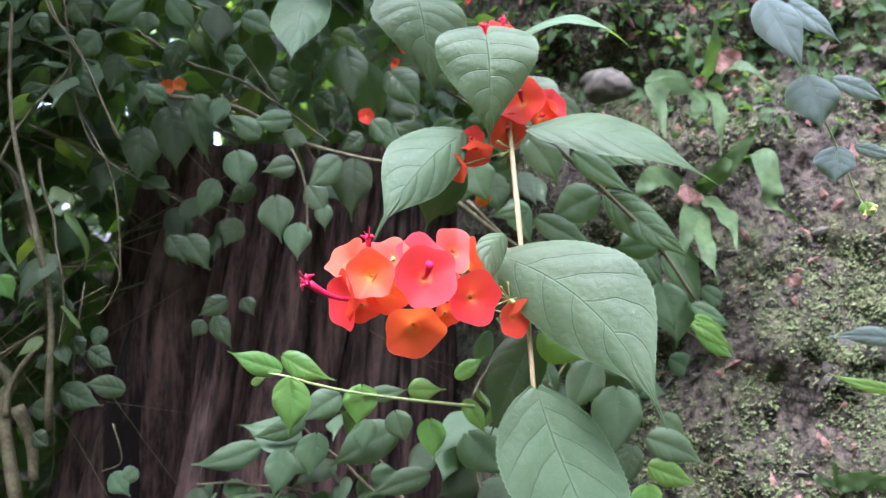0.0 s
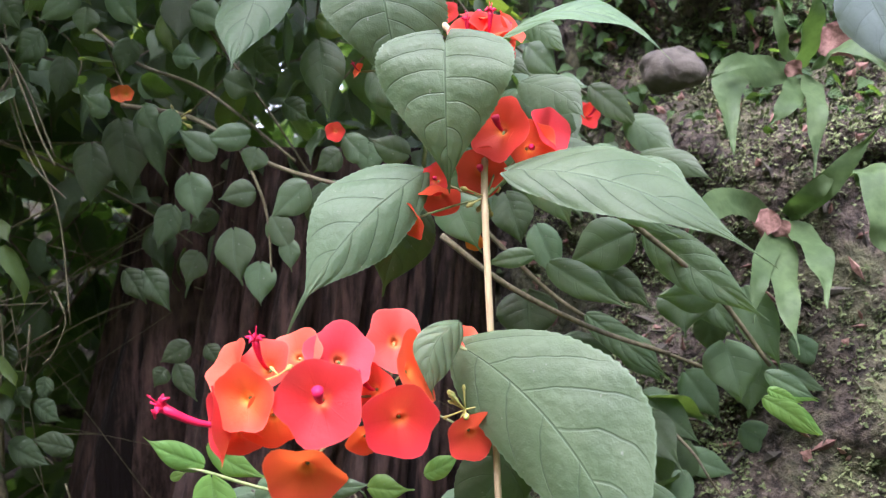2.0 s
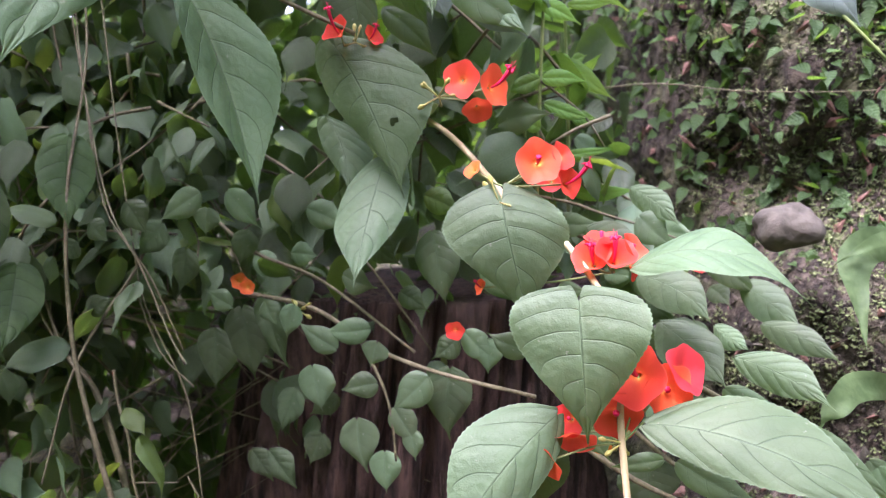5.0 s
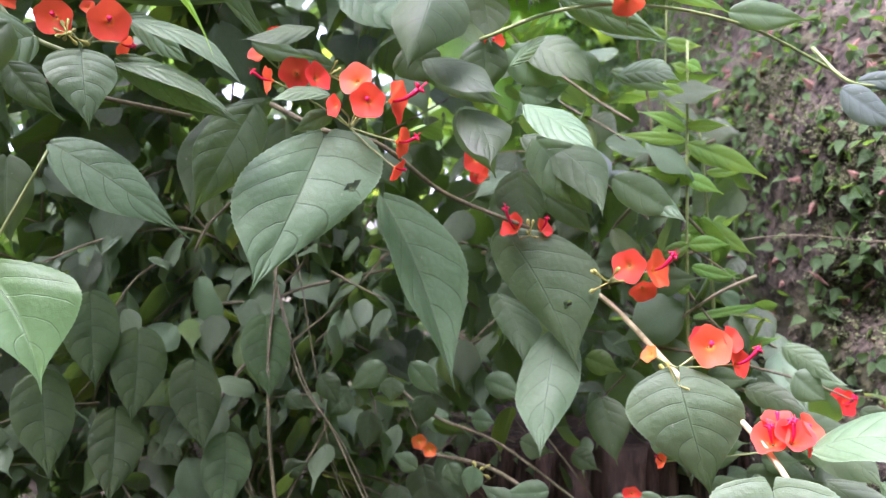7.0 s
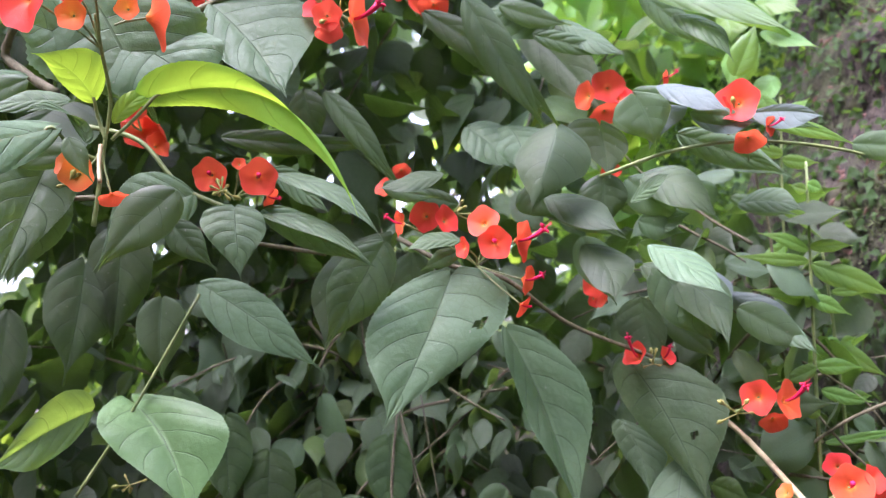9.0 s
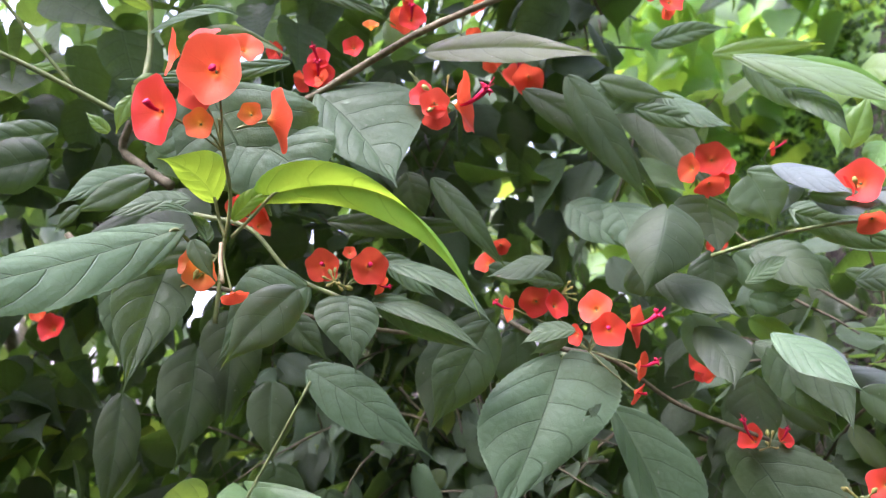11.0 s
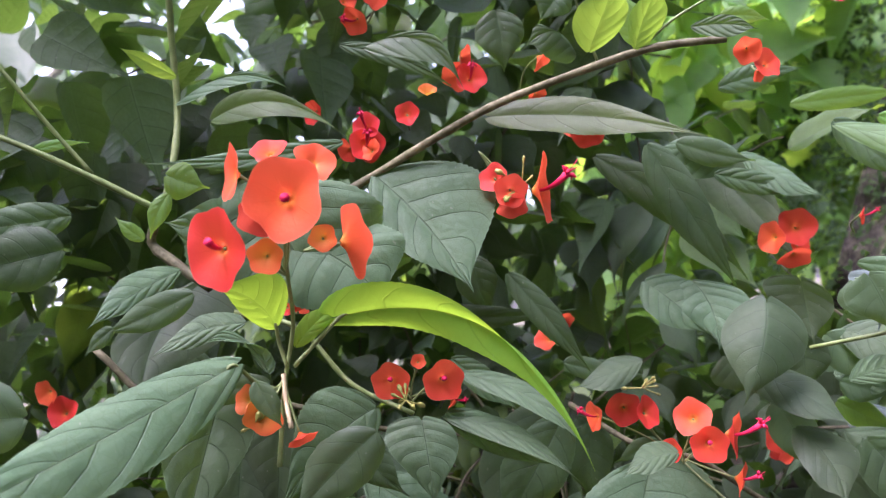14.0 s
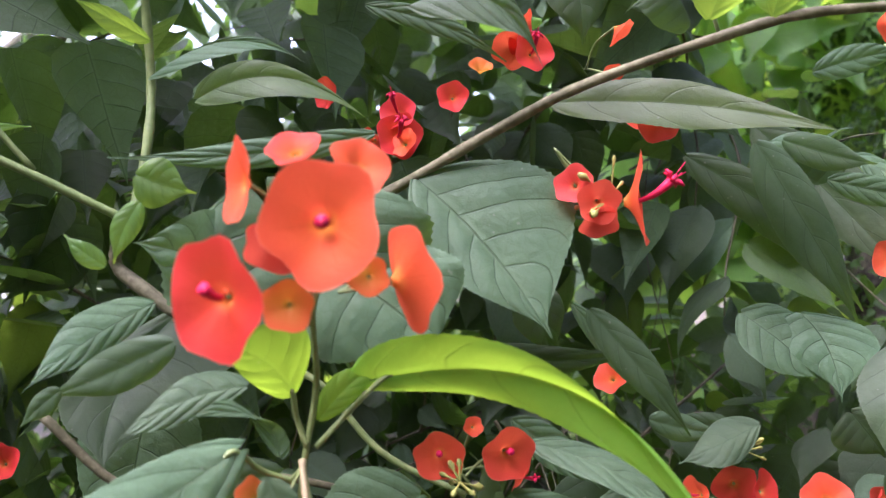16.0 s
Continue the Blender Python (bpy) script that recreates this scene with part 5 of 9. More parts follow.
sprig = thing('leafy_sprig', 'thin shoot with small bright green paired leaves', 'branch', (-0.0391, 0.3920, 0.9324), 'shrub branches')
stem('stem', [Vector((0.0159, 0.4100, 0.9208)) - sprig.location, Vector((-0.0233, 0.4000, 0.9269)) - sprig.location, Vector((-0.0527, 0.3920, 0.9329)) - sprig.location, Vector((-0.0763, 0.3880, 0.9398)) - sprig.location, Vector((-0.0871, 0.3880, 0.9411)) - sprig.location], 0.0009, 0.0006, M_STEM, sprig, '', 0.0)
leaf(sprig, (-0.0768, 0.3880, 0.9425), (-0.1032, 0.3880, 0.9514), (-0.000, -1.000, 0.000), 0.0111, mat=M_FRESH, fold=0.2, skew=0.09)
leaf(sprig, (-0.0771, 0.3920, 0.9487), (-0.0513, 0.3920, 0.9365), (-0.000, -1.000, 0.000), 0.0116, mat=M_FRESH, fold=0.2)
leaf(sprig, (-0.0727, 0.3860, 0.9382), (-0.0732, 0.3860, 0.9107), (-0.000, -1.000, 0.000), 0.0181, mat=M_FRESH, fold=0.2)
leaf(sprig, (-0.0397, 0.3980, 0.9327), (-0.0419, 0.3980, 0.9121), (-0.000, -1.000, 0.000), 0.0168, mat=M_FRESH, fold=0.2, skew=0.09)
leaf(sprig, (-0.0168, 0.4100, 0.9293), (0.0017, 0.4100, 0.9293), (-0.000, -1.000, 0.000), 0.0114, mat=M_FRESH, fold=0.2)
leaf(sprig, (0.0060, 0.4100, 0.9364), (0.0210, 0.4100, 0.9463), (-0.000, -1.000, 0.000), 0.0082, mat=M_FRESH, fold=0.2, skew=-0.3)
leaf(sprig, (-0.0371, 0.4150, 0.9256), (-0.0178, 0.4150, 0.9284), (-0.000, -1.000, 0.000), 0.0085, mat=M_LEAF, fold=0.2, skew=-0.07)
leaf(sprig, (-0.0070, 0.4200, 0.9116), (-0.0055, 0.4200, 0.8912), (-0.000, -1.000, 0.000), 0.0146, mat=M_FRESH, fold=0.2)
leaf(sprig, (0.0111, 0.4200, 0.9223), (0.0221, 0.4200, 0.9043), (-0.000, -1.000, 0.000), 0.0092, mat=M_FRESH, fold=0.2)
leaf(sprig, (-0.0911, 0.3880, 0.9363), (-0.0844, 0.3880, 0.9390), (-0.000, -1.000, 0.000), 0.0037, mat=M_FRESH, fold=0.2, skew=-0.29)
leaf(sprig, (-0.0535, 0.4200, 0.9247), (-0.0739, 0.4200, 0.9101), (-0.000, -1.000, 0.000), 0.0154, mat=M_LEAF, fold=0.2)
leaf(sprig, (-0.0250, 0.4300, 0.9139), (-0.0191, 0.4300, 0.8976), (-0.000, -1.000, 0.000), 0.0145, mat=M_LEAF, fold=0.2, skew=-0.11)
leaf(sprig, (-0.0399, 0.4300, 0.9095), (-0.0429, 0.4300, 0.8916), (-0.000, -1.000, 0.000), 0.0124, mat=M_LEAF, fold=0.2, skew=0.13)
leaf(sprig, (-0.0256, 0.4400, 0.9028), (-0.0622, 0.4400, 0.8815), (-0.000, -1.000, 0.000), 0.0219, mat=M_LEAF, fold=0.2)
leaf(sprig, (-0.0667, 0.4300, 0.9020), (-0.0712, 0.4300, 0.8782), (-0.000, -1.000, 0.000), 0.0167, mat=M_LEAF, fold=0.2, skew=0.08)
leaf(sprig, (-0.0846, 0.4300, 0.8931), (-0.0905, 0.4300, 0.8678), (-0.000, -1.000, 0.000), 0.0165, mat=M_LEAF, fold=0.2, skew=0.11)
leaf(sprig, (-0.0987, 0.4400, 0.8936), (-0.1368, 0.4400, 0.8830), (-0.000, -1.000, 0.000), 0.0140, mat=M_LEAF, fold=0.2)
leaf(sprig, (-0.0071, 0.4300, 0.8812), (-0.0399, 0.4300, 0.8693), (-0.000, -1.000, 0.000), 0.0132, mat=M_LEAF, fold=0.2)
leaf(sprig, (0.0137, 0.4300, 0.9020), (0.0345, 0.4300, 0.8782), (-0.000, -1.000, 0.000), 0.0280, mat=M_LEAF, fold=0.2, skew=-0.14)
leaf(sprig, (-0.0744, 0.4400, 0.9074), (-0.1048, 0.4400, 0.8982), (-0.000, -1.000, 0.000), 0.0117, mat=M_SHADE, fold=0.2, skew=-0.14)
leaf(sprig, (-0.1150, 0.4500, 0.8725), (-0.1150, 0.4500, 0.8570), (-0.000, -1.000, 0.000), 0.0131, mat=M_LEAF, fold=0.2)

rb = thing('leafy_branch', 'branch of grey-green leaves hanging before the bank', 'branch', (0.0963, 0.4700, 1.0133), 'shrub branches')
stem('stem', [Vector((0.0050, 0.4500, 1.0284)) - rb.location, Vector((0.0334, 0.4550, 1.0066)) - rb.location, Vector((0.0696, 0.4650, 0.9874)) - rb.location, Vector((0.1050, 0.4800, 0.9737)) - rb.location], 0.0015, 0.0010, M_TWIG, rb, '', 0.0)
stem('stem', [Vector((0.0524, 0.4300, 1.0599)) - rb.location, Vector((0.0860, 0.4500, 1.0346)) - rb.location, Vector((0.1224, 0.4700, 1.0036)) - rb.location, Vector((0.1483, 0.4800, 0.9704)) - rb.location], 0.0014, 0.0010, M_TWIG, rb, '', 0.0)
leaf(rb, (0.0854, 0.4550, 1.0302), (0.0580, 0.4550, 1.0154), (-0.000, -1.000, 0.000), 0.0225, mat=M_LEAF, fold=0.25)
leaf(rb, (0.0921, 0.4650, 1.0309), (0.1452, 0.4650, 0.9923), (-0.000, -1.000, 0.000), 0.0206, mat=M_LEAF, fold=0.25)
leaf(rb, (0.1253, 0.4750, 1.0036), (0.0974, 0.4750, 1.0003), (-0.000, -1.000, 0.000), 0.0167, mat=M_LEAF, fold=0.25)
leaf(rb, (0.1294, 0.4840, 0.9785), (0.1378, 0.4840, 0.9517), (-0.000, -1.000, 0.000), 0.0250, mat=M_LEAF, fold=0.25, skew=-0.14)
leaf(rb, (0.0704, 0.4400, 1.0521), (0.1054, 0.4400, 1.0292), (-0.000, -1.000, 0.000), 0.0127, mat=M_LEAF, fold=0.25, skew=-0.09)
leaf(rb, (0.0465, 0.4300, 1.0569), (0.0613, 0.4300, 1.0331), (-0.000, -1.000, 0.000), 0.0174, mat=M_LEAF, fold=0.25, skew=-0.3)
leaf(rb, (0.0137, 0.4300, 1.0465), (0.0256, 0.4300, 1.0226), (-0.000, -1.000, 0.000), 0.0208, mat=M_LEAF, fold=0.25, skew=-0.22)
leaf(rb, (0.0460, 0.4400, 1.0216), (0.0247, 0.4400, 1.0171), (-0.000, -1.000, 0.000), 0.0080, mat=M_LEAF, fold=0.25, skew=-0.1)
leaf(rb, (0.0517, 0.4500, 1.0174), (0.0860, 0.4500, 0.9987), (-0.000, -1.000, 0.000), 0.0142, mat=M_LEAF, fold=0.25, skew=-0.21)
leaf(rb, (0.1451, 0.4750, 0.9569), (0.1691, 0.4750, 0.9405), (-0.000, -1.000, 0.000), 0.0096, mat=M_FRESH, fold=0.25)
leaf(rb, (0.1467, 0.4750, 0.9608), (0.1615, 0.4750, 0.9549), (-0.000, -1.000, 0.000), 0.0055, mat=M_FRESH, fold=0.25)
leaf(rb, (0.1466, 0.4800, 0.9671), (0.1699, 0.4800, 0.9555), (-0.000, -1.000, 0.000), 0.0089, mat=M_LEAF, fold=0.25)
leaf(rb, (0.1378, 0.4900, 1.0037), (0.1558, 0.4900, 0.9664), (-0.000, -1.000, 0.000), 0.0182, mat=M_LEAF, fold=0.25)
leaf(rb, (0.0792, 0.4300, 0.9407), (0.0643, 0.4300, 0.9110), (-0.000, -1.000, 0.000), 0.0200, mat=M_LEAF, fold=0.25, skew=0.08)
leaf(rb, (0.0954, 0.4500, 0.9224), (0.0922, 0.4500, 0.8819), (-0.000, -1.000, 0.000), 0.0280, mat=M_LEAF, fold=0.25)
leaf(rb, (0.1125, 0.4500, 0.8959), (0.1459, 0.4500, 0.8803), (-0.000, -1.000, 0.000), 0.0175, mat=M_LEAF, fold=0.25, skew=0.08)
leaf(rb, (0.1134, 0.4500, 0.8803), (0.1421, 0.4500, 0.8694), (-0.000, -1.000, 0.000), 0.0142, mat=M_FRESH, fold=0.25, skew=0.12)
leaf(rb, (0.1047, 0.4500, 0.8912), (0.0954, 0.4500, 0.8632), (-0.000, -1.000, 0.000), 0.0163, mat=M_SHADE, fold=0.25, skew=0.15)
leaf(rb, (0.1100, 0.4400, 0.8723), (0.1115, 0.4400, 0.8510), (-0.000, -1.000, 0.000), 0.0167, mat=M_FRESH, fold=0.25)
blade(rb, (0.0378, 0.4639, 1.0950), (0.0542, 0.4544, 1.0894), (0.0659, 0.4470, 1.0773), (0.0590, 0.4575, 1.0959), (0.0461, 0.4571, 1.0816), mat=M_SHADE)
blade(rb, (0.0458, 0.4794, 1.0714), (0.0598, 0.4682, 1.0616), (0.0727, 0.4588, 1.0468), (0.0689, 0.4711, 1.0672), (0.0497, 0.4699, 1.0514), mat=M_SHADE)
blade(rb, (0.0696, 0.4879, 1.0682), (0.0757, 0.4781, 1.0642), (0.0835, 0.4721, 1.0604), (0.0791, 0.4806, 1.0674), (0.0724, 0.4813, 1.0595))
blade(rb, (0.0765, 0.4642, 1.0592), (0.0933, 0.4525, 1.0550), (0.1117, 0.4413, 1.0436), (0.0991, 0.4555, 1.0613), (0.0892, 0.4549, 1.0471))
blade(rb, (0.0133, 0.4961, 1.1137), (0.0277, 0.4882, 1.1094), (0.0419, 0.4827, 1.0981), (0.0292, 0.4911, 1.1156), (0.0223, 0.4912, 1.1033), mat=M_SHADE)
blade(rb, (0.0332, 0.5187, 1.1312), (0.0449, 0.5101, 1.1239), (0.0559, 0.5046, 1.1124), (0.0485, 0.5125, 1.1291), (0.0394, 0.5136, 1.1183))
blade(rb, (0.0921, 0.5056, 1.0654), (0.1069, 0.4941, 1.0617), (0.1224, 0.4843, 1.0518), (0.1098, 0.4968, 1.0662), (0.1026, 0.4971, 1.0544), mat=M_SHADE)
blade(rb, (0.0843, 0.5204, 1.0829), (0.0953, 0.5094, 1.0753), (0.1102, 0.4998, 1.0616), (0.1007, 0.5119, 1.0815), (0.0905, 0.5122, 1.0666), mat=M_SHADE)
blade(rb, (0.0373, 0.5248, 1.0956), (0.0503, 0.5150, 1.0857), (0.0622, 0.5062, 1.0652), (0.0609, 0.5168, 1.0866), (0.0406, 0.5169, 1.0741), mat=M_SHADE)

# the leaves' pale blue-grey is sky sheen laid into the colour
tr = thing('leafy_branch', 'thin shoot hanging before the bank, leaves coloured with blue-grey sky sheen', 'branch', (0.1630, 0.3700, 1.0797), 'shrub branches')
stem('stem', [Vector((0.1630, 0.3820, 1.1325)) - tr.location, Vector((0.1691, 0.3840, 1.0827)) - tr.location, Vector((0.1853, 0.3900, 1.0556)) - tr.location, Vector((0.1991, 0.3960, 1.0304)) - tr.location, Vector((0.2036, 0.3940, 1.0207)) - tr.location], 0.0005, 0.0004, M_STEM, tr, '', 0.0)
leaf(tr, (0.1463, 0.3700, 1.1130), (0.1643, 0.3700, 1.0802), (-0.000, -1.000, 0.000), 0.0202, mat=M_SKYSHEEN, fold=0.2, skew=-0.3)
leaf(tr, (0.1587, 0.3750, 1.1132), (0.1839, 0.3750, 1.0950), (-0.000, -1.000, 0.000), 0.0101, mat=M_SKYSHEEN, fold=0.2)
leaf(tr, (0.1678, 0.3750, 1.0782), (0.1743, 0.3750, 1.0535), (-0.000, -1.000, 0.000), 0.0248, mat=M_SKYSHEEN, fold=0.2, skew=-0.14)
leaf(tr, (0.1818, 0.3800, 1.0792), (0.2082, 0.3800, 1.0687), (-0.000, -1.000, 0.000), 0.0088, mat=M_SKYSHEEN, fold=0.2)
leaf(tr, (0.1856, 0.3850, 1.0469), (0.1856, 0.3850, 1.0296), (-0.000, -1.000, 0.000), 0.0200, mat=M_SKYSHEEN, fold=0.2)
leaf(tr, (0.1974, 0.3900, 1.0489), (0.2177, 0.3900, 1.0421), (-0.000, -1.000, 0.000), 0.0064, mat=M_SKYSHEEN, fold=0.2, skew=-0.15)
leaf(tr, (0.2015, 0.3900, 1.0219), (0.2055, 0.3900, 1.0151), (-0.000, -1.000, 0.000), 0.0076, mat=M_FRESH, fold=0.2, skew=-0.18)
leaf(tr, (0.2330, 0.4200, 0.9537), (0.1981, 0.4200, 0.9546), (-0.000, -1.000, 0.000), 0.0096, mat=M_SKYSHEEN, fold=0.2)
leaf(tr, (0.2344, 0.4200, 0.9276), (0.1995, 0.4200, 0.9357), (-0.000, -1.000, 0.000), 0.0062, mat=M_FRESH, fold=0.2, skew=0.1)

fern_a = thing('fern', 'green strap fern rosette growing on the mossy bank', 'fern', (0.1642, 0.5200, 1.1048), 'ferns on the bank')
frond(fern_a, [(0.1624, 0.5200, 1.1048), (0.1517, 0.5000, 1.1181), (0.1492, 0.5000, 1.1371)], 0.0071)
frond(fern_a, [(0.1660, 0.5200, 1.1048), (0.1655, 0.5000, 1.1215), (0.1642, 0.4900, 1.1395)], 0.0103)
frond(fern_a, [(0.1606, 0.5200, 1.1048), (0.1378, 0.4900, 1.1055), (0.1183, 0.4800, 1.0967)], 0.0063)
frond(fern_a, [(0.1588, 0.5200, 1.1030), (0.1293, 0.4900, 1.0987), (0.1289, 0.4700, 1.0622)], 0.0166)
frond(fern_a, [(0.1642, 0.5200, 1.1012), (0.1547, 0.4900, 1.0886), (0.1433, 0.4800, 1.0751)], 0.0111)
frond(fern_a, [(0.1678, 0.5200, 1.1030), (0.1656, 0.4900, 1.0852), (0.1632, 0.4800, 1.0535)], 0.0103)
frond(fern_a, [(0.1696, 0.5200, 1.1048), (0.1785, 0.4900, 1.1106), (0.1948, 0.4800, 1.0951)], 0.0079)

fern_b = thing('fern', 'pale green strap fern with drooping fronds on the bank', 'fern', (0.1558, 0.5100, 1.0339), 'ferns on the bank')
frond(fern_b, [(0.1540, 0.5100, 1.0339), (0.1283, 0.4800, 1.0435), (0.1159, 0.4700, 1.0361), (0.1094, 0.4700, 1.0264)], 0.0132)
frond(fern_b, [(0.1558, 0.5100, 1.0321), (0.1433, 0.4800, 1.0136), (0.1387, 0.4700, 0.9906)], 0.0101)
frond(fern_b, [(0.1575, 0.5100, 1.0321), (0.1532, 0.4800, 1.0070), (0.1555, 0.4600, 0.9796)], 0.0132)
frond(fern_b, [(0.1611, 0.5100, 1.0339), (0.1665, 0.4800, 1.0203), (0.1660, 0.4600, 1.0003)], 0.0132)
frond(fern_b, [(0.1593, 0.5100, 1.0357), (0.1717, 0.4900, 1.0512), (0.1898, 0.4800, 1.0768)], 0.0117)
frond(fern_b, [(0.1593, 0.5100, 1.0357), (0.1666, 0.4900, 1.0478), (0.1785, 0.4900, 1.0614)], 0.0093)

fern_c = thing('fern', 'curled bright green fern frond on the bank', 'fern', (0.1891, 0.5000, 1.0575), 'ferns on the bank')
frond(fern_c, [(0.1821, 0.5000, 1.0557), (0.1882, 0.4800, 1.0552), (0.1891, 0.4700, 1.0361), (0.1907, 0.4700, 1.0264), (0.2031, 0.4700, 1.0159)], 0.0152)
frond(fern_c, [(0.1856, 0.5000, 1.0575), (0.1904, 0.4900, 1.0478), (0.1882, 0.4800, 1.0369)], 0.0084)

fern_d = thing('fern', 'small green fern tuft low on the bank', 'fern', (0.2217, 0.4600, 0.8697), 'ferns on the bank')
frond(fern_d, [(0.2217, 0.4600, 0.8665), (0.2076, 0.4500, 0.8725), (0.2029, 0.4500, 0.8756)], 0.0042)
frond(fern_d, [(0.2217, 0.4600, 0.8665), (0.2163, 0.4500, 0.8788), (0.2153, 0.4500, 0.8850)], 0.0042)
frond(fern_d, [(0.2217, 0.4600, 0.8665), (0.2294, 0.4500, 0.8725), (0.2389, 0.4400, 0.8815)], 0.0105)
frond(fern_d, [(0.2281, 0.4600, 0.8601), (0.2356, 0.4500, 0.8694), (0.2456, 0.4400, 0.8784)], 0.0140)
rock('stone', (0.1081, 0.5400, 1.1081), (0.0157, 0.0120, 0.0120), 'rounded pinkish-brown stone set in the bank', 3)
rock('stone', (0.2583, 0.5000, 0.9408), (0.0190, 0.0111, 0.0111), 'pale grey stone half sunk in the bank', 4)
rock('stone', (0.2202, 0.5000, 0.8653), (0.0208, 0.0121, 0.0121), 'grey stone low in the mossy bank', 5)
rock('stone', (0.1282, 0.5200, 0.8851), (0.0101, 0.0101, 0.0126), 'grey stone beside the stump leaves', 6)
rock('stone', (0.1628, 0.9304, 1.2697), (0.0312, 0.0208, 0.0208), 'pale stone high in the bank', 8)

up = thing('upright_shoot', 'upright green shoot with small bright paired leaves', 'shoot', (-0.0111, 0.5271, 1.2008), 'upright shoots')
stem('stem', [Vector((-0.0223, 0.5427, 1.0543)) - up.location, Vector((-0.0156, 0.5347, 1.1377)) - up.location, Vector((-0.0102, 0.5275, 1.2007)) - up.location, Vector((-0.0012, 0.5248, 1.3000)) - up.location], 0.0013, 0.0008, M_STEM, up, '', 0.0)
leaf(up, (-0.0020, 0.5231, 1.2873), (0.0055, 0.5266, 1.2818), (0.382, -0.922, -0.059), 0.0067, mat=M_FRESH, fold=0.3, skew=0.17)
leaf(up, (-0.0035, 0.5227, 1.2843), (-0.0111, 0.5193, 1.2882), (0.382, -0.922, -0.059), 0.0058, mat=M_FRESH, fold=0.3, skew=0.16)
leaf(up, (-0.0066, 0.5235, 1.2519), (-0.0297, 0.5132, 1.2637), (0.382, -0.922, -0.059), 0.0068, mat=M_FRESH, fold=0.3, skew=0.27)
leaf(up, (-0.0050, 0.5241, 1.2533), (0.0164, 0.5330, 1.2516), (0.382, -0.922, -0.059), 0.0068, mat=M_FRESH, fold=0.3)
leaf(up, (-0.0073, 0.5236, 1.2457), (-0.0425, 0.5086, 1.2526), (0.382, -0.922, -0.059), 0.0069, mat=M_FRESH, fold=0.3, skew=-0.07)
leaf(up, (-0.0052, 0.5246, 1.2439), (0.0345, 0.5425, 1.2210), (0.382, -0.922, -0.059), 0.0119, mat=M_FRESH, fold=0.3, skew=-0.3)
leaf(up, (-0.0085, 0.5246, 1.2224), (-0.0361, 0.5125, 1.2332), (0.382, -0.922, -0.059), 0.0082, mat=M_FRESH, fold=0.3)
leaf(up, (-0.0050, 0.5249, 1.2408), (0.0192, 0.5359, 1.2257), (0.382, -0.922, -0.059), 0.0083, mat=M_FRESH, fold=0.3)
leaf(up, (-0.0124, 0.5268, 1.1636), (-0.0218, 0.5225, 1.1693), (0.382, -0.922, -0.059), 0.0077, mat=M_FRESH, fold=0.3, skew=0.09)
leaf(up, (-0.0095, 0.5272, 1.1758), (0.0154, 0.5381, 1.1668), (0.382, -0.922, -0.059), 0.0076, mat=M_FRESH, fold=0.3, skew=0.1)
leaf(up, (-0.0113, 0.5283, 1.1479), (0.0310, 0.5455, 1.1521), (0.382, -0.922, -0.059), 0.0049, mat=M_FRESH, fold=0.3, skew=-0.3)

up2 = thing('upright_shoot', 'second upright green shoot beside the shrub', 'shoot', (-0.0000, 0.5535, 1.1989), 'upright shoots')
stem('stem', [Vector((-0.0054, 0.5703, 1.0721)) - up2.location, Vector((-0.0010, 0.5558, 1.1564)) - up2.location, Vector((0.0004, 0.5464, 1.2282)) - up2.location, Vector((0.0000, 0.5447, 1.2509)) - up2.location], 0.0012, 0.0008, M_STEM, up2, '', 0.0)
leaf(up2, (0.0019, 0.5470, 1.2280), (0.0259, 0.5569, 1.2287), (0.382, -0.922, -0.059), 0.0054, mat=M_FRESH, fold=0.3)
leaf(up2, (0.0001, 0.5481, 1.1991), (0.0259, 0.5602, 1.1769), (0.382, -0.922, -0.059), 0.0102, mat=M_FRESH, fold=0.3)
leaf(up2, (0.0017, 0.5487, 1.2005), (-0.0169, 0.5414, 1.1944), (0.382, -0.922, -0.059), 0.0087, mat=M_FRESH, fold=0.3)
leaf(up2, (0.0030, 0.5493, 1.1987), (0.0108, 0.5524, 1.2018), (0.382, -0.922, -0.059), 0.0058, mat=M_FRESH, fold=0.3, skew=-0.22)
leaf(up2, (0.0025, 0.5511, 1.1680), (0.0145, 0.5560, 1.1684), (0.382, -0.922, -0.059), 0.0080, mat=M_FRESH, fold=0.3)
leaf(up2, (-0.0004, 0.5524, 1.1295), (0.0354, 0.5672, 1.1289), (0.382, -0.922, -0.059), 0.0090, mat=M_FRESH, fold=0.3)

ur = thing('flowering_branch', 'slender branch above the bank with red flowers, some leaves coloured with sky sheen', 'branch', (-0.0483, 0.4078, 1.2983), 'flowering branches')
stem('stem', [Vector((-0.0869, 0.4139, 1.2922)) - ur.location, Vector((-0.0485, 0.4078, 1.2971)) - ur.location, Vector((-0.0138, 0.4222, 1.2964)) - ur.location, Vector((0.0247, 0.4496, 1.2875)) - ur.location, Vector((0.0589, 0.4758, 1.2686)) - ur.location, Vector((0.0767, 0.4948, 1.2561)) - ur.location], 0.0009, 0.0006, M_STEM, ur, '', 0.0)
leaf(ur, (0.0206, 0.4475, 1.2931), (0.0574, 0.4632, 1.2866), (0.382, -0.922, -0.059), 0.0131, mat=M_LEAF, fold=0.25, skew=-0.15)
leaf(ur, (-0.0493, 0.4177, 1.3057), (-0.0045, 0.4379, 1.2816), (0.382, -0.922, -0.059), 0.0141, mat=M_LEAF, fold=0.25, skew=0.08)
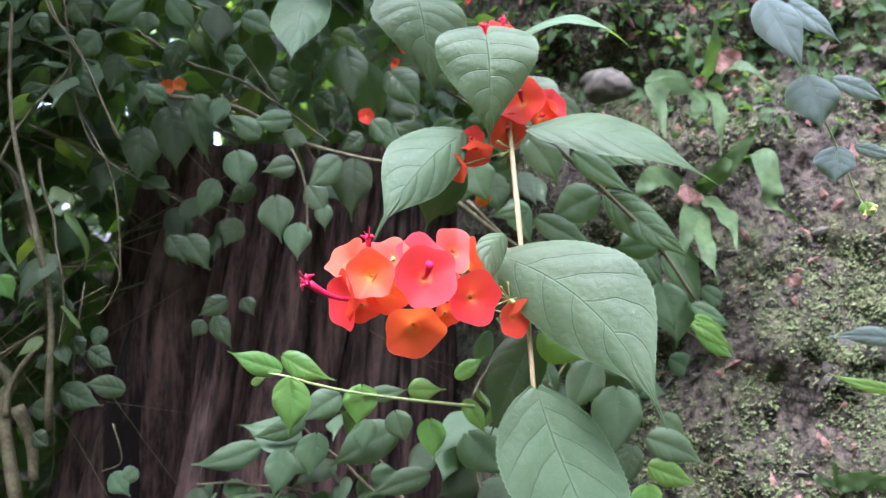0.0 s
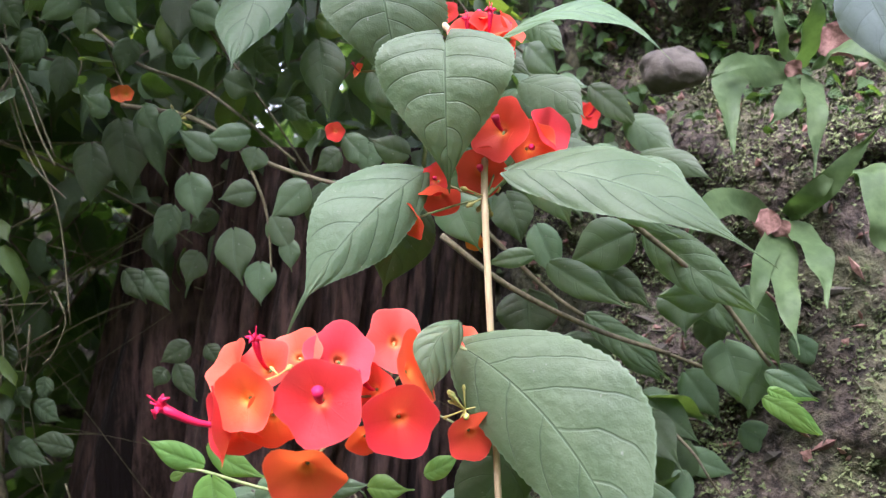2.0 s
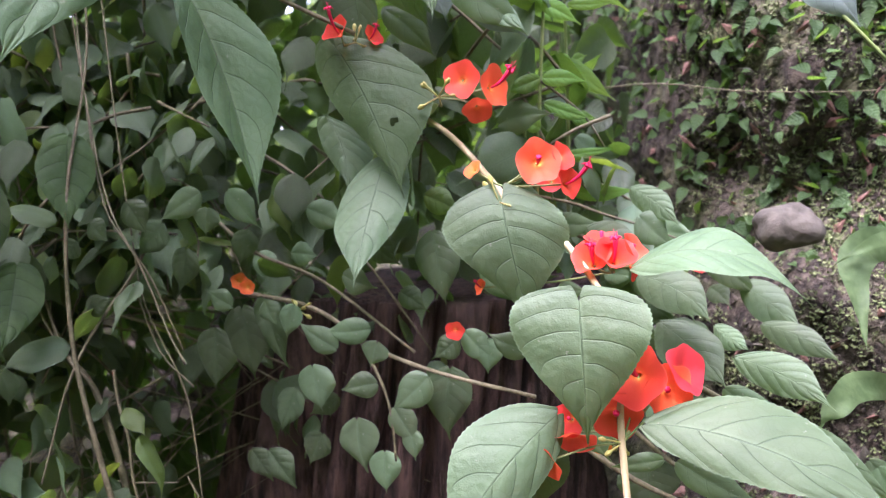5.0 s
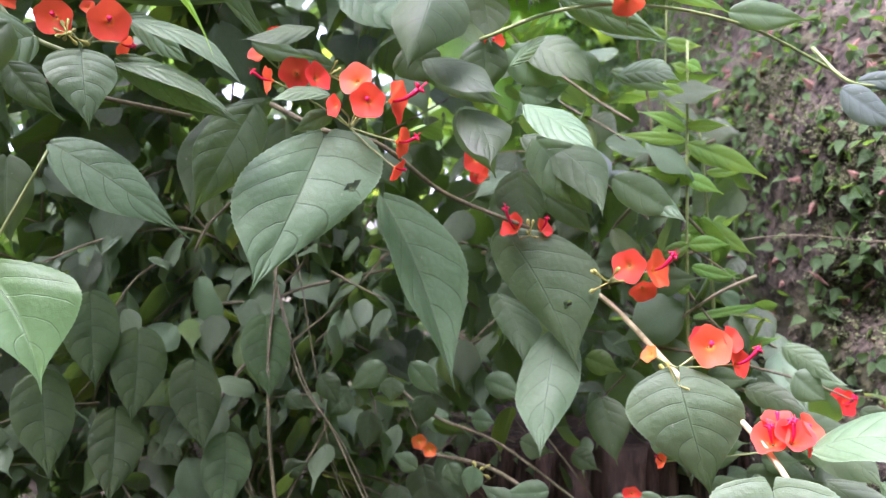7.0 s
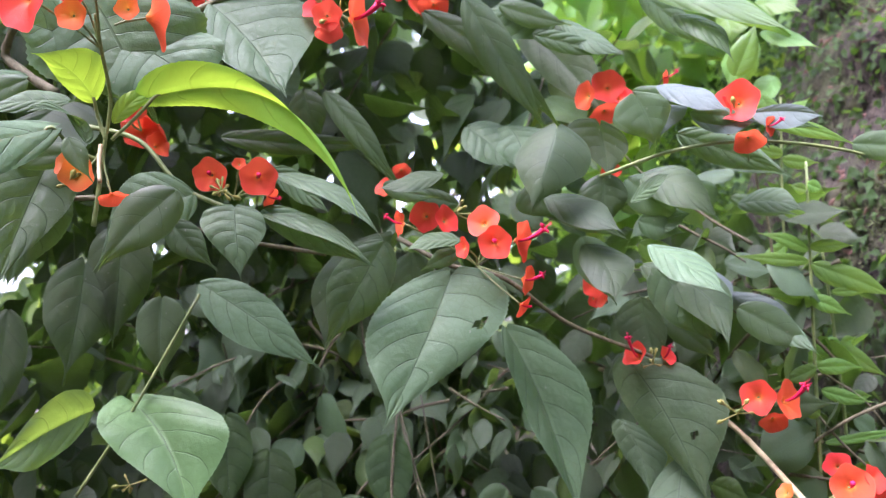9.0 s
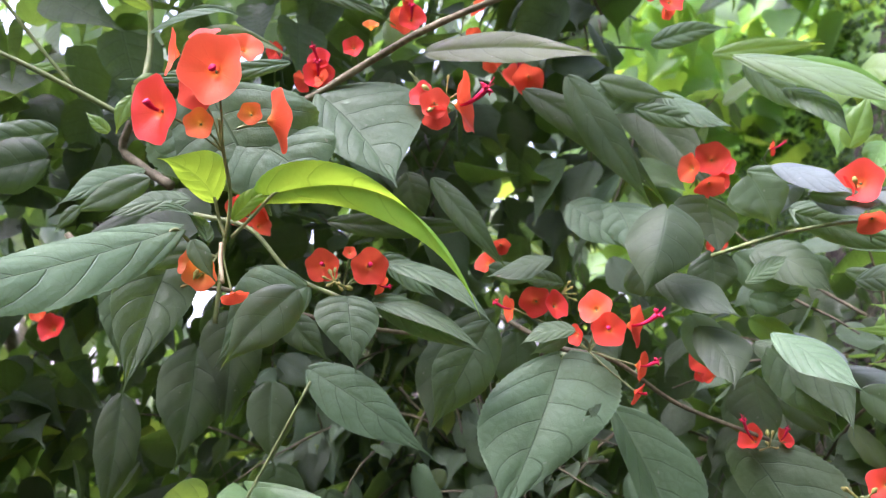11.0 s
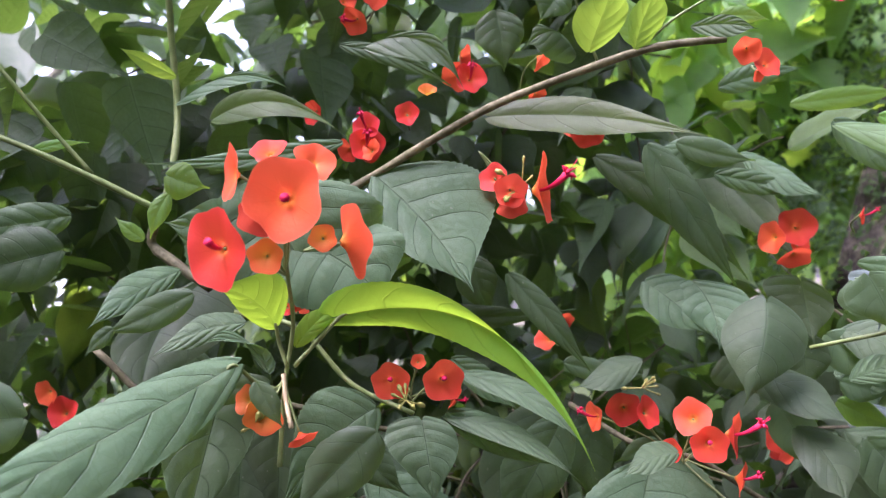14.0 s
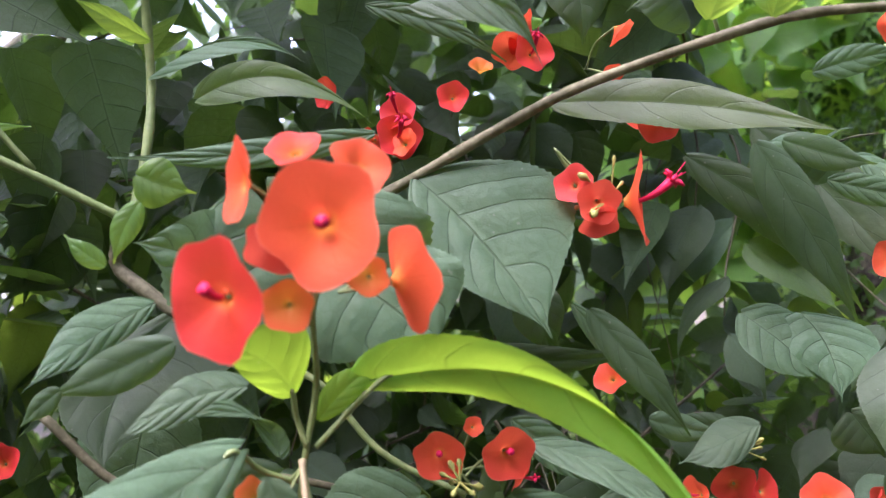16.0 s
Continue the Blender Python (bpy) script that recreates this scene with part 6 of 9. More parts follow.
leaf(ur, (-0.0657, 0.3939, 1.3177), (-0.0542, 0.3999, 1.2991), (0.382, -0.922, -0.059), 0.0203, mat=M_LEAF, fold=0.25, skew=-0.3)
leaf(ur, (-0.0638, 0.3997, 1.3251), (-0.0305, 0.4143, 1.3127), (0.382, -0.922, -0.059), 0.0074, mat=M_LEAF, fold=0.25)
leaf(ur, (-0.0409, 0.4014, 1.3105), (-0.0145, 0.4128, 1.3040), (0.382, -0.922, -0.059), 0.0079, mat=M_LEAF, fold=0.25)
leaf(ur, (-0.0129, 0.4272, 1.3083), (0.0085, 0.4366, 1.3009), (0.382, -0.922, -0.059), 0.0054, mat=M_LEAF, fold=0.25, skew=0.09)
leaf(ur, (-0.0123, 0.4330, 1.3069), (0.0229, 0.4485, 1.2923), (0.382, -0.922, -0.059), 0.0069, mat=M_FRESH, fold=0.25)
leaf(ur, (-0.0255, 0.4581, 1.3379), (-0.0122, 0.4619, 1.3643), (0.382, -0.922, -0.059), 0.0134, mat=M_FRESH, fold=0.25, skew=0.13)
leaf(ur, (-0.0153, 0.4631, 1.3257), (-0.0123, 0.4651, 1.3142), (0.382, -0.922, -0.059), 0.0089, mat=M_FRESH, fold=0.25, skew=-0.19)
leaf(ur, (-0.0719, 0.4447, 1.2468), (-0.0484, 0.4571, 1.2052), (0.382, -0.922, -0.059), 0.0265, mat=M_LEAF, fold=0.25, skew=-0.11)
leaf(ur, (-0.0369, 0.4466, 1.2247), (-0.0060, 0.4609, 1.2007), (0.382, -0.922, -0.059), 0.0170, mat=M_LEAF, fold=0.25, skew=-0.07)
leaf(ur, (-0.0818, 0.4484, 1.2941), (-0.0569, 0.4603, 1.2700), (0.382, -0.922, -0.059), 0.0191, mat=M_LEAF, fold=0.25, skew=-0.17)
leaf(ur, (-0.0507, 0.4616, 1.2893), (-0.0449, 0.4652, 1.2716), (0.382, -0.922, -0.059), 0.0140, mat=M_LEAF, fold=0.25, skew=-0.22)
leaf(ur, (-0.0372, 0.4786, 1.2807), (-0.0075, 0.4917, 1.2688), (0.382, -0.922, -0.059), 0.0088, mat=M_LEAF, fold=0.25)
leaf(ur, (-0.0790, 0.4510, 1.2724), (-0.0588, 0.4598, 1.2645), (0.382, -0.922, -0.059), 0.0131, mat=M_LEAF, fold=0.25)
leaf(ur, (-0.1166, 0.4238, 1.2836), (-0.0829, 0.4391, 1.2633), (0.382, -0.922, -0.059), 0.0120, mat=M_LEAF, fold=0.25, skew=-0.26)
leaf(ur, (-0.1060, 0.4402, 1.2667), (-0.0943, 0.4473, 1.2312), (0.382, -0.922, -0.059), 0.0203, mat=M_LEAF, fold=0.25, skew=-0.15)
leaf(ur, (-0.0948, 0.4583, 1.2255), (-0.0818, 0.4655, 1.1978), (0.382, -0.922, -0.059), 0.0206, mat=M_SHADE, fold=0.25, skew=-0.3)
leaf(ur, (-0.0825, 0.4610, 1.2622), (-0.0575, 0.4725, 1.2449), (0.382, -0.922, -0.059), 0.0124, mat=M_FRESH, fold=0.25, skew=-0.07)
leaf(ur, (-0.0758, 0.4774, 1.2204), (-0.0549, 0.4875, 1.1973), (0.382, -0.922, -0.059), 0.0141, mat=M_LEAF, fold=0.25, skew=-0.25)
flower(ur, (-0.0219, 0.4091, 1.3129), (-0.039, -0.994, 0.106), 0.0093, tube=0, back=(-0.0243, 0.4248, 1.3070))
flower(ur, (-0.0199, 0.4110, 1.2965), (0.106, -0.588, -0.802), 0.0068, tube=0, back=(-0.0223, 0.4267, 1.2899))
flower(ur, (-0.0116, 0.4174, 1.3020), (0.885, -0.416, -0.211), 0.0044, tube=1.3, back=(-0.0136, 0.4332, 1.2955))
flower(ur, (-0.0277, 0.4101, 1.3111), (-0.693, -0.717, -0.079), 0.0059, tube=0, back=(-0.0304, 0.4256, 1.3050))
flower(ur, (-0.0879, 0.4535, 1.3447), (0.268, -0.962, 0.047), 0.0087, tube=0, back=(-0.0928, 0.4682, 1.3373))
flower(ur, (-0.0978, 0.4496, 1.3413), (-0.533, -0.844, 0.060), 0.0076, tube=0, back=(-0.1029, 0.4642, 1.3339))
flower(ur, (-0.0907, 0.4531, 1.3318), (0.192, -0.521, -0.832), 0.0076, tube=0, back=(-0.0957, 0.4679, 1.3240))
flower(ur, (-0.0607, 0.4646, 1.3462), (0.970, -0.138, -0.203), 0.0041, tube=1.6, back=(-0.0646, 0.4798, 1.3389))
flower(ur, (-0.1118, 0.4717, 1.2441), (0.273, -0.960, -0.066), 0.0067, tube=0, back=(-0.1174, 0.4865, 1.2326))
flower(ur, (-0.0939, 0.4645, 1.3032), (0.234, -0.951, -0.201), 0.0054, tube=0.5, back=(-0.0989, 0.4793, 1.2941))
flower(ur, (-0.0744, 0.4877, 1.2371), (0.186, -0.981, -0.049), 0.0061, tube=0, back=(-0.0787, 0.5029, 1.2253))
flower(ur, (-0.0857, 0.4417, 1.2051), (-0.335, -0.748, 0.573), 0.0066, tube=1.6, cup=0.8, back=(-0.0906, 0.4567, 1.1933))
flower(ur, (-0.0753, 0.4515, 1.2037), (0.810, -0.388, 0.441), 0.0050, tube=1.2, cup=0.8, back=(-0.0798, 0.4667, 1.1917))
flower(ur, (-0.0067, 0.5222, 1.1364), (0.068, -0.870, 0.489), 0.0073, tube=0, back=(-0.0087, 0.5386, 1.1212))
blade(ur, (-0.0536, 0.4084, 1.3187), (-0.0556, 0.4047, 1.3106), (-0.0608, 0.4013, 1.2974), (-0.0436, 0.4109, 1.3145), (-0.0680, 0.4052, 1.3203), w=0.25, mat=M_SKYSHEEN)
blade(ur, (-0.0531, 0.4464, 1.3115), (-0.0279, 0.4419, 1.2976), (-0.0042, 0.4361, 1.2789), (-0.0288, 0.4501, 1.3080), (-0.0340, 0.4323, 1.2901), w=0.42)
blade(ur, (-0.0792, 0.4495, 1.2501), (-0.0519, 0.4450, 1.2330), (-0.0426, 0.4355, 1.2049), (-0.0447, 0.4559, 1.2399), (-0.0605, 0.4436, 1.2258), w=0.42)
blade(ur, (-0.0376, 0.4670, 1.2222), (-0.0200, 0.4583, 1.2135), (-0.0051, 0.4484, 1.1997), (-0.0187, 0.4686, 1.2184), (-0.0249, 0.4577, 1.2077), w=0.42)
blade(ur, (-0.0168, 0.4201, 1.3095), (-0.0021, 0.4212, 1.3074), (0.0103, 0.4224, 1.3026), (-0.0016, 0.4206, 1.3105), (-0.0051, 0.4176, 1.2995), w=0.42, mat=M_SKYSHEEN)
blade(ur, (-0.0417, 0.4116, 1.3130), (-0.0275, 0.4092, 1.3080), (-0.0144, 0.4113, 1.3032), (-0.0266, 0.4138, 1.3110), (-0.0293, 0.4056, 1.2997), w=0.42, mat=M_SKYSHEEN)
blade(ur, (-0.0534, 0.4022, 1.3256), (-0.0382, 0.3980, 1.3175), (-0.0239, 0.3958, 1.3061), (-0.0363, 0.4054, 1.3219), (-0.0408, 0.3948, 1.3117), mat=M_SKYSHEEN)
blade(ur, (-0.1051, 0.4432, 1.3814), (-0.0908, 0.4426, 1.3684), (-0.0724, 0.4441, 1.3558), (-0.0909, 0.4491, 1.3747), (-0.0947, 0.4393, 1.3624))
blade(ur, (-0.1075, 0.4419, 1.3832), (-0.1237, 0.4269, 1.3862), (-0.1425, 0.4134, 1.3861), (-0.1241, 0.4276, 1.3719), (-0.1237, 0.4333, 1.3928))
blade(ur, (-0.1507, 0.4111, 1.3281), (-0.1378, 0.4103, 1.3159), (-0.1247, 0.4118, 1.3002), (-0.1318, 0.4192, 1.3248), (-0.1463, 0.4037, 1.3107))
blade(ur, (-0.0751, 0.4509, 1.2954), (-0.0564, 0.4473, 1.2861), (-0.0398, 0.4455, 1.2659), (-0.0525, 0.4548, 1.2948), (-0.0634, 0.4430, 1.2784))
blade(ur, (-0.0320, 0.4596, 1.2749), (-0.0165, 0.4528, 1.2733), (-0.0024, 0.4480, 1.2649), (-0.0148, 0.4602, 1.2805), (-0.0195, 0.4491, 1.2675), mat=M_LEAF)
blade(ur, (-0.0818, 0.4625, 1.2740), (-0.0680, 0.4571, 1.2731), (-0.0529, 0.4533, 1.2734), (-0.0699, 0.4642, 1.2798), (-0.0670, 0.4538, 1.2656), mat=M_LEAF)
blade(ur, (-0.0248, 0.5133, 1.3691), (-0.0288, 0.5080, 1.3573), (-0.0345, 0.5050, 1.3423), (-0.0157, 0.5040, 1.3595), (-0.0361, 0.5142, 1.3629), mat=M_FRESH)
blade(ur, (-0.0308, 0.5078, 1.3860), (-0.0290, 0.5024, 1.3768), (-0.0290, 0.4994, 1.3657), (-0.0190, 0.4992, 1.3757), (-0.0364, 0.5085, 1.3822), mat=M_FRESH)
blade(ur, (-0.0162, 0.5085, 1.3864), (-0.0048, 0.5015, 1.3833), (0.0081, 0.4985, 1.3732), (-0.0039, 0.5069, 1.3927), (-0.0083, 0.4993, 1.3767), mat=M_FRESH)
blade(ur, (-0.0141, 0.5129, 1.3726), (-0.0020, 0.5070, 1.3653), (0.0134, 0.5036, 1.3549), (-0.0002, 0.5137, 1.3711), (-0.0053, 0.5041, 1.3607), mat=M_FRESH)
blade(ur, (-0.0107, 0.5194, 1.3484), (-0.0156, 0.5128, 1.3410), (-0.0198, 0.5087, 1.3303), (-0.0096, 0.5097, 1.3374), (-0.0219, 0.5193, 1.3471), mat=M_FRESH)
blade(ur, (-0.0638, 0.4192, 1.3830), (-0.0281, 0.4221, 1.3647), (0.0047, 0.4245, 1.3413), (-0.0257, 0.4286, 1.3710), (-0.0312, 0.4198, 1.3579), mat=M_FRESHLEAF)
blade(ur, (-0.0463, 0.4284, 1.3651), (-0.0324, 0.4251, 1.3541), (-0.0228, 0.4251, 1.3350), (-0.0285, 0.4328, 1.3577), (-0.0375, 0.4217, 1.3498))
blade(ur, (-0.0736, 0.4125, 1.2779), (-0.0634, 0.4059, 1.2823), (-0.0518, 0.4013, 1.2867), (-0.0652, 0.4140, 1.2871), (-0.0606, 0.4020, 1.2784), mat=M_LEAF)
blade(ur, (-0.0611, 0.3815, 1.2546), (-0.0475, 0.3735, 1.2452), (-0.0297, 0.3655, 1.2292), (-0.0407, 0.3823, 1.2466), (-0.0520, 0.3681, 1.2398))
blade(ur, (-0.1114, 0.4056, 1.2852), (-0.0927, 0.4010, 1.2760), (-0.0746, 0.3968, 1.2620), (-0.0898, 0.4100, 1.2814), (-0.0972, 0.3955, 1.2688), mat=M_SHADE)
blade(ur, (-0.0963, 0.4072, 1.2604), (-0.0847, 0.3996, 1.2481), (-0.0813, 0.3914, 1.2320), (-0.0757, 0.4097, 1.2511), (-0.0920, 0.3935, 1.2433), mat=M_SHADE)
blade(ur, (-0.0784, 0.5022, 1.2550), (-0.0617, 0.5020, 1.2377), (-0.0532, 0.5033, 1.2171), (-0.0475, 0.5070, 1.2397), (-0.0756, 0.5031, 1.2339), mat=M_SKYSHEEN)
blade(ur, (-0.0504, 0.5140, 1.2322), (-0.0314, 0.5110, 1.2225), (-0.0135, 0.5119, 1.2058), (-0.0272, 0.5130, 1.2273), (-0.0370, 0.5152, 1.2151), mat=M_SKYSHEEN)

dk = thing('leafy_branch', 'large hanging leaves inside the shrub, many with shade in their colour', 'branch', (-0.2854, 0.2777, 1.2942), 'shrub branches')
stem('stem', [Vector((-0.3218, 0.2521, 1.3282)) - dk.location, Vector((-0.3019, 0.2675, 1.3010)) - dk.location, Vector((-0.2750, 0.2944, 1.2989)) - dk.location, Vector((-0.2419, 0.3275, 1.2802)) - dk.location, Vector((-0.2131, 0.3684, 1.2696)) - dk.location], 0.0014, 0.0010, M_TWIG, dk, '', 0.0)
leaf(dk, (-0.3355, 0.3055, 1.3222), (-0.3583, 0.3014, 1.2661), (0.484, -0.864, -0.135), 0.0419, mat=M_LEAF, fold=0.25, skew=0.19)
leaf(dk, (-0.2107, 0.2684, 1.2890), (-0.2407, 0.2558, 1.2617), (0.484, -0.864, -0.135), 0.0201, mat=M_LEAF, fold=0.25, skew=0.1)
leaf(dk, (-0.3462, 0.2958, 1.2567), (-0.3649, 0.2946, 1.1977), (0.484, -0.864, -0.135), 0.0218, mat=M_SHADE, fold=0.25, skew=0.08)
leaf(dk, (-0.3039, 0.3052, 1.2741), (-0.3231, 0.3032, 1.2180), (0.484, -0.864, -0.135), 0.0346, mat=M_SHADE, fold=0.25, skew=0.17)
leaf(dk, (-0.2875, 0.3122, 1.2885), (-0.3007, 0.3134, 1.2331), (0.484, -0.864, -0.135), 0.0296, mat=M_SHADE, fold=0.25)
leaf(dk, (-0.2725, 0.3201, 1.2545), (-0.2785, 0.3229, 1.2150), (0.484, -0.864, -0.135), 0.0227, mat=M_LEAF, fold=0.25)
leaf(dk, (-0.1884, 0.3818, 1.2724), (-0.2214, 0.3710, 1.2233), (0.484, -0.864, -0.135), 0.0283, mat=M_LEAF, fold=0.25, skew=0.1)
leaf(dk, (-0.1818, 0.3980, 1.2664), (-0.1849, 0.4020, 1.2297), (0.484, -0.864, -0.135), 0.0229, mat=M_SHADE, fold=0.25)
leaf(dk, (-0.2315, 0.2867, 1.2819), (-0.2183, 0.2975, 1.2603), (0.484, -0.864, -0.135), 0.0135, mat=M_SHADE, fold=0.25, skew=-0.21)
leaf(dk, (-0.2111, 0.3205, 1.2871), (-0.1730, 0.3464, 1.2578), (0.484, -0.864, -0.135), 0.0134, mat=M_LEAF, fold=0.25, skew=-0.14)
leaf(dk, (-0.2978, 0.2414, 1.3342), (-0.3084, 0.2368, 1.3259), (0.484, -0.864, -0.135), 0.0053, mat=M_LEAF, fold=0.25, skew=-0.3)
leaf(dk, (-0.2717, 0.2547, 1.3431), (-0.3022, 0.2392, 1.3323), (0.484, -0.864, -0.135), 0.0114, mat=M_LEAF, fold=0.25, skew=0.11)
leaf(dk, (-0.1860, 0.3382, 1.3377), (-0.1635, 0.3577, 1.2941), (0.484, -0.864, -0.135), 0.0112, mat=M_SHADE, fold=0.25, skew=-0.1)
leaf(dk, (-0.1795, 0.3712, 1.2981), (-0.1570, 0.3850, 1.2902), (0.484, -0.864, -0.135), 0.0093, mat=M_LEAF, fold=0.25, skew=0.09)
leaf(dk, (-0.1467, 0.3777, 1.2628), (-0.1631, 0.3697, 1.2555), (0.484, -0.864, -0.135), 0.0082, mat=M_LEAF, fold=0.25, skew=0.09)
leaf(dk, (-0.1544, 0.3984, 1.2880), (-0.1773, 0.3841, 1.2975), (0.484, -0.864, -0.135), 0.0086, mat=M_SHADE, fold=0.25, skew=0.11)
leaf(dk, (-0.0903, 0.4333, 1.2948), (-0.0920, 0.4366, 1.2672), (0.484, -0.864, -0.135), 0.0248, mat=M_SHADE, fold=0.25)
leaf(dk, (-0.1370, 0.3928, 1.3861), (-0.1108, 0.4179, 1.3193), (0.484, -0.864, -0.135), 0.0192, mat=M_SHADE, fold=0.25, skew=0.09)
leaf(dk, (-0.1295, 0.4197, 1.3891), (-0.0982, 0.4391, 1.3769), (0.484, -0.864, -0.135), 0.0120, mat=M_LEAF, fold=0.25)
leaf(dk, (-0.1166, 0.4294, 1.3731), (-0.0753, 0.4546, 1.3597), (0.484, -0.864, -0.135), 0.0105, mat=M_LEAF, fold=0.25)
leaf(dk, (-0.0834, 0.4775, 1.4064), (-0.0287, 0.5081, 1.4066), (0.484, -0.864, -0.135), 0.0105, mat=M_FRESH, fold=0.25, skew=-0.18)
leaf(dk, (-0.0655, 0.4553, 1.3907), (-0.0323, 0.4791, 1.3578), (0.484, -0.864, -0.135), 0.0145, mat=M_LEAF, fold=0.25)
leaf(dk, (-0.0466, 0.4772, 1.3921), (0.0084, 0.5132, 1.3591), (0.484, -0.864, -0.135), 0.0133, mat=M_FRESH, fold=0.25)
leaf(dk, (-0.0297, 0.5690, 1.3837), (-0.0374, 0.5695, 1.3533), (0.484, -0.864, -0.135), 0.0220, mat=M_FRESH, fold=0.25, skew=0.12)
leaf(dk, (-0.0144, 0.5806, 1.3646), (-0.0215, 0.5792, 1.3480), (0.484, -0.864, -0.135), 0.0121, mat=M_FRESH, fold=0.25, skew=0.07)
leaf(dk, (-0.0608, 0.3881, 1.3193), (-0.0558, 0.3944, 1.2969), (0.484, -0.864, -0.135), 0.0242, mat=M_LEAF, fold=0.25, skew=-0.15)
leaf(dk, (-0.1190, 0.4062, 1.2913), (-0.1098, 0.4140, 1.2740), (0.484, -0.864, -0.135), 0.0221, mat=M_SHADE, fold=0.25, skew=-0.23)
leaf(lef, (-0.2789, 0.2885, 1.1627), (-0.2865, 0.2872, 1.1336), (0.382, -0.922, -0.059), 0.0154, mat=M_FRESH, skew=0.07)
leaf(lef, (-0.3134, 0.3039, 1.2064), (-0.3283, 0.2983, 1.1980), (0.382, -0.922, -0.059), 0.0145, mat=M_FRESH, skew=-0.3)
leaf(back, (-0.2857, 0.2623, 1.3889), (-0.2737, 0.2708, 1.3829), (0.5330, -0.8380, -0.1150), 0.0141, mat=M_FRESH, fold=0.25, skew=-0.08)
leaf(back, (-0.3525, 0.2561, 1.4113), (-0.3338, 0.2678, 1.4125), (0.5330, -0.8380, -0.1150), 0.0045, mat=M_FRESH, fold=0.25, skew=0.19)
leaf(back, (-0.3809, 0.2476, 1.4371), (-0.4015, 0.2335, 1.4445), (0.5330, -0.8380, -0.1150), 0.0063, mat=M_FRESH, fold=0.25, skew=0.1)
leaf(back, (-0.3776, 0.2500, 1.4353), (-0.3666, 0.2562, 1.4415), (0.5330, -0.8380, -0.1150), 0.0038, mat=M_FRESH, fold=0.25, skew=-0.26)
leaf(back, (-0.3732, 0.2428, 1.4130), (-0.3910, 0.2307, 1.4186), (0.5330, -0.8380, -0.1150), 0.0049, mat=M_FRESH, fold=0.25, skew=0.08)
leaf(back, (-0.2844, 0.2468, 1.3643), (-0.2915, 0.2411, 1.3733), (0.5330, -0.8380, -0.1150), 0.0054, mat=M_FRESH, fold=0.25)
leaf(back, (-0.2788, 0.2548, 1.3802), (-0.2869, 0.2518, 1.3650), (0.5330, -0.8380, -0.1150), 0.0070, mat=M_FRESH, fold=0.25)
leaf(back, (-0.3507, 0.2630, 1.3700), (-0.3907, 0.2383, 1.3651), (0.5330, -0.8380, -0.1150), 0.0258, mat=M_SHADE, fold=0.25, skew=-0.08)
leaf(back, (-0.3539, 0.2719, 1.3854), (-0.4016, 0.2417, 1.3852), (0.5330, -0.8380, -0.1150), 0.0166, mat=M_LEAF, fold=0.25)
leaf(back, (-0.3447, 0.2362, 1.3058), (-0.3756, 0.2166, 1.3059), (0.5330, -0.8380, -0.1150), 0.0272, mat=M_LEAF, fold=0.25, skew=-0.07)
leaf(back, (-0.2355, 0.3062, 1.3969), (-0.3012, 0.2644, 1.3973), (0.5330, -0.8380, -0.1150), 0.0082, mat=M_LEAF, fold=0.25)
leaf(back, (-0.2455, 0.2595, 1.3088), (-0.2787, 0.2388, 1.3059), (0.5330, -0.8380, -0.1150), 0.0097, mat=M_LEAF, fold=0.25, skew=-0.26)
leaf(back, (-0.2508, 0.2423, 1.3141), (-0.2563, 0.2387, 1.3146), (0.5330, -0.8380, -0.1150), 0.0060, mat=M_LEAF, fold=0.25)
leaf(back, (-0.2377, 0.2445, 1.3109), (-0.2327, 0.2499, 1.2942), (0.5330, -0.8380, -0.1150), 0.0079, mat=M_LEAF, fold=0.25, skew=-0.23)
leaf(back, (-0.2475, 0.3313, 1.4456), (-0.2096, 0.3584, 1.4240), (0.5330, -0.8380, -0.1150), 0.0078, mat=M_LEAF, fold=0.3, skew=-0.14)
leaf(back, (-0.1503, 0.3410, 1.4429), (-0.1590, 0.3368, 1.4322), (0.5330, -0.8380, -0.1150), 0.0147, mat=M_SHADE, fold=0.3, skew=0.22)
leaf(back, (-0.1226, 0.3489, 1.4171), (-0.1264, 0.3438, 1.4370), (0.5330, -0.8380, -0.1150), 0.0137, mat=M_FRESH, fold=0.3, skew=0.06)
leaf(back, (-0.0950, 0.3529, 1.4209), (-0.0790, 0.3634, 1.4184), (0.5330, -0.8380, -0.1150), 0.0071, mat=M_FRESH, fold=0.3)
leaf(back, (-0.1804, 0.3478, 1.4452), (-0.1810, 0.3507, 1.4212), (0.5330, -0.8380, -0.1150), 0.0205, mat=M_SHADE, fold=0.3)
leaf(back, (-0.2023, 0.3748, 1.3387), (-0.1771, 0.3973, 1.2914), (0.5330, -0.8380, -0.1150), 0.0072, mat=M_LEAF, fold=0.3)
leaf(back, (-0.2096, 0.3558, 1.3470), (-0.2060, 0.3619, 1.3193), (0.5330, -0.8380, -0.1150), 0.0174, mat=M_SHADE, fold=0.3, skew=-0.07)
leaf(back, (-0.1607, 0.3947, 1.3860), (-0.1077, 0.4371, 1.3222), (0.5330, -0.8380, -0.1150), 0.0177, mat=M_SHADE, fold=0.3, skew=-0.14)
leaf(back, (-0.2444, 0.3363, 1.3281), (-0.1736, 0.3826, 1.3193), (0.5330, -0.8380, -0.1150), 0.0112, mat=M_SHADE, fold=0.3)
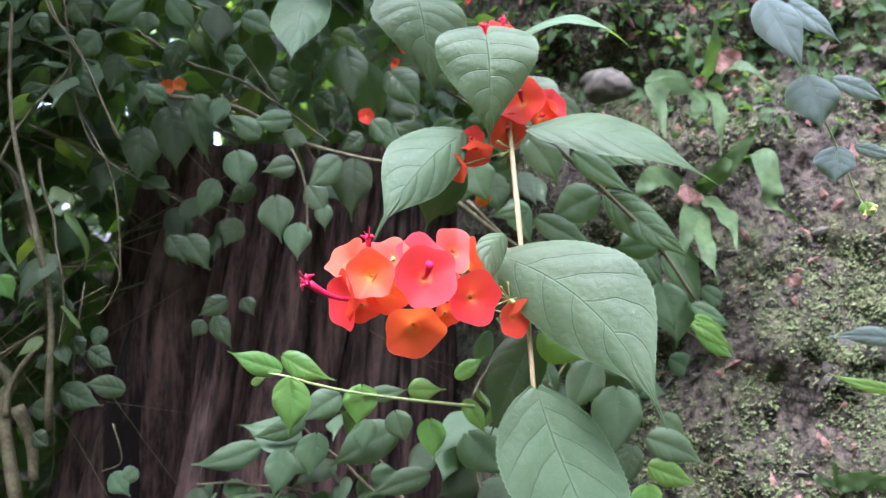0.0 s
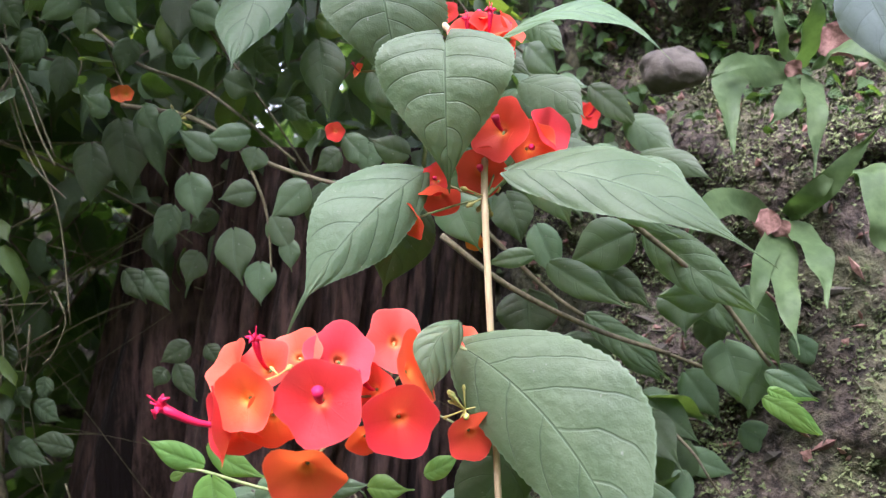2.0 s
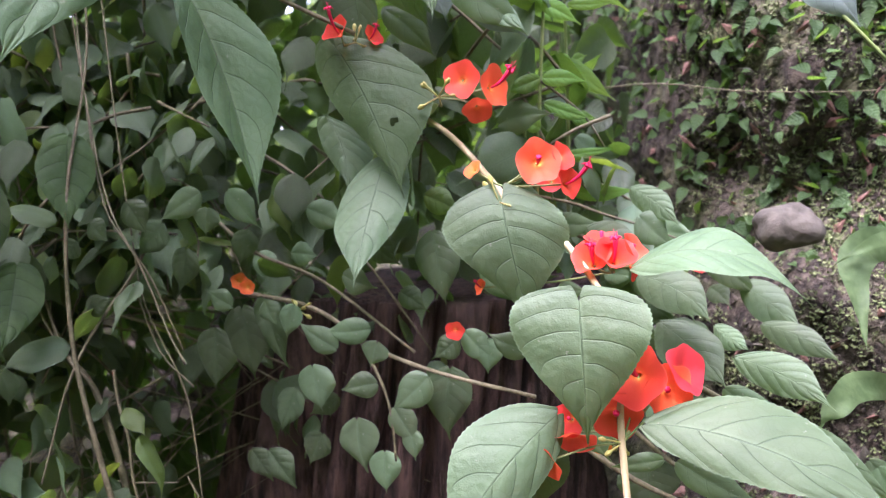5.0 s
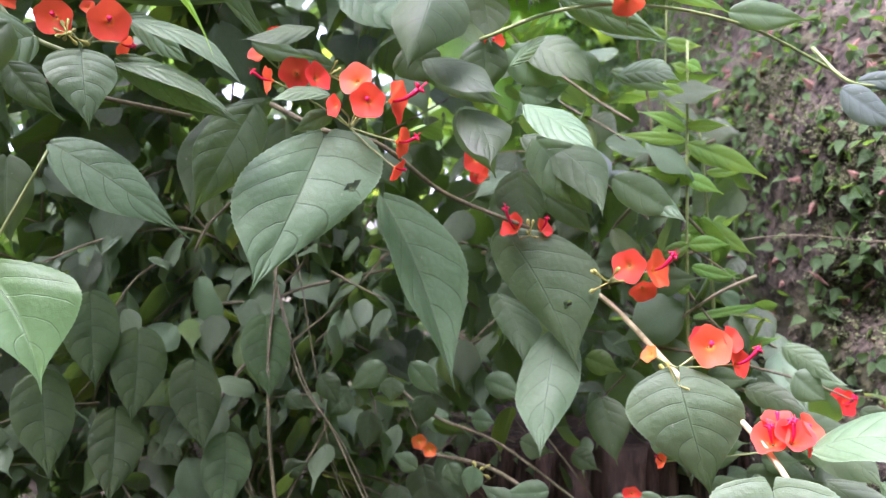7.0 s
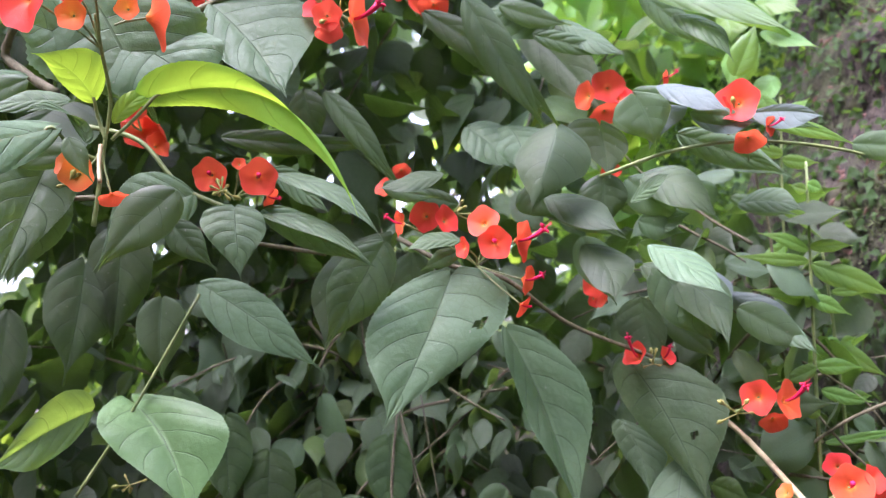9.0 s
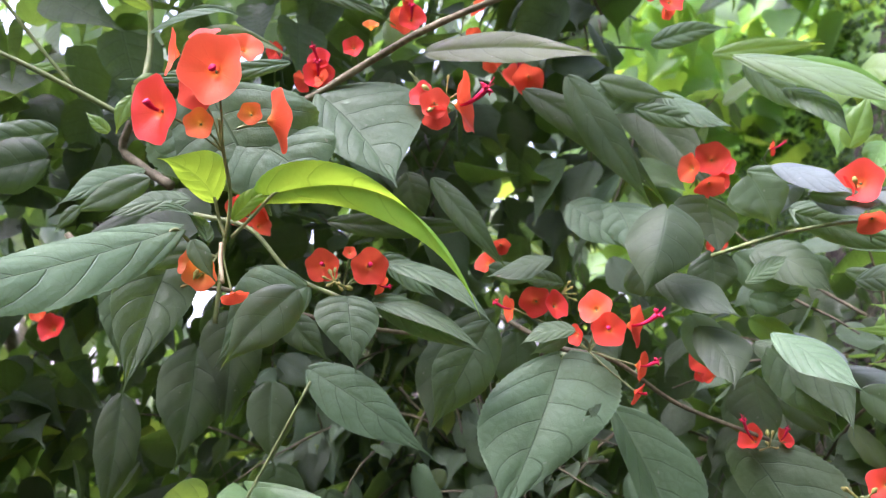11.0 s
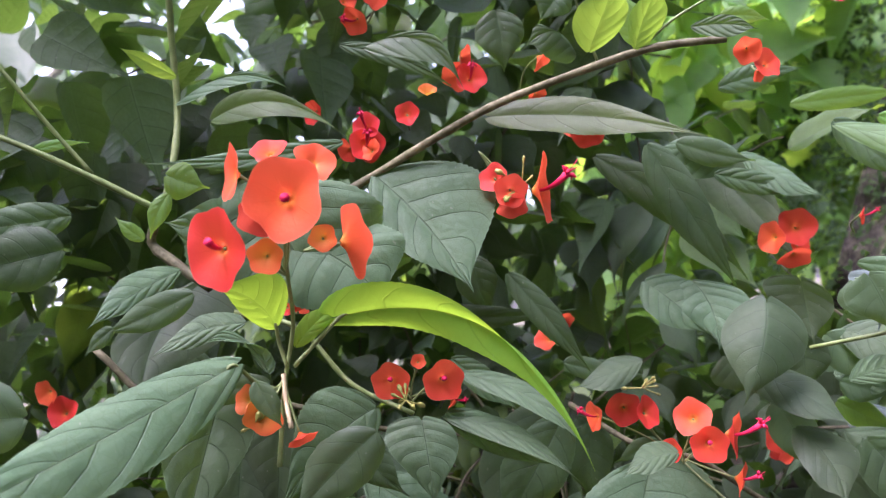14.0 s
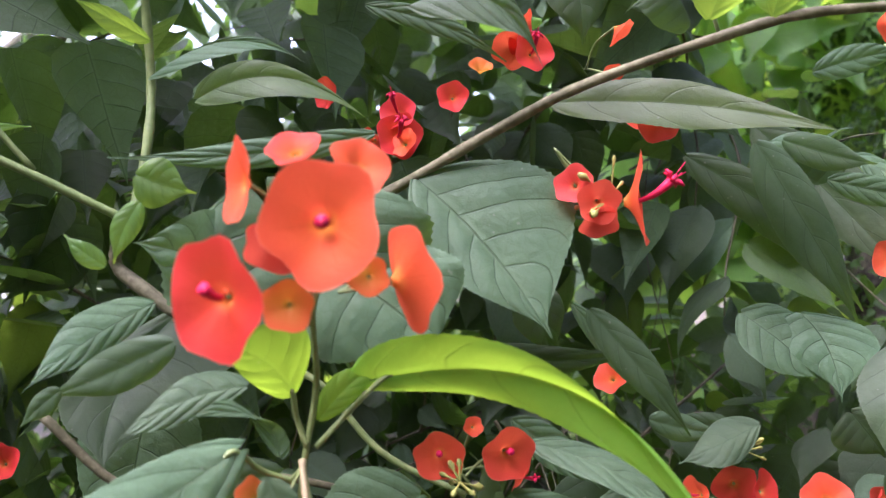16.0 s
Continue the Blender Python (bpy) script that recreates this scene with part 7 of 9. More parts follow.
leaf(back, (-0.1165, 0.4831, 1.4240), (-0.0751, 0.5085, 1.4300), (0.5330, -0.8380, -0.1150), 0.0128, mat=M_LEAF, fold=0.3, skew=-0.09)
blade(dk, (-0.2634, 0.2588, 1.3124), (-0.2655, 0.2474, 1.2890), (-0.2681, 0.2340, 1.2564), (-0.2545, 0.2601, 1.2929), (-0.2720, 0.2356, 1.2975), w=0.38)
blade(dk, (-0.3142, 0.3082, 1.3539), (-0.3232, 0.2863, 1.3327), (-0.3209, 0.2721, 1.3048), (-0.3005, 0.3081, 1.3308), (-0.3347, 0.2733, 1.3312), w=0.4, mat=M_SHADE)
# low hanging leaves, darkened in colour as if deep in shade
blade(dk, (-0.3260, 0.3778, 1.2095), (-0.3226, 0.3691, 1.1799), (-0.3222, 0.3612, 1.1569), (-0.3133, 0.3849, 1.1881), (-0.3329, 0.3613, 1.1906), mat=M_DEEPSHADE)
blade(dk, (-0.3072, 0.3966, 1.1921), (-0.3019, 0.3888, 1.1650), (-0.2977, 0.3842, 1.1433), (-0.2946, 0.4017, 1.1724), (-0.3136, 0.3810, 1.1750), mat=M_DEEPSHADE)
blade(dk, (-0.2903, 0.4106, 1.1699), (-0.2861, 0.4003, 1.1440), (-0.2849, 0.3921, 1.1239), (-0.2770, 0.4143, 1.1507), (-0.2970, 0.3948, 1.1537), mat=M_DEEPSHADE)
blade(dk, (-0.2680, 0.4264, 1.1496), (-0.2618, 0.4166, 1.1244), (-0.2559, 0.4111, 1.1041), (-0.2546, 0.4283, 1.1310), (-0.2747, 0.4109, 1.1341), mat=M_DEEPSHADE)
blade(dk, (-0.3240, 0.3766, 1.1542), (-0.3165, 0.3674, 1.1260), (-0.3104, 0.3617, 1.1036), (-0.3099, 0.3816, 1.1330), (-0.3290, 0.3592, 1.1372), mat=M_DEEPSHADE)
blade(dk, (-0.2985, 0.3975, 1.1302), (-0.2926, 0.3858, 1.1056), (-0.2902, 0.3763, 1.0866), (-0.2845, 0.4001, 1.1112), (-0.3034, 0.3810, 1.1153), mat=M_DEEPSHADE)
blade(dk, (-0.2364, 0.4507, 1.1699), (-0.2320, 0.4412, 1.1451), (-0.2281, 0.4355, 1.1252), (-0.2233, 0.4523, 1.1519), (-0.2448, 0.4363, 1.1543), mat=M_DEEPSHADE)
blade(dk, (-0.2541, 0.4288, 1.1086), (-0.2491, 0.4163, 1.0870), (-0.2471, 0.4068, 1.0702), (-0.2403, 0.4291, 1.0919), (-0.2602, 0.4131, 1.0955), mat=M_DEEPSHADE)

sl = thing('leafy_branch', 'drooping branch of small shaded heart-shaped leaves over the stump', 'branch', (-0.0586, 0.4600, 1.0449), 'shrub branches')
stem('stem', [Vector((-0.1575, 0.4700, 1.0882)) - sl.location, Vector((-0.1172, 0.4650, 1.0808)) - sl.location, Vector((-0.0841, 0.4600, 1.0624)) - sl.location, Vector((-0.0517, 0.4550, 1.0523)) - sl.location, Vector((-0.0075, 0.4500, 1.0439)) - sl.location], 0.0013, 0.0009, M_TWIG, sl, '', 0.0)
stem('stem', [Vector((-0.0979, 0.4650, 1.0728)) - sl.location, Vector((-0.0832, 0.4550, 1.0539)) - sl.location, Vector((-0.0769, 0.4550, 1.0350)) - sl.location, Vector((-0.0753, 0.4550, 1.0098)) - sl.location], 0.0009, 0.0006, M_TWIG, sl, '', 0.0)
stem('stem', [Vector((-0.1775, 0.4800, 1.1266)) - sl.location, Vector((-0.1478, 0.4700, 1.1077)) - sl.location, Vector((-0.1108, 0.4650, 1.0937)) - sl.location, Vector((-0.0650, 0.4600, 1.0608)) - sl.location], 0.0011, 0.0007, M_TWIG, sl, '', 0.0)
leaf(sl, (-0.0848, 0.4550, 1.0728), (-0.1093, 0.4550, 1.0722), (-0.000, -1.000, 0.000), 0.0126, mat=M_LEAF, fold=0.2)
leaf(sl, (-0.0832, 0.4550, 1.0469), (-0.1015, 0.4550, 1.0429), (-0.000, -1.000, 0.000), 0.0126, mat=M_LEAF, fold=0.2)
leaf(sl, (-0.0936, 0.4550, 1.0287), (-0.0901, 0.4550, 1.0028), (-0.000, -1.000, 0.000), 0.0195, mat=M_LEAF, fold=0.2)
leaf(sl, (-0.0580, 0.4550, 1.0501), (-0.0778, 0.4550, 1.0325), (-0.000, -1.000, 0.000), 0.0158, mat=M_LEAF, fold=0.2)
leaf(sl, (-0.0807, 0.4550, 1.0135), (-0.0813, 0.4550, 0.9934), (-0.000, -1.000, 0.000), 0.0158, mat=M_LEAF, fold=0.2)
leaf(sl, (-0.0816, 0.4550, 1.0659), (-0.0857, 0.4550, 1.0545), (-0.000, -1.000, 0.000), 0.0132, mat=M_LEAF, fold=0.2)
leaf(sl, (-0.0674, 0.4550, 1.0249), (-0.0659, 0.4550, 1.0098), (-0.000, -1.000, 0.000), 0.0101, mat=M_LEAF, fold=0.2)
leaf(sl, (-0.0506, 0.4680, 1.0506), (-0.0525, 0.4680, 1.0149), (-0.000, -1.000, 0.000), 0.0233, mat=M_SHADE, fold=0.2)
leaf(sl, (-0.0596, 0.4680, 1.0425), (-0.0402, 0.4680, 1.0360), (-0.000, -1.000, 0.000), 0.0130, mat=M_SHADE, fold=0.2)
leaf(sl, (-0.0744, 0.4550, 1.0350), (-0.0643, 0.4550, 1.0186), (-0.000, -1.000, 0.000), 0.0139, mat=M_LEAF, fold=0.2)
leaf(sl, (-0.0557, 0.4680, 1.1154), (-0.0512, 0.4680, 1.0807), (-0.000, -1.000, 0.000), 0.0214, mat=M_SHADE, fold=0.2)
leaf(sl, (-0.0305, 0.4680, 1.1014), (-0.0117, 0.4680, 1.0781), (-0.000, -1.000, 0.000), 0.0201, mat=M_SHADE, fold=0.2)
leaf(sl, (-0.1439, 0.4680, 1.0878), (-0.1342, 0.4680, 1.0489), (-0.000, -1.000, 0.000), 0.0194, mat=M_SHADE, fold=0.2)
leaf(sl, (-0.1569, 0.4680, 1.0797), (-0.1536, 0.4680, 1.0425), (-0.000, -1.000, 0.000), 0.0259, mat=M_SHADE, fold=0.2)
leaf(sl, (-0.1731, 0.4680, 1.0684), (-0.1763, 0.4680, 1.0360), (-0.000, -1.000, 0.000), 0.0227, mat=M_SHADE, fold=0.2)
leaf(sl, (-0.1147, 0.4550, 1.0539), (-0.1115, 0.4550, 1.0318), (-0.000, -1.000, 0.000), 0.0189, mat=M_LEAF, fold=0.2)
leaf(sl, (-0.1309, 0.4680, 1.0392), (-0.1407, 0.4680, 1.0165), (-0.000, -1.000, 0.000), 0.0143, mat=M_SHADE, fold=0.2)
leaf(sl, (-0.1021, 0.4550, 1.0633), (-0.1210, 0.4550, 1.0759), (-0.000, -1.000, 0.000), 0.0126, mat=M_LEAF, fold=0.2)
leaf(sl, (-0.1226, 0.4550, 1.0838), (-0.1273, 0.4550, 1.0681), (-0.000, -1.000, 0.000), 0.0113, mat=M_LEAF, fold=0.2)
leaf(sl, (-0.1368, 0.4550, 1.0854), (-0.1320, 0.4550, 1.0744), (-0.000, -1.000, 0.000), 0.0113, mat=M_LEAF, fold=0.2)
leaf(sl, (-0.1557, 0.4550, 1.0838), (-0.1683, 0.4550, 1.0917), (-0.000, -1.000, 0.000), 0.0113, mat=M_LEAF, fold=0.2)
leaf(sl, (-0.1504, 0.4680, 1.1186), (-0.1569, 0.4680, 1.1008), (-0.000, -1.000, 0.000), 0.0143, mat=M_SHADE, fold=0.2)
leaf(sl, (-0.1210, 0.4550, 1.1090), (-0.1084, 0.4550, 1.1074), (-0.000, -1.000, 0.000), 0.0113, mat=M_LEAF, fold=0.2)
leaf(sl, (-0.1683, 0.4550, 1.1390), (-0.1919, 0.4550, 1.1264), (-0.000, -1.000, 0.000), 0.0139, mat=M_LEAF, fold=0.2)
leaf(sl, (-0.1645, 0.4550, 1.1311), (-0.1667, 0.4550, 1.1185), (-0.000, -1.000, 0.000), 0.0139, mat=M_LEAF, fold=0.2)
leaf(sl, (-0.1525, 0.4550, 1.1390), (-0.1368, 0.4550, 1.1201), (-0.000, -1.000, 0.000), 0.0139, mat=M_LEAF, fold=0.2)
leaf(sl, (-0.1860, 0.4680, 1.1105), (-0.1925, 0.4680, 1.0878), (-0.000, -1.000, 0.000), 0.0162, mat=M_SHADE, fold=0.2)
leaf(sl, (-0.1990, 0.4680, 1.1235), (-0.2152, 0.4680, 1.1073), (-0.000, -1.000, 0.000), 0.0162, mat=M_SHADE, fold=0.2)
leaf(sl, (-0.2152, 0.4680, 1.0943), (-0.1958, 0.4680, 1.0862), (-0.000, -1.000, 0.000), 0.0143, mat=M_SHADE, fold=0.2)
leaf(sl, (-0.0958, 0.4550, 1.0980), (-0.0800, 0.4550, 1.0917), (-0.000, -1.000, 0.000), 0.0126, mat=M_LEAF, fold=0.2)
leaf(sl, (-0.0856, 0.4680, 1.1121), (-0.0726, 0.4680, 1.1008), (-0.000, -1.000, 0.000), 0.0130, mat=M_SHADE, fold=0.2)
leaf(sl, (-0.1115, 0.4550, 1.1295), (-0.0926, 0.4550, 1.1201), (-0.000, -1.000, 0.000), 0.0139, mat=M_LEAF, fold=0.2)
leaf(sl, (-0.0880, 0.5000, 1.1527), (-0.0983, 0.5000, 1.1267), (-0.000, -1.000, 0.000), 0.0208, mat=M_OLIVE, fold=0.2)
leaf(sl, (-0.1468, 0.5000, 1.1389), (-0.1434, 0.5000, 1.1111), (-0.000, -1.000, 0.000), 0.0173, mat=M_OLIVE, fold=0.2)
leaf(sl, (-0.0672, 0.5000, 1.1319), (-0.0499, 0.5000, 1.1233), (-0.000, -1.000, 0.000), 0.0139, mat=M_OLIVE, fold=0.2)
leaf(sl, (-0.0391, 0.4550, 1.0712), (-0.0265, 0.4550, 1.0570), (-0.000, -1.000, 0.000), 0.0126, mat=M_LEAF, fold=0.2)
leaf(sl, (-0.0467, 0.4680, 1.0651), (-0.0596, 0.4680, 1.0554), (-0.000, -1.000, 0.000), 0.0117, mat=M_SHADE, fold=0.2)
leaf(sl, (-0.0726, 0.4680, 1.0878), (-0.0596, 0.4680, 1.0781), (-0.000, -1.000, 0.000), 0.0117, mat=M_SHADE, fold=0.2)
leaf(sl, (-0.1083, 0.4680, 1.0360), (-0.1245, 0.4680, 1.0262), (-0.000, -1.000, 0.000), 0.0110, mat=M_SHADE, fold=0.2)
leaf(sl, (-0.1180, 0.4680, 1.0165), (-0.1261, 0.4680, 1.0003), (-0.000, -1.000, 0.000), 0.0143, mat=M_SHADE, fold=0.2)
leaf(sl, (-0.1471, 0.4680, 1.0068), (-0.1342, 0.4680, 0.9874), (-0.000, -1.000, 0.000), 0.0162, mat=M_SHADE, fold=0.2)
leaf(sl, (-0.1569, 0.4680, 1.0068), (-0.1471, 0.4680, 0.9906), (-0.000, -1.000, 0.000), 0.0143, mat=M_SHADE, fold=0.2)
leaf(sl, (-0.1245, 0.4680, 0.9711), (-0.1407, 0.4680, 0.9614), (-0.000, -1.000, 0.000), 0.0117, mat=M_SHADE, fold=0.2)
leaf(sl, (-0.1309, 0.4680, 0.9614), (-0.1212, 0.4680, 0.9426), (-0.000, -1.000, 0.000), 0.0117, mat=M_SHADE, fold=0.2)
leaf(sl, (-0.1147, 0.4680, 0.9711), (-0.1083, 0.4680, 0.9614), (-0.000, -1.000, 0.000), 0.0097, mat=M_SHADE, fold=0.2)
leaf(sl, (-0.1374, 0.4680, 0.9582), (-0.1439, 0.4680, 0.9485), (-0.000, -1.000, 0.000), 0.0097, mat=M_SHADE, fold=0.2)
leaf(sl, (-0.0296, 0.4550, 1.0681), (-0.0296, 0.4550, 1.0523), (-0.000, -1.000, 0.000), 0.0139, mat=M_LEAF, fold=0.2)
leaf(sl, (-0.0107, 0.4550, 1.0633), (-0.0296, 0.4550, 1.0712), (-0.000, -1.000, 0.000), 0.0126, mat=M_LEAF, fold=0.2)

# most leaves here have shade put into their colour
ls = thing('leafy_branch', 'tangled, mostly shade-coloured leaves along thin stems beside the stump', 'branch', (-0.2156, 0.4300, 1.0062), 'shrub branches')
stem('stem', [Vector((-0.2130, 0.4400, 0.9028)) - ls.location, Vector((-0.2067, 0.4300, 0.9646)) - ls.location, Vector((-0.2131, 0.4250, 1.0121)) - ls.location, Vector((-0.2275, 0.4300, 1.0718)) - ls.location, Vector((-0.2313, 0.4400, 1.1405)) - ls.location, Vector((-0.2357, 0.4700, 1.2151)) - ls.location, Vector((-0.2576, 0.5000, 1.2981)) - ls.location], 0.0019, 0.0004, M_TWIG, ls, '', 0.0)
stem('stem', [Vector((-0.2412, 0.4500, 0.9068)) - ls.location, Vector((-0.2381, 0.4500, 0.9255)) - ls.location, Vector((-0.2256, 0.4500, 0.9442)) - ls.location], 0.0020, 0.0016, M_TWIG, ls, '', 0.0)
stem('stem', [Vector((-0.2646, 0.5000, 1.2670)) - ls.location, Vector((-0.2389, 0.4700, 1.1826)) - ls.location, Vector((-0.2178, 0.4500, 1.1343)) - ls.location, Vector((-0.1985, 0.4450, 1.1082)) - ls.location, Vector((-0.1810, 0.4400, 1.0734)) - ls.location, Vector((-0.1734, 0.4400, 1.0582)) - ls.location], 0.0004, 0.0006, M_TWIG, ls, '', 0.0)
stem('stem', [Vector((-0.2472, 0.5000, 1.2704)) - ls.location, Vector((-0.2226, 0.4700, 1.1826)) - ls.location, Vector((-0.2115, 0.4600, 1.1214)) - ls.location, Vector((-0.2068, 0.4600, 1.0831)) - ls.location, Vector((-0.1840, 0.4550, 1.0381)) - ls.location, Vector((-0.1793, 0.4550, 0.9814)) - ls.location], 0.0004, 0.0005, M_TWIG, ls, '', 0.0)
leaf(ls, (-0.2262, 0.4450, 0.9972), (-0.2277, 0.4450, 0.9787), (-0.000, -1.000, 0.000), 0.0136, mat=M_SHADE, fold=0.2)
leaf(ls, (-0.2154, 0.4450, 0.9880), (-0.2123, 0.4450, 0.9726), (-0.000, -1.000, 0.000), 0.0154, mat=M_SHADE, fold=0.2)
leaf(ls, (-0.2077, 0.4450, 0.9726), (-0.2062, 0.4450, 0.9572), (-0.000, -1.000, 0.000), 0.0111, mat=M_SHADE, fold=0.2)
leaf(ls, (-0.2416, 0.4450, 0.9849), (-0.2339, 0.4450, 0.9710), (-0.000, -1.000, 0.000), 0.0123, mat=M_FRESH, fold=0.2)
leaf(ls, (-0.2016, 0.4450, 0.9510), (-0.1954, 0.4450, 0.9417), (-0.000, -1.000, 0.000), 0.0111, mat=M_SHADE, fold=0.2)
leaf(ls, (-0.2077, 0.4450, 0.9233), (-0.1861, 0.4450, 0.9140), (-0.000, -1.000, 0.000), 0.0154, mat=M_SHADE, fold=0.2)
leaf(ls, (-0.1923, 0.4450, 0.9448), (-0.1784, 0.4450, 0.9356), (-0.000, -1.000, 0.000), 0.0123, mat=M_SHADE, fold=0.2)
leaf(ls, (-0.2139, 0.4450, 0.9387), (-0.2231, 0.4450, 0.9356), (-0.000, -1.000, 0.000), 0.0092, mat=M_SHADE, fold=0.2)
leaf(ls, (-0.2231, 0.4450, 0.9140), (-0.2108, 0.4450, 0.9094), (-0.000, -1.000, 0.000), 0.0123, mat=M_SHADE, fold=0.2)
leaf(ls, (-0.1861, 0.4450, 0.9572), (-0.1892, 0.4450, 0.9448), (-0.000, -1.000, 0.000), 0.0092, mat=M_SHADE, fold=0.2)
leaf(ls, (-0.2231, 0.4450, 0.8986), (-0.2139, 0.4450, 0.8924), (-0.000, -1.000, 0.000), 0.0111, mat=M_SHADE, fold=0.2)
leaf(ls, (-0.1800, 0.4450, 0.8770), (-0.1707, 0.4450, 0.8647), (-0.000, -1.000, 0.000), 0.0136, mat=M_LEAF, fold=0.2)
leaf(ls, (-0.1677, 0.4450, 0.8801), (-0.1769, 0.4450, 0.8709), (-0.000, -1.000, 0.000), 0.0092, mat=M_LEAF, fold=0.2)
leaf(ls, (-0.2293, 0.4450, 1.0835), (-0.2139, 0.4450, 1.0897), (-0.000, -1.000, 0.000), 0.0111, mat=M_SHADE, fold=0.2)
leaf(ls, (-0.2231, 0.4450, 1.1267), (-0.2139, 0.4450, 1.1174), (-0.000, -1.000, 0.000), 0.0123, mat=M_SHADE, fold=0.2)
leaf(ls, (-0.2016, 0.4450, 1.1359), (-0.1923, 0.4450, 1.1205), (-0.000, -1.000, 0.000), 0.0154, mat=M_SHADE, fold=0.2)
leaf(ls, (-0.2324, 0.4450, 1.1174), (-0.2416, 0.4450, 1.1082), (-0.000, -1.000, 0.000), 0.0111, mat=M_SHADE, fold=0.2)
leaf(ls, (-0.1738, 0.4450, 0.9233), (-0.1985, 0.4450, 0.9263), (-0.000, -1.000, 0.000), 0.0123, mat=M_SHADE, fold=0.2)
buds(stalk, (-0.0214, 0.3280, 0.9952), 3, 0.0060)
buds(stalk, (0.0296, 0.3620, 0.9777), 9, 0.0070)
buds(stalk, (-0.0147, 0.4203, 1.1311), 9, 0.0090)
buds(stalk, (-0.0438, 0.4456, 1.1758), 6, 0.0080)
buds(lef, (-0.2192, 0.3041, 1.2948), 10, 0.0060)
buds(mid, (-0.1538, 0.3922, 1.2828), 6, 0.0080)
buds(mid, (-0.0797, 0.4444, 1.2016), 6, 0.0070)
buds(near, (-0.2463, 0.2505, 1.2959), 8, 0.0040)
buds(back, (-0.1756, 0.3387, 1.3713), 12, 0.0100)
buds(ur, (-0.0236, 0.4121, 1.3070), 6, 0.0080)
buds(stalk, (0.0327, 0.3856, 1.0471), 6, 0.0090)
buds(dk, (-0.3268, 0.3444, 1.1654), 6, 0.0080)
buds(sl, (-0.1230, 0.4600, 1.0806), 6, 0.0060)
buds(tr, (0.2020, 0.3900, 1.0186), 6, 0.0050)
flower(sl, (-0.1485, 0.4600, 1.0921), (0.303, -0.939, 0.160), 0.0038, mat=M_BUD, tube=0, cup=0.8)
flower(sl, (-0.1595, 0.4719, 1.0933), (0.431, -0.883, 0.186), 0.0042, mat=M_BUD, tube=0, cup=0.7)
flower(sl, (-0.0195, 0.4400, 1.1106), (0.043, -0.969, -0.244), 0.0049, tube=0)
flower(sl, (-0.0424, 0.4500, 1.0735), (0.093, -0.983, -0.161), 0.0044, tube=0)
flower(sl, (0.0216, 0.4400, 1.0277), (-0.045, -0.915, -0.400), 0.0043, mat=M_BUD, tube=0, cup=0.7)
flower(dk, (-0.2959, 0.4122, 1.0640), (0.678, -0.694, 0.243), 0.0049, tube=0, cup=0.62, back=(-0.3031, 0.4254, 1.0590))
flower(dk, (-0.2981, 0.4152, 1.0737), (0.791, -0.320, -0.521), 0.0051, tube=0, cup=0.59, back=(-0.3053, 0.4276, 1.0583))
flower(dk, (-0.2921, 0.4096, 1.0634), (-0.246, -0.903, 0.353), 0.0052, tube=0, cup=0.45, back=(-0.3003, 0.4226, 1.0600))
flower(dk, (-0.3061, 0.3563, 1.3388), (0.974, -0.104, 0.202), 0.0070, tube=0, cup=0.42, back=(-0.3282, 0.3629, 1.3462))
flower(dk, (-0.3141, 0.3536, 1.3489), (0.567, -0.745, -0.351), 0.0091, tube=0, cup=0.70, back=(-0.3291, 0.3638, 1.3466))
flower(dk, (-0.3071, 0.3583, 1.3500), (-0.300, -0.681, -0.668), 0.0086, tube=0, cup=0.43, back=(-0.3305, 0.3651, 1.3471))
flower(dk, (-0.1883, 0.4491, 1.4126), (0.734, -0.574, 0.364), 0.0087, tube=1.1, cup=0.49, back=(-0.1972, 0.4611, 1.4151))
flower(dk, (-0.1766, 0.4409, 1.4089), (0.227, -0.750, -0.622), 0.0089, tube=0, cup=0.53, back=(-0.1918, 0.4495, 1.4103))
flower(dk, (-0.1981, 0.4412, 1.4252), (0.614, -0.278, -0.739), 0.0070, tube=0, cup=0.36, back=(-0.1971, 0.4607, 1.4150))
flower(dk, (-0.1074, 0.4748, 1.2354), (-0.626, -0.645, 0.439), 0.0054, tube=0, cup=0.60, back=(-0.1154, 0.4878, 1.2349))
flower(dk, (-0.1153, 0.4802, 1.2370), (0.665, -0.739, -0.111), 0.0050, tube=0, cup=0.57, back=(-0.1177, 0.4965, 1.2349))
flower(dk, (-0.2610, 0.2997, 1.3385), (0.696, -0.606, -0.386), 0.0050, tube=1.1, cup=0.50, back=(-0.2711, 0.3124, 1.3324))
flower(dk, (-0.2652, 0.2983, 1.3352), (0.596, -0.726, 0.344), 0.0038, tube=1.1, cup=0.39, back=(-0.2713, 0.3126, 1.3325))
flower(dk, (-0.2549, 0.3396, 1.4021), (-0.267, -0.842, -0.468), 0.0056, tube=0, cup=0.38, back=(-0.2595, 0.3533, 1.4091))
flower(dk, (-0.2445, 0.3404, 1.4095), (0.182, -0.940, 0.289), 0.0065, tube=1.1, cup=0.39, back=(-0.2574, 0.3508, 1.4077))
dry_leaf((0.1794, 0.5000, 0.8791), (0.1898, 0.5000, 0.8740), (-0.329, -0.918, 0.222), 0.0076, 'curled tan dry leaf lying on the moss')
dry_leaf((0.2116, 0.5000, 0.9830), (0.2220, 0.5000, 0.9754), (-0.390, -0.920, 0.031), 0.0090, 'rust-red dry leaf caught in the moss')
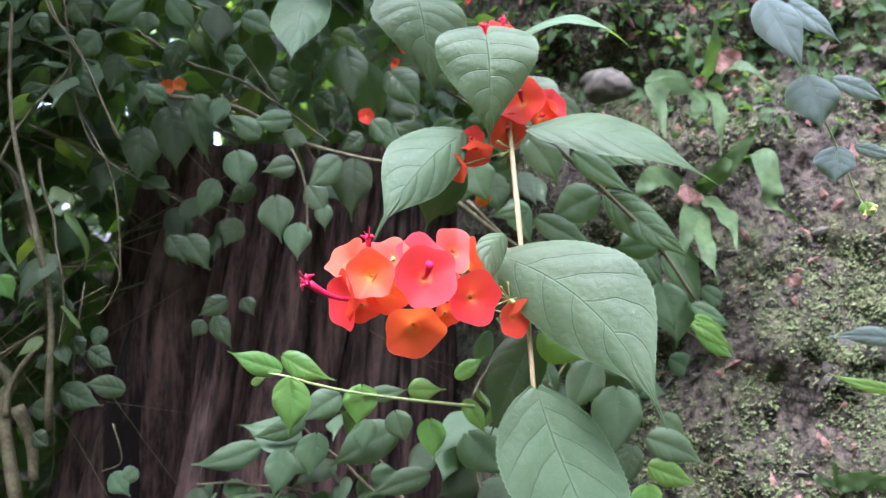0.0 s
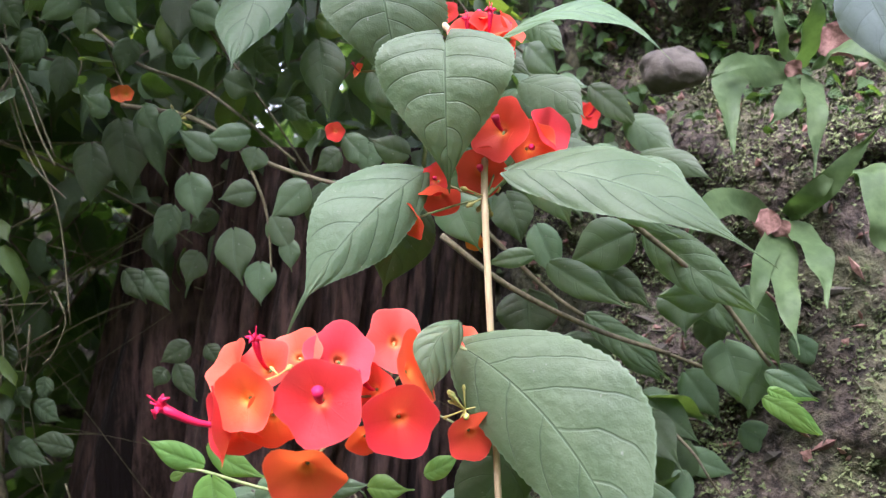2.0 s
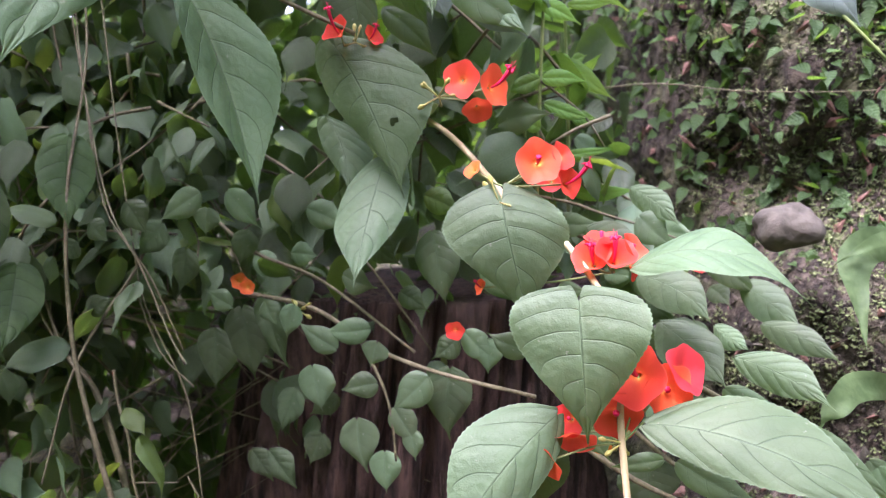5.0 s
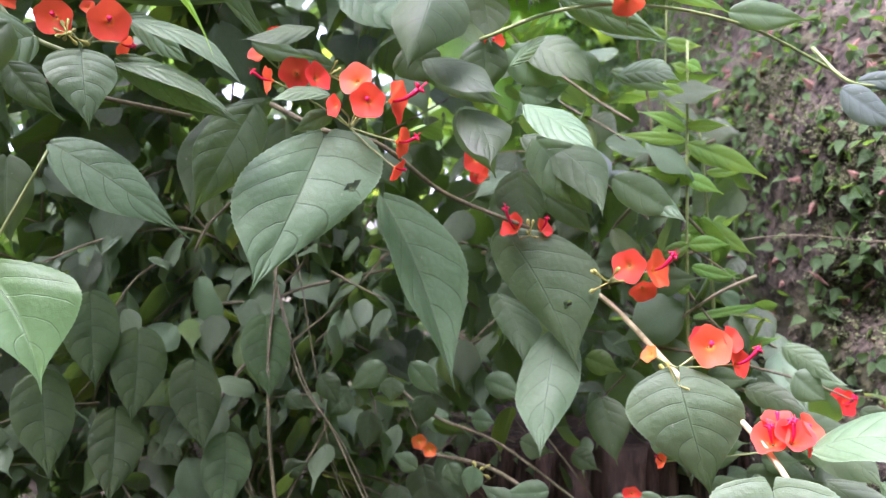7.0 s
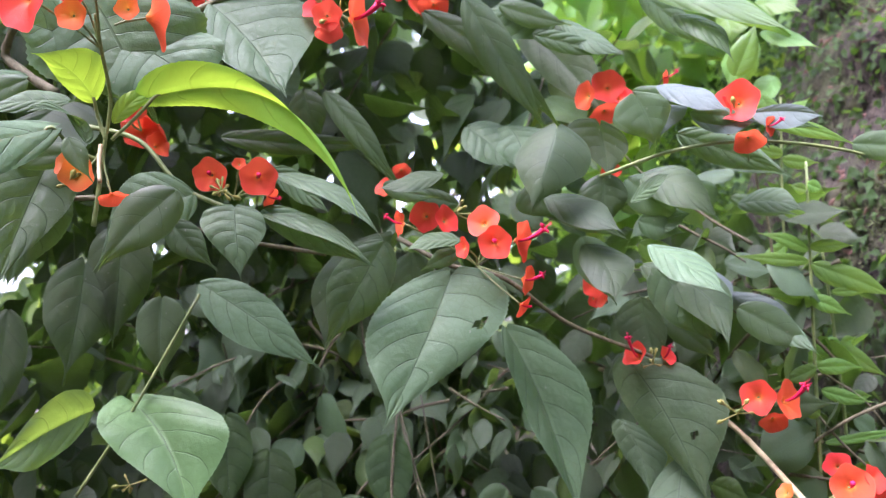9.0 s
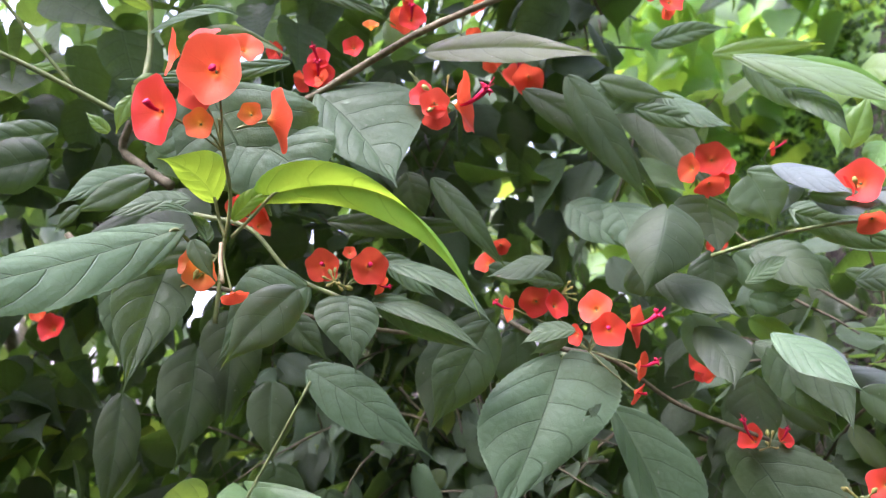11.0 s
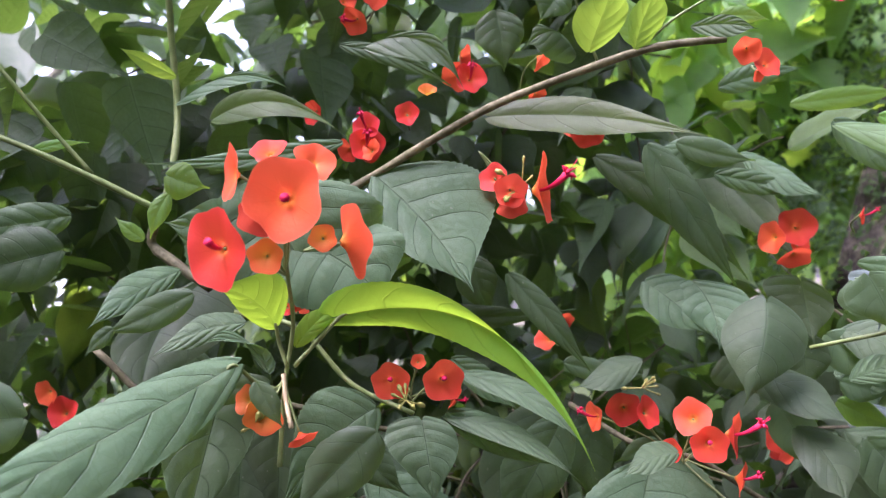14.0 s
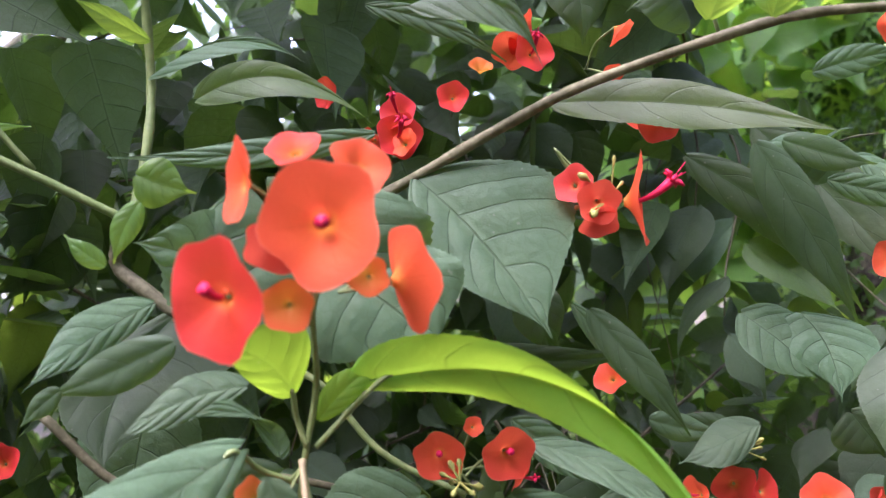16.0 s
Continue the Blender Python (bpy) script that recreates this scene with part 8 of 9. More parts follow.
dry_leaf((0.1690, 0.5000, 0.9207), (0.1724, 0.5000, 0.9103), (-0.317, -0.937, 0.149), 0.0028, 'sliver of dry bark on the bank')
dry_leaf((0.1734, 0.5100, 1.1222), (0.1858, 0.5100, 1.1063), (-0.314, -0.923, -0.221), 0.0177, 'grey-brown withered leaf beside a fern')
dry_leaf((0.1492, 0.5000, 1.0384), (0.1458, 0.5000, 1.0228), (-0.285, -0.956, -0.073), 0.0125, 'withered brown frond at a fern base')
dry_leaf((0.1527, 0.5000, 1.0332), (0.1596, 0.5000, 1.0246), (-0.292, -0.954, -0.063), 0.0090, 'withered brown frond at a fern base')
dry_leaf((0.1560, 0.5050, 1.1053), (0.1630, 0.5050, 1.1000), (-0.289, -0.937, -0.195), 0.0084, 'rusty dry scale at a fern base')
dry_leaf((0.2488, 0.5200, 1.1545), (0.2550, 0.5200, 1.1588), (-0.417, -0.871, -0.259), 0.0072, 'rust-coloured dry leaf high on the bank')
dry_leaf((0.2759, 0.5200, 1.0778), (0.2823, 0.5200, 1.0742), (-0.465, -0.876, -0.131), 0.0072, 'rust-coloured dry leaf on the bank')
flower(back, (-0.2447, 0.3385, 1.4015), (0.6310, -0.7760, -0.0220), 0.0077, tube=1.1, cup=0.50, back=(-0.2550, 0.3521, 1.3979))
flower(back, (-0.2419, 0.3372, 1.3985), (-0.0720, -0.8980, 0.4340), 0.0052, tube=0, cup=0.32, back=(-0.2533, 0.3498, 1.3973))
flower(back, (-0.2708, 0.3386, 1.4218), (-0.3421, -0.9170, -0.2029), 0.0051, tube=0, cup=0.62, back=(-0.2816, 0.3513, 1.4217))
flower(back, (-0.2750, 0.3463, 1.4249), (-0.0571, -0.9830, -0.1760), 0.0050, tube=1.1, cup=0.66, back=(-0.2874, 0.3582, 1.4241))
flower(back, (-0.2545, 0.3576, 1.4658), (-0.1241, -0.8300, -0.5440), 0.0069, tube=1.1, cup=0.39, back=(-0.2605, 0.3733, 1.4677))
flower(back, (-0.2388, 0.3534, 1.4721), (0.1479, -0.9270, -0.3430), 0.0063, tube=0, cup=0.54, back=(-0.2541, 0.3645, 1.4636))
flower(back, (-0.2580, 0.3546, 1.4747), (0.9250, -0.3150, 0.2099), 0.0054, tube=0, cup=0.60, back=(-0.2607, 0.3736, 1.4679))
flower(back, (-0.2119, 0.3716, 1.4320), (-0.0211, -0.8630, -0.5040), 0.0071, tube=0, cup=0.56, back=(-0.2133, 0.3903, 1.4326))
flower(back, (-0.2068, 0.3715, 1.4314), (-0.3321, -0.8150, -0.4739), 0.0063, tube=0, cup=0.44, back=(-0.2119, 0.3879, 1.4318))
flower(back, (-0.2024, 0.3619, 1.4255), (0.6110, -0.7910, 0.0340), 0.0068, tube=1.1, cup=0.56, back=(-0.2066, 0.3785, 1.4284))
flower(back, (-0.2041, 0.3606, 1.4354), (0.9550, 0.0230, -0.2941), 0.0053, tube=0, cup=0.48, back=(-0.2071, 0.3794, 1.4287))
flower(back, (-0.1770, 0.3838, 1.4333), (0.6279, 0.1039, -0.7721), 0.0057, tube=0, cup=0.57, back=(-0.1925, 0.3948, 1.4245))
flower(back, (-0.1819, 0.3864, 1.4183), (0.6829, -0.5140, -0.5190), 0.0046, tube=0, cup=0.39, back=(-0.1938, 0.3975, 1.4254))
flower(back, (-0.2250, 0.3425, 1.4115), (0.4340, -0.8980, 0.0760), 0.0052, tube=0, cup=0.55, back=(-0.2330, 0.3576, 1.4086))
flower(back, (-0.0861, 0.4014, 1.4110), (0.6950, -0.7100, 0.1180), 0.0062, tube=0, cup=0.34, back=(-0.0902, 0.4180, 1.4144))
flower(back, (-0.0918, 0.3960, 1.4180), (0.1869, -0.8610, -0.4730), 0.0057, tube=0, cup=0.68, back=(-0.0900, 0.4173, 1.4143))
flower(back, (-0.0901, 0.4100, 1.4107), (0.6729, -0.3351, -0.6600), 0.0042, tube=0, cup=0.52, back=(-0.0922, 0.4273, 1.4172))
flower(back, (-0.0905, 0.4790, 1.3368), (0.1760, -0.9840, 0.0040), 0.0057, tube=0, cup=0.48, back=(-0.0890, 0.5003, 1.3329))
flower(back, (-0.0885, 0.4819, 1.3446), (0.5100, -0.7610, 0.4010), 0.0067, tube=0, cup=0.68, back=(-0.0894, 0.5026, 1.3331))
flower(back, (-0.0898, 0.4862, 1.3453), (-0.3480, -0.8720, 0.3441), 0.0069, tube=0, cup=0.63, back=(-0.0903, 0.5073, 1.3335))
flower(back, (-0.0917, 0.4936, 1.3448), (-0.2940, -0.8630, 0.4121), 0.0050, tube=0, cup=0.54, back=(-0.0916, 0.5148, 1.3339))
flower(back, (-0.0538, 0.5680, 1.4800), (0.0280, -0.8400, 0.5410), 0.0064, tube=0, cup=0.36, back=(-0.0587, 0.5840, 1.4839))
flower(back, (-0.0590, 0.5582, 1.4894), (-0.6691, -0.6730, -0.3129), 0.0058, tube=0, cup=0.53, back=(-0.0583, 0.5794, 1.4824))
flower(back, (-0.4334, 0.3208, 1.2977), (0.4270, -0.8490, 0.3120), 0.0079, tube=0, cup=0.65, back=(-0.4565, 0.3263, 1.2938))
flower(back, (-0.4394, 0.3170, 1.3097), (0.1379, -0.9720, -0.1920), 0.0068, tube=0, cup=0.48, back=(-0.4579, 0.3272, 1.2938))
flower(back, (-0.2028, 0.4178, 1.3060), (-0.0650, -0.8320, 0.5500), 0.0069, tube=0, cup=0.50, back=(-0.2048, 0.4369, 1.3016))
flower(back, (-0.1950, 0.4193, 1.3148), (0.4389, -0.6770, -0.5910), 0.0050, tube=0, cup=0.39, back=(-0.2039, 0.4351, 1.3016))
flower(back, (-0.2143, 0.3430, 1.4183), (0.4520, -0.5750, 0.6820), 0.0040, tube=0, mat=M_BUD, cup=0.8)
leaf(tr, (0.1015, 0.4577, 1.2177), (0.1261, 0.4627, 1.1918), (0.282, -0.956, 0.085), 0.0194, fold=0.15, mat=M_SKYSHEEN, skew=-0.11)
stem('stem', [Vector((0.0948, 0.4668, 1.2246)) - tr.location, Vector((0.1065, 0.4638, 1.2105)) - tr.location, Vector((0.1194, 0.4610, 1.1955)) - tr.location, Vector((0.1342, 0.4639, 1.1791)) - tr.location], 0.0008, 0.0007, M_STEM, tr, '', 0.0)
leaf(tr, (0.0597, 0.4177, 1.2479), (0.0817, 0.4245, 1.2298), (0.322, -0.946, 0.034), 0.0133, fold=0.15, mat=M_SKYSHEEN)
leaf(tr, (0.0675, 0.4310, 1.2520), (0.0928, 0.4394, 1.2470), (0.322, -0.946, 0.034), 0.0076, fold=0.2, mat=M_SKYSHEEN)
stem('stem', [Vector((0.0520, 0.4370, 1.2696)) - tr.location, Vector((0.0632, 0.4296, 1.2528)) - tr.location, Vector((0.0782, 0.4345, 1.2487)) - tr.location, Vector((0.0974, 0.4409, 1.2436)) - tr.location], 0.0008, 0.0007, M_STEM, tr, '', 0.0)
stem('stem', [Vector((-0.2178, 0.4500, 0.9084)) - ls.location, Vector((-0.2169, 0.4500, 0.9629)) - ls.location, Vector((-0.2219, 0.4500, 1.0003)) - ls.location, Vector((-0.2360, 0.4550, 1.0381)) - ls.location, Vector((-0.2593, 0.4600, 1.0608)) - ls.location, Vector((-0.2905, 0.4800, 1.1134)) - ls.location, Vector((-0.3165, 0.5000, 1.1804)) - ls.location], 0.0023, 0.0005, M_TWIG, ls, '', 0.0)
stem('stem', [Vector((-0.2234, 0.4550, 0.9909)) - ls.location, Vector((-0.2370, 0.4600, 1.0226)) - ls.location, Vector((-0.2450, 0.4600, 1.0449)) - ls.location, Vector((-0.2625, 0.4600, 1.0640)) - ls.location, Vector((-0.2972, 0.4800, 1.0934)) - ls.location], 0.0018, 0.0006, M_TWIG, ls, '', 0.0)
stem('stem', [Vector((-0.2454, 0.4700, 0.8506)) - ls.location, Vector((-0.2536, 0.4700, 0.9092)) - ls.location, Vector((-0.2487, 0.4700, 0.9222)) - ls.location, Vector((-0.2584, 0.4700, 0.9352)) - ls.location], 0.0040, 0.0030, M_TWIG, ls, '', 0.0)
stem('stem', [Vector((-0.2454, 0.4700, 0.9092)) - ls.location, Vector((-0.2398, 0.4750, 0.8885)) - ls.location, Vector((-0.2382, 0.4750, 0.8655)) - ls.location], 0.0040, 0.0030, M_TWIG, ls, '', 0.0)
stem('stem', [Vector((-0.2561, 0.4600, 0.9366)) - ls.location, Vector((-0.2306, 0.4600, 0.9525)) - ls.location, Vector((-0.2115, 0.4600, 0.9669)) - ls.location, Vector((-0.1892, 0.4600, 0.9796)) - ls.location], 0.0007, 0.0005, M_TWIG, ls, '', 0.0)
stem('stem', [Vector((-0.2466, 0.4600, 0.9908)) - ls.location, Vector((-0.2243, 0.4600, 0.9892)) - ls.location, Vector((-0.1956, 0.4600, 0.9908)) - ls.location], 0.0006, 0.0004, M_TWIG, ls, '', 0.0)
stem('stem', [Vector((-0.2680, 0.5000, 1.2566)) - ls.location, Vector((-0.2332, 0.4650, 1.1710)) - ls.location, Vector((-0.2132, 0.4500, 1.1281)) - ls.location, Vector((-0.1945, 0.4500, 1.0969)) - ls.location, Vector((-0.1804, 0.4500, 1.0626)) - ls.location], 0.0005, 0.0005, M_TWIG, ls, '', 0.0)
stem('stem', [Vector((-0.2092, 0.4550, 1.0948)) - ls.location, Vector((-0.1966, 0.4550, 1.0602)) - ls.location, Vector((-0.1793, 0.4550, 1.0429)) - ls.location], 0.0006, 0.0004, M_TWIG, ls, '', 0.0)
stem('stem', [Vector((-0.1976, 0.4500, 0.9816)) - ls.location, Vector((-0.2038, 0.4500, 0.9286)) - ls.location, Vector((-0.1882, 0.4500, 0.9130)) - ls.location], 0.0006, 0.0004, M_TWIG, ls, '', 0.0)
stem('stem', [Vector((-0.1836, 0.4500, 0.9987)) - ls.location, Vector((-0.1783, 0.4500, 0.9847)) - ls.location, Vector((-0.1851, 0.4500, 0.9691)) - ls.location, Vector((-0.1913, 0.4500, 0.9629)) - ls.location], 0.0005, 0.0004, M_TWIG, ls, '', 0.0)
stem('stem', [Vector((-0.1820, 0.4500, 0.9037)) - ls.location, Vector((-0.1773, 0.4500, 0.8834)) - ls.location, Vector((-0.1882, 0.4500, 0.8772)) - ls.location], 0.0005, 0.0004, M_TWIG, ls, '', 0.0)

up3 = thing('upright_shoot', 'slim upright shoot with narrow bright leaves against the slope', 'shoot', (-0.0205, 0.5752, 1.2348), 'upright shoots')
stem('stem', [Vector((-0.0323, 0.5788, 1.1038)) - up3.location, Vector((-0.0257, 0.5708, 1.1869)) - up3.location, Vector((-0.0196, 0.5628, 1.2651)) - up3.location, Vector((-0.0109, 0.5612, 1.3461)) - up3.location], 0.0011, 0.0006, M_STEM, up3, '', 0.0)
leaf(up3, (-0.0114, 0.5595, 1.3354), (-0.0255, 0.5528, 1.3488), (0.382, -0.922, -0.059), 0.0074, mat=M_FRESH, fold=0.3)
leaf(up3, (-0.0116, 0.5595, 1.3337), (0.0053, 0.5659, 1.3438), (0.382, -0.922, -0.059), 0.0074, mat=M_FRESH, fold=0.3)
leaf(up3, (-0.0141, 0.5599, 1.3119), (-0.0305, 0.5526, 1.3187), (0.382, -0.922, -0.059), 0.0074, mat=M_FRESH, fold=0.3)
leaf(up3, (-0.0144, 0.5600, 1.3085), (0.0055, 0.5685, 1.3047), (0.382, -0.922, -0.059), 0.0081, mat=M_FRESH, fold=0.3)
leaf(up3, (-0.0169, 0.5607, 1.2816), (-0.0396, 0.5513, 1.2806), (0.382, -0.922, -0.059), 0.0088, mat=M_FRESH, fold=0.3)
leaf(up3, (-0.0171, 0.5607, 1.2799), (0.0034, 0.5697, 1.2726), (0.382, -0.922, -0.059), 0.0088, mat=M_FRESH, fold=0.3)
leaf(up3, (-0.0190, 0.5614, 1.2580), (-0.0372, 0.5545, 1.2464), (0.382, -0.922, -0.059), 0.0088, mat=M_FRESH, fold=0.3)
leaf(up3, (-0.0210, 0.5620, 1.2345), (0.0006, 0.5719, 1.2203), (0.382, -0.922, -0.059), 0.0095, mat=M_FRESH, fold=0.3)
leaf(up3, (-0.0223, 0.5626, 1.2176), (-0.0453, 0.5531, 1.2167), (0.382, -0.922, -0.059), 0.0088, mat=M_FRESH, fold=0.3)
leaf(up3, (-0.0252, 0.5633, 1.1873), (0.0002, 0.5737, 1.1897), (0.382, -0.922, -0.059), 0.0095, mat=M_FRESH, fold=0.3)
leaf(up3, (-0.0261, 0.5638, 1.1738), (-0.0434, 0.5572, 1.1655), (0.382, -0.922, -0.059), 0.0088, mat=M_FRESH, fold=0.3)
leaf(up, (-0.0046, 0.5211, 1.2686), (0.0158, 0.5293, 1.2711), (0.382, -0.922, -0.059), 0.0080, mat=M_FRESH, fold=0.3)
leaf(up, (-0.0052, 0.5208, 1.2687), (-0.0221, 0.5132, 1.2782), (0.382, -0.922, -0.059), 0.0074, mat=M_FRESH, fold=0.3)
leaf(up, (-0.0081, 0.5224, 1.2255), (0.0107, 0.5309, 1.2142), (0.382, -0.922, -0.059), 0.0086, mat=M_FRESH, fold=0.3)
leaf(up, (-0.0109, 0.5236, 1.1885), (-0.0302, 0.5160, 1.1828), (0.382, -0.922, -0.059), 0.0086, mat=M_FRESH, fold=0.3)
leaf(up, (-0.0095, 0.5242, 1.1884), (0.0118, 0.5332, 1.1861), (0.382, -0.922, -0.059), 0.0086, mat=M_FRESH, fold=0.3)
leaf(rb, (0.0825, 0.4996, 1.0280), (0.0672, 0.4942, 1.0069), (0.209, -0.973, 0.098), 0.0192, mat=M_LEAF, fold=0.25)
leaf(rb, (0.0736, 0.5060, 1.0080), (0.0998, 0.5096, 0.9882), (0.209, -0.973, 0.098), 0.0153, mat=M_SHADE, fold=0.25)
leaf(rb, (0.1150, 0.5152, 1.0109), (0.1428, 0.5174, 0.9735), (0.209, -0.973, 0.098), 0.0197, mat=M_LEAF, fold=0.25)
leaf(rb, (0.1406, 0.5192, 0.9966), (0.1625, 0.5202, 0.9597), (0.209, -0.973, 0.098), 0.0153, mat=M_LEAF, fold=0.25)
leaf(rb, (0.1137, 0.5036, 1.0007), (0.1145, 0.5014, 0.9769), (0.209, -0.973, 0.098), 0.0267, mat=M_LEAF, fold=0.25)
leaf(rb, (0.1433, 0.5068, 0.9698), (0.1453, 0.5041, 0.9387), (0.209, -0.973, 0.098), 0.0277, mat=M_LEAF, fold=0.25)
leaf(rb, (0.1590, 0.5096, 0.9638), (0.1832, 0.5135, 0.9509), (0.209, -0.973, 0.098), 0.0085, mat=M_LEAF, fold=0.25)
leaf(rb, (0.1546, 0.4971, 0.9510), (0.1808, 0.5008, 0.9323), (0.209, -0.973, 0.098), 0.0104, mat=M_FRESH, fold=0.25)
leaf(rb, (0.1558, 0.4977, 0.9549), (0.1754, 0.5014, 0.9491), (0.209, -0.973, 0.098), 0.0068, mat=M_FRESH, fold=0.25)
leaf(rb, (0.0672, 0.5025, 0.9868), (0.1110, 0.5085, 0.9527), (0.209, -0.973, 0.098), 0.0142, mat=M_LEAF, fold=0.25)
leaf(rb, (0.0379, 0.5074, 0.9955), (0.0397, 0.5048, 0.9662), (0.209, -0.973, 0.098), 0.0309, mat=M_SHADE, fold=0.25)
leaf(rb, (0.0561, 0.5090, 0.9731), (0.0899, 0.5134, 0.9444), (0.209, -0.973, 0.098), 0.0213, mat=M_SHADE, fold=0.25)
leaf(rb, (0.0944, 0.5045, 0.9485), (0.1248, 0.5084, 0.9227), (0.209, -0.973, 0.098), 0.0181, mat=M_LEAF, fold=0.25)
leaf(rb, (0.1136, 0.5057, 0.9192), (0.1432, 0.5109, 0.9081), (0.209, -0.973, 0.098), 0.0137, mat=M_LEAF, fold=0.25)
leaf(rb, (0.0276, 0.4999, 1.0450), (0.0359, 0.4992, 1.0205), (0.209, -0.973, 0.098), 0.0208, mat=M_SHADE, fold=0.25)
leaf(rb, (0.0425, 0.5015, 1.0300), (0.0549, 0.5013, 1.0013), (0.209, -0.973, 0.098), 0.0164, mat=M_LEAF, fold=0.25)
leaf(rb, (0.0336, 0.5060, 1.0940), (0.0665, 0.5109, 1.0720), (0.209, -0.973, 0.098), 0.0219, mat=M_SHADE, fold=0.25)
leaf(rb, (0.0670, 0.5136, 1.0978), (0.0932, 0.5170, 1.0753), (0.209, -0.973, 0.098), 0.0137, mat=M_SHADE, fold=0.25)
leaf(rb, (0.0373, 0.5092, 1.1171), (0.0522, 0.5109, 1.1028), (0.209, -0.973, 0.098), 0.0164, mat=M_LEAF, fold=0.25)
leaf(rb, (0.1272, 0.5256, 0.9865), (0.1317, 0.5240, 0.9614), (0.209, -0.973, 0.098), 0.0168, mat=M_SHADE, fold=0.25)
leaf(rb, (0.0863, 0.5155, 0.9729), (0.1058, 0.5174, 0.9504), (0.209, -0.973, 0.098), 0.0168, mat=M_LEAF, fold=0.25)
leaf(rb, (0.1167, 0.5203, 0.9559), (0.1362, 0.5219, 0.9306), (0.209, -0.973, 0.098), 0.0185, mat=M_LEAF, fold=0.25)
leaf(rb, (0.0813, 0.5108, 0.9366), (0.1008, 0.5127, 0.9141), (0.209, -0.973, 0.098), 0.0196, mat=M_SHADE, fold=0.25)
leaf(rb, (0.1428, 0.5131, 0.9313), (0.1671, 0.5167, 0.9148), (0.209, -0.973, 0.098), 0.0153, mat=M_LEAF, fold=0.25)
leaf(rb, (0.1663, 0.5225, 0.9747), (0.1879, 0.5258, 0.9609), (0.209, -0.973, 0.098), 0.0120, mat=M_LEAF, fold=0.25)
stem('stem', [Vector((0.0150, 0.5007, 1.0297)) - rb.location, Vector((0.0534, 0.5054, 0.9936)) - rb.location, Vector((0.0889, 0.5110, 0.9740)) - rb.location, Vector((0.1417, 0.5101, 0.9545)) - rb.location, Vector((0.1646, 0.5084, 0.9399)) - rb.location], 0.0013, 0.0008, M_TWIG, rb, '', 0.0)

sp = thing('leafy_branch', 'grey-green leaves spilling over the foot of the bank', 'branch', (-0.0030, 0.5499, 1.1081), 'shrub branches')
stem('stem', [Vector((-0.0377, 0.5282, 1.1257)) - sp.location, Vector((-0.0027, 0.5448, 1.1090)) - sp.location, Vector((0.0328, 0.5614, 1.0887)) - sp.location, Vector((0.0708, 0.5731, 1.0560)) - sp.location], 0.0014, 0.0008, M_TWIG, sp, '', 0.0)
stem('stem', [Vector((-0.0311, 0.5419, 1.1497)) - sp.location, Vector((-0.0010, 0.5570, 1.1401)) - sp.location, Vector((0.0292, 0.5720, 1.1236)) - sp.location, Vector((0.0594, 0.5866, 1.0967)) - sp.location], 0.0012, 0.0007, M_TWIG, sp, '', 0.0)
leaf(sp, (-0.0155, 0.5598, 1.0609), (0.0095, 0.5432, 1.0673), (-0.556, -0.831, 0.014), 0.0155, mat=M_LEAF, fold=0.25, skew=-0.08)
leaf(sp, (0.0451, 0.6073, 1.1028), (0.0489, 0.5827, 1.0885), (-0.064, -0.509, 0.858), 0.0099, mat=M_SHADE, fold=0.25, skew=0.13)
leaf(sp, (0.0181, 0.5418, 1.0651), (0.0379, 0.5233, 1.0691), (-0.690, -0.714, 0.115), 0.0143, mat=M_LEAF, fold=0.25, skew=-0.08)
leaf(sp, (-0.0124, 0.5648, 1.1406), (0.0090, 0.5468, 1.1444), (-0.639, -0.768, -0.044), 0.0124, mat=M_SHADE, fold=0.25)
leaf(sp, (-0.0250, 0.5697, 1.0727), (-0.0215, 0.5447, 1.0492), (0.201, -0.655, 0.728), 0.0202, mat=M_LEAF, fold=0.25, skew=0.07)
leaf(sp, (0.0534, 0.5990, 1.0885), (0.0752, 0.5813, 1.0938), (-0.633, -0.774, -0.003), 0.0157, mat=M_LEAF, fold=0.25, skew=-0.07)
leaf(sp, (0.0612, 0.5845, 1.0504), (0.0723, 0.5621, 1.0292), (-0.099, -0.710, 0.697), 0.0170, mat=M_LEAF, fold=0.25, skew=0.09)
leaf(sp, (0.0420, 0.5472, 1.0776), (0.0658, 0.5297, 1.0699), (-0.463, -0.800, 0.382), 0.0181, mat=M_LEAF, fold=0.25)
leaf(sp, (-0.0075, 0.5837, 1.0321), (0.0254, 0.5698, 1.0393), (-0.395, -0.918, 0.027), 0.0219, mat=M_LEAF, fold=0.25, skew=-0.08)
leaf(sp, (0.0153, 0.5425, 1.0809), (0.0352, 0.5241, 1.0872), (-0.676, -0.737, -0.013), 0.0143, mat=M_SHADE, fold=0.25, skew=-0.08)
leaf(sp, (0.0731, 0.5861, 1.0708), (0.0823, 0.5636, 1.0632), (-0.525, -0.459, 0.717), 0.0125, mat=M_SHADE, fold=0.25, skew=0.08)
leaf(sp, (-0.0341, 0.5298, 1.1669), (-0.0035, 0.5149, 1.1697), (-0.435, -0.900, -0.019), 0.0176, mat=M_LEAF, fold=0.25)
leaf(sp, (-0.0079, 0.5301, 1.0741), (0.0111, 0.5115, 1.0813), (-0.692, -0.721, -0.041), 0.0132, mat=M_LEAF, fold=0.25, skew=-0.09)
leaf(sp, (0.0316, 0.5814, 1.1287), (0.0321, 0.5554, 1.1038), (0.214, -0.673, 0.708), 0.0170, mat=M_LEAF, fold=0.25, skew=0.11)
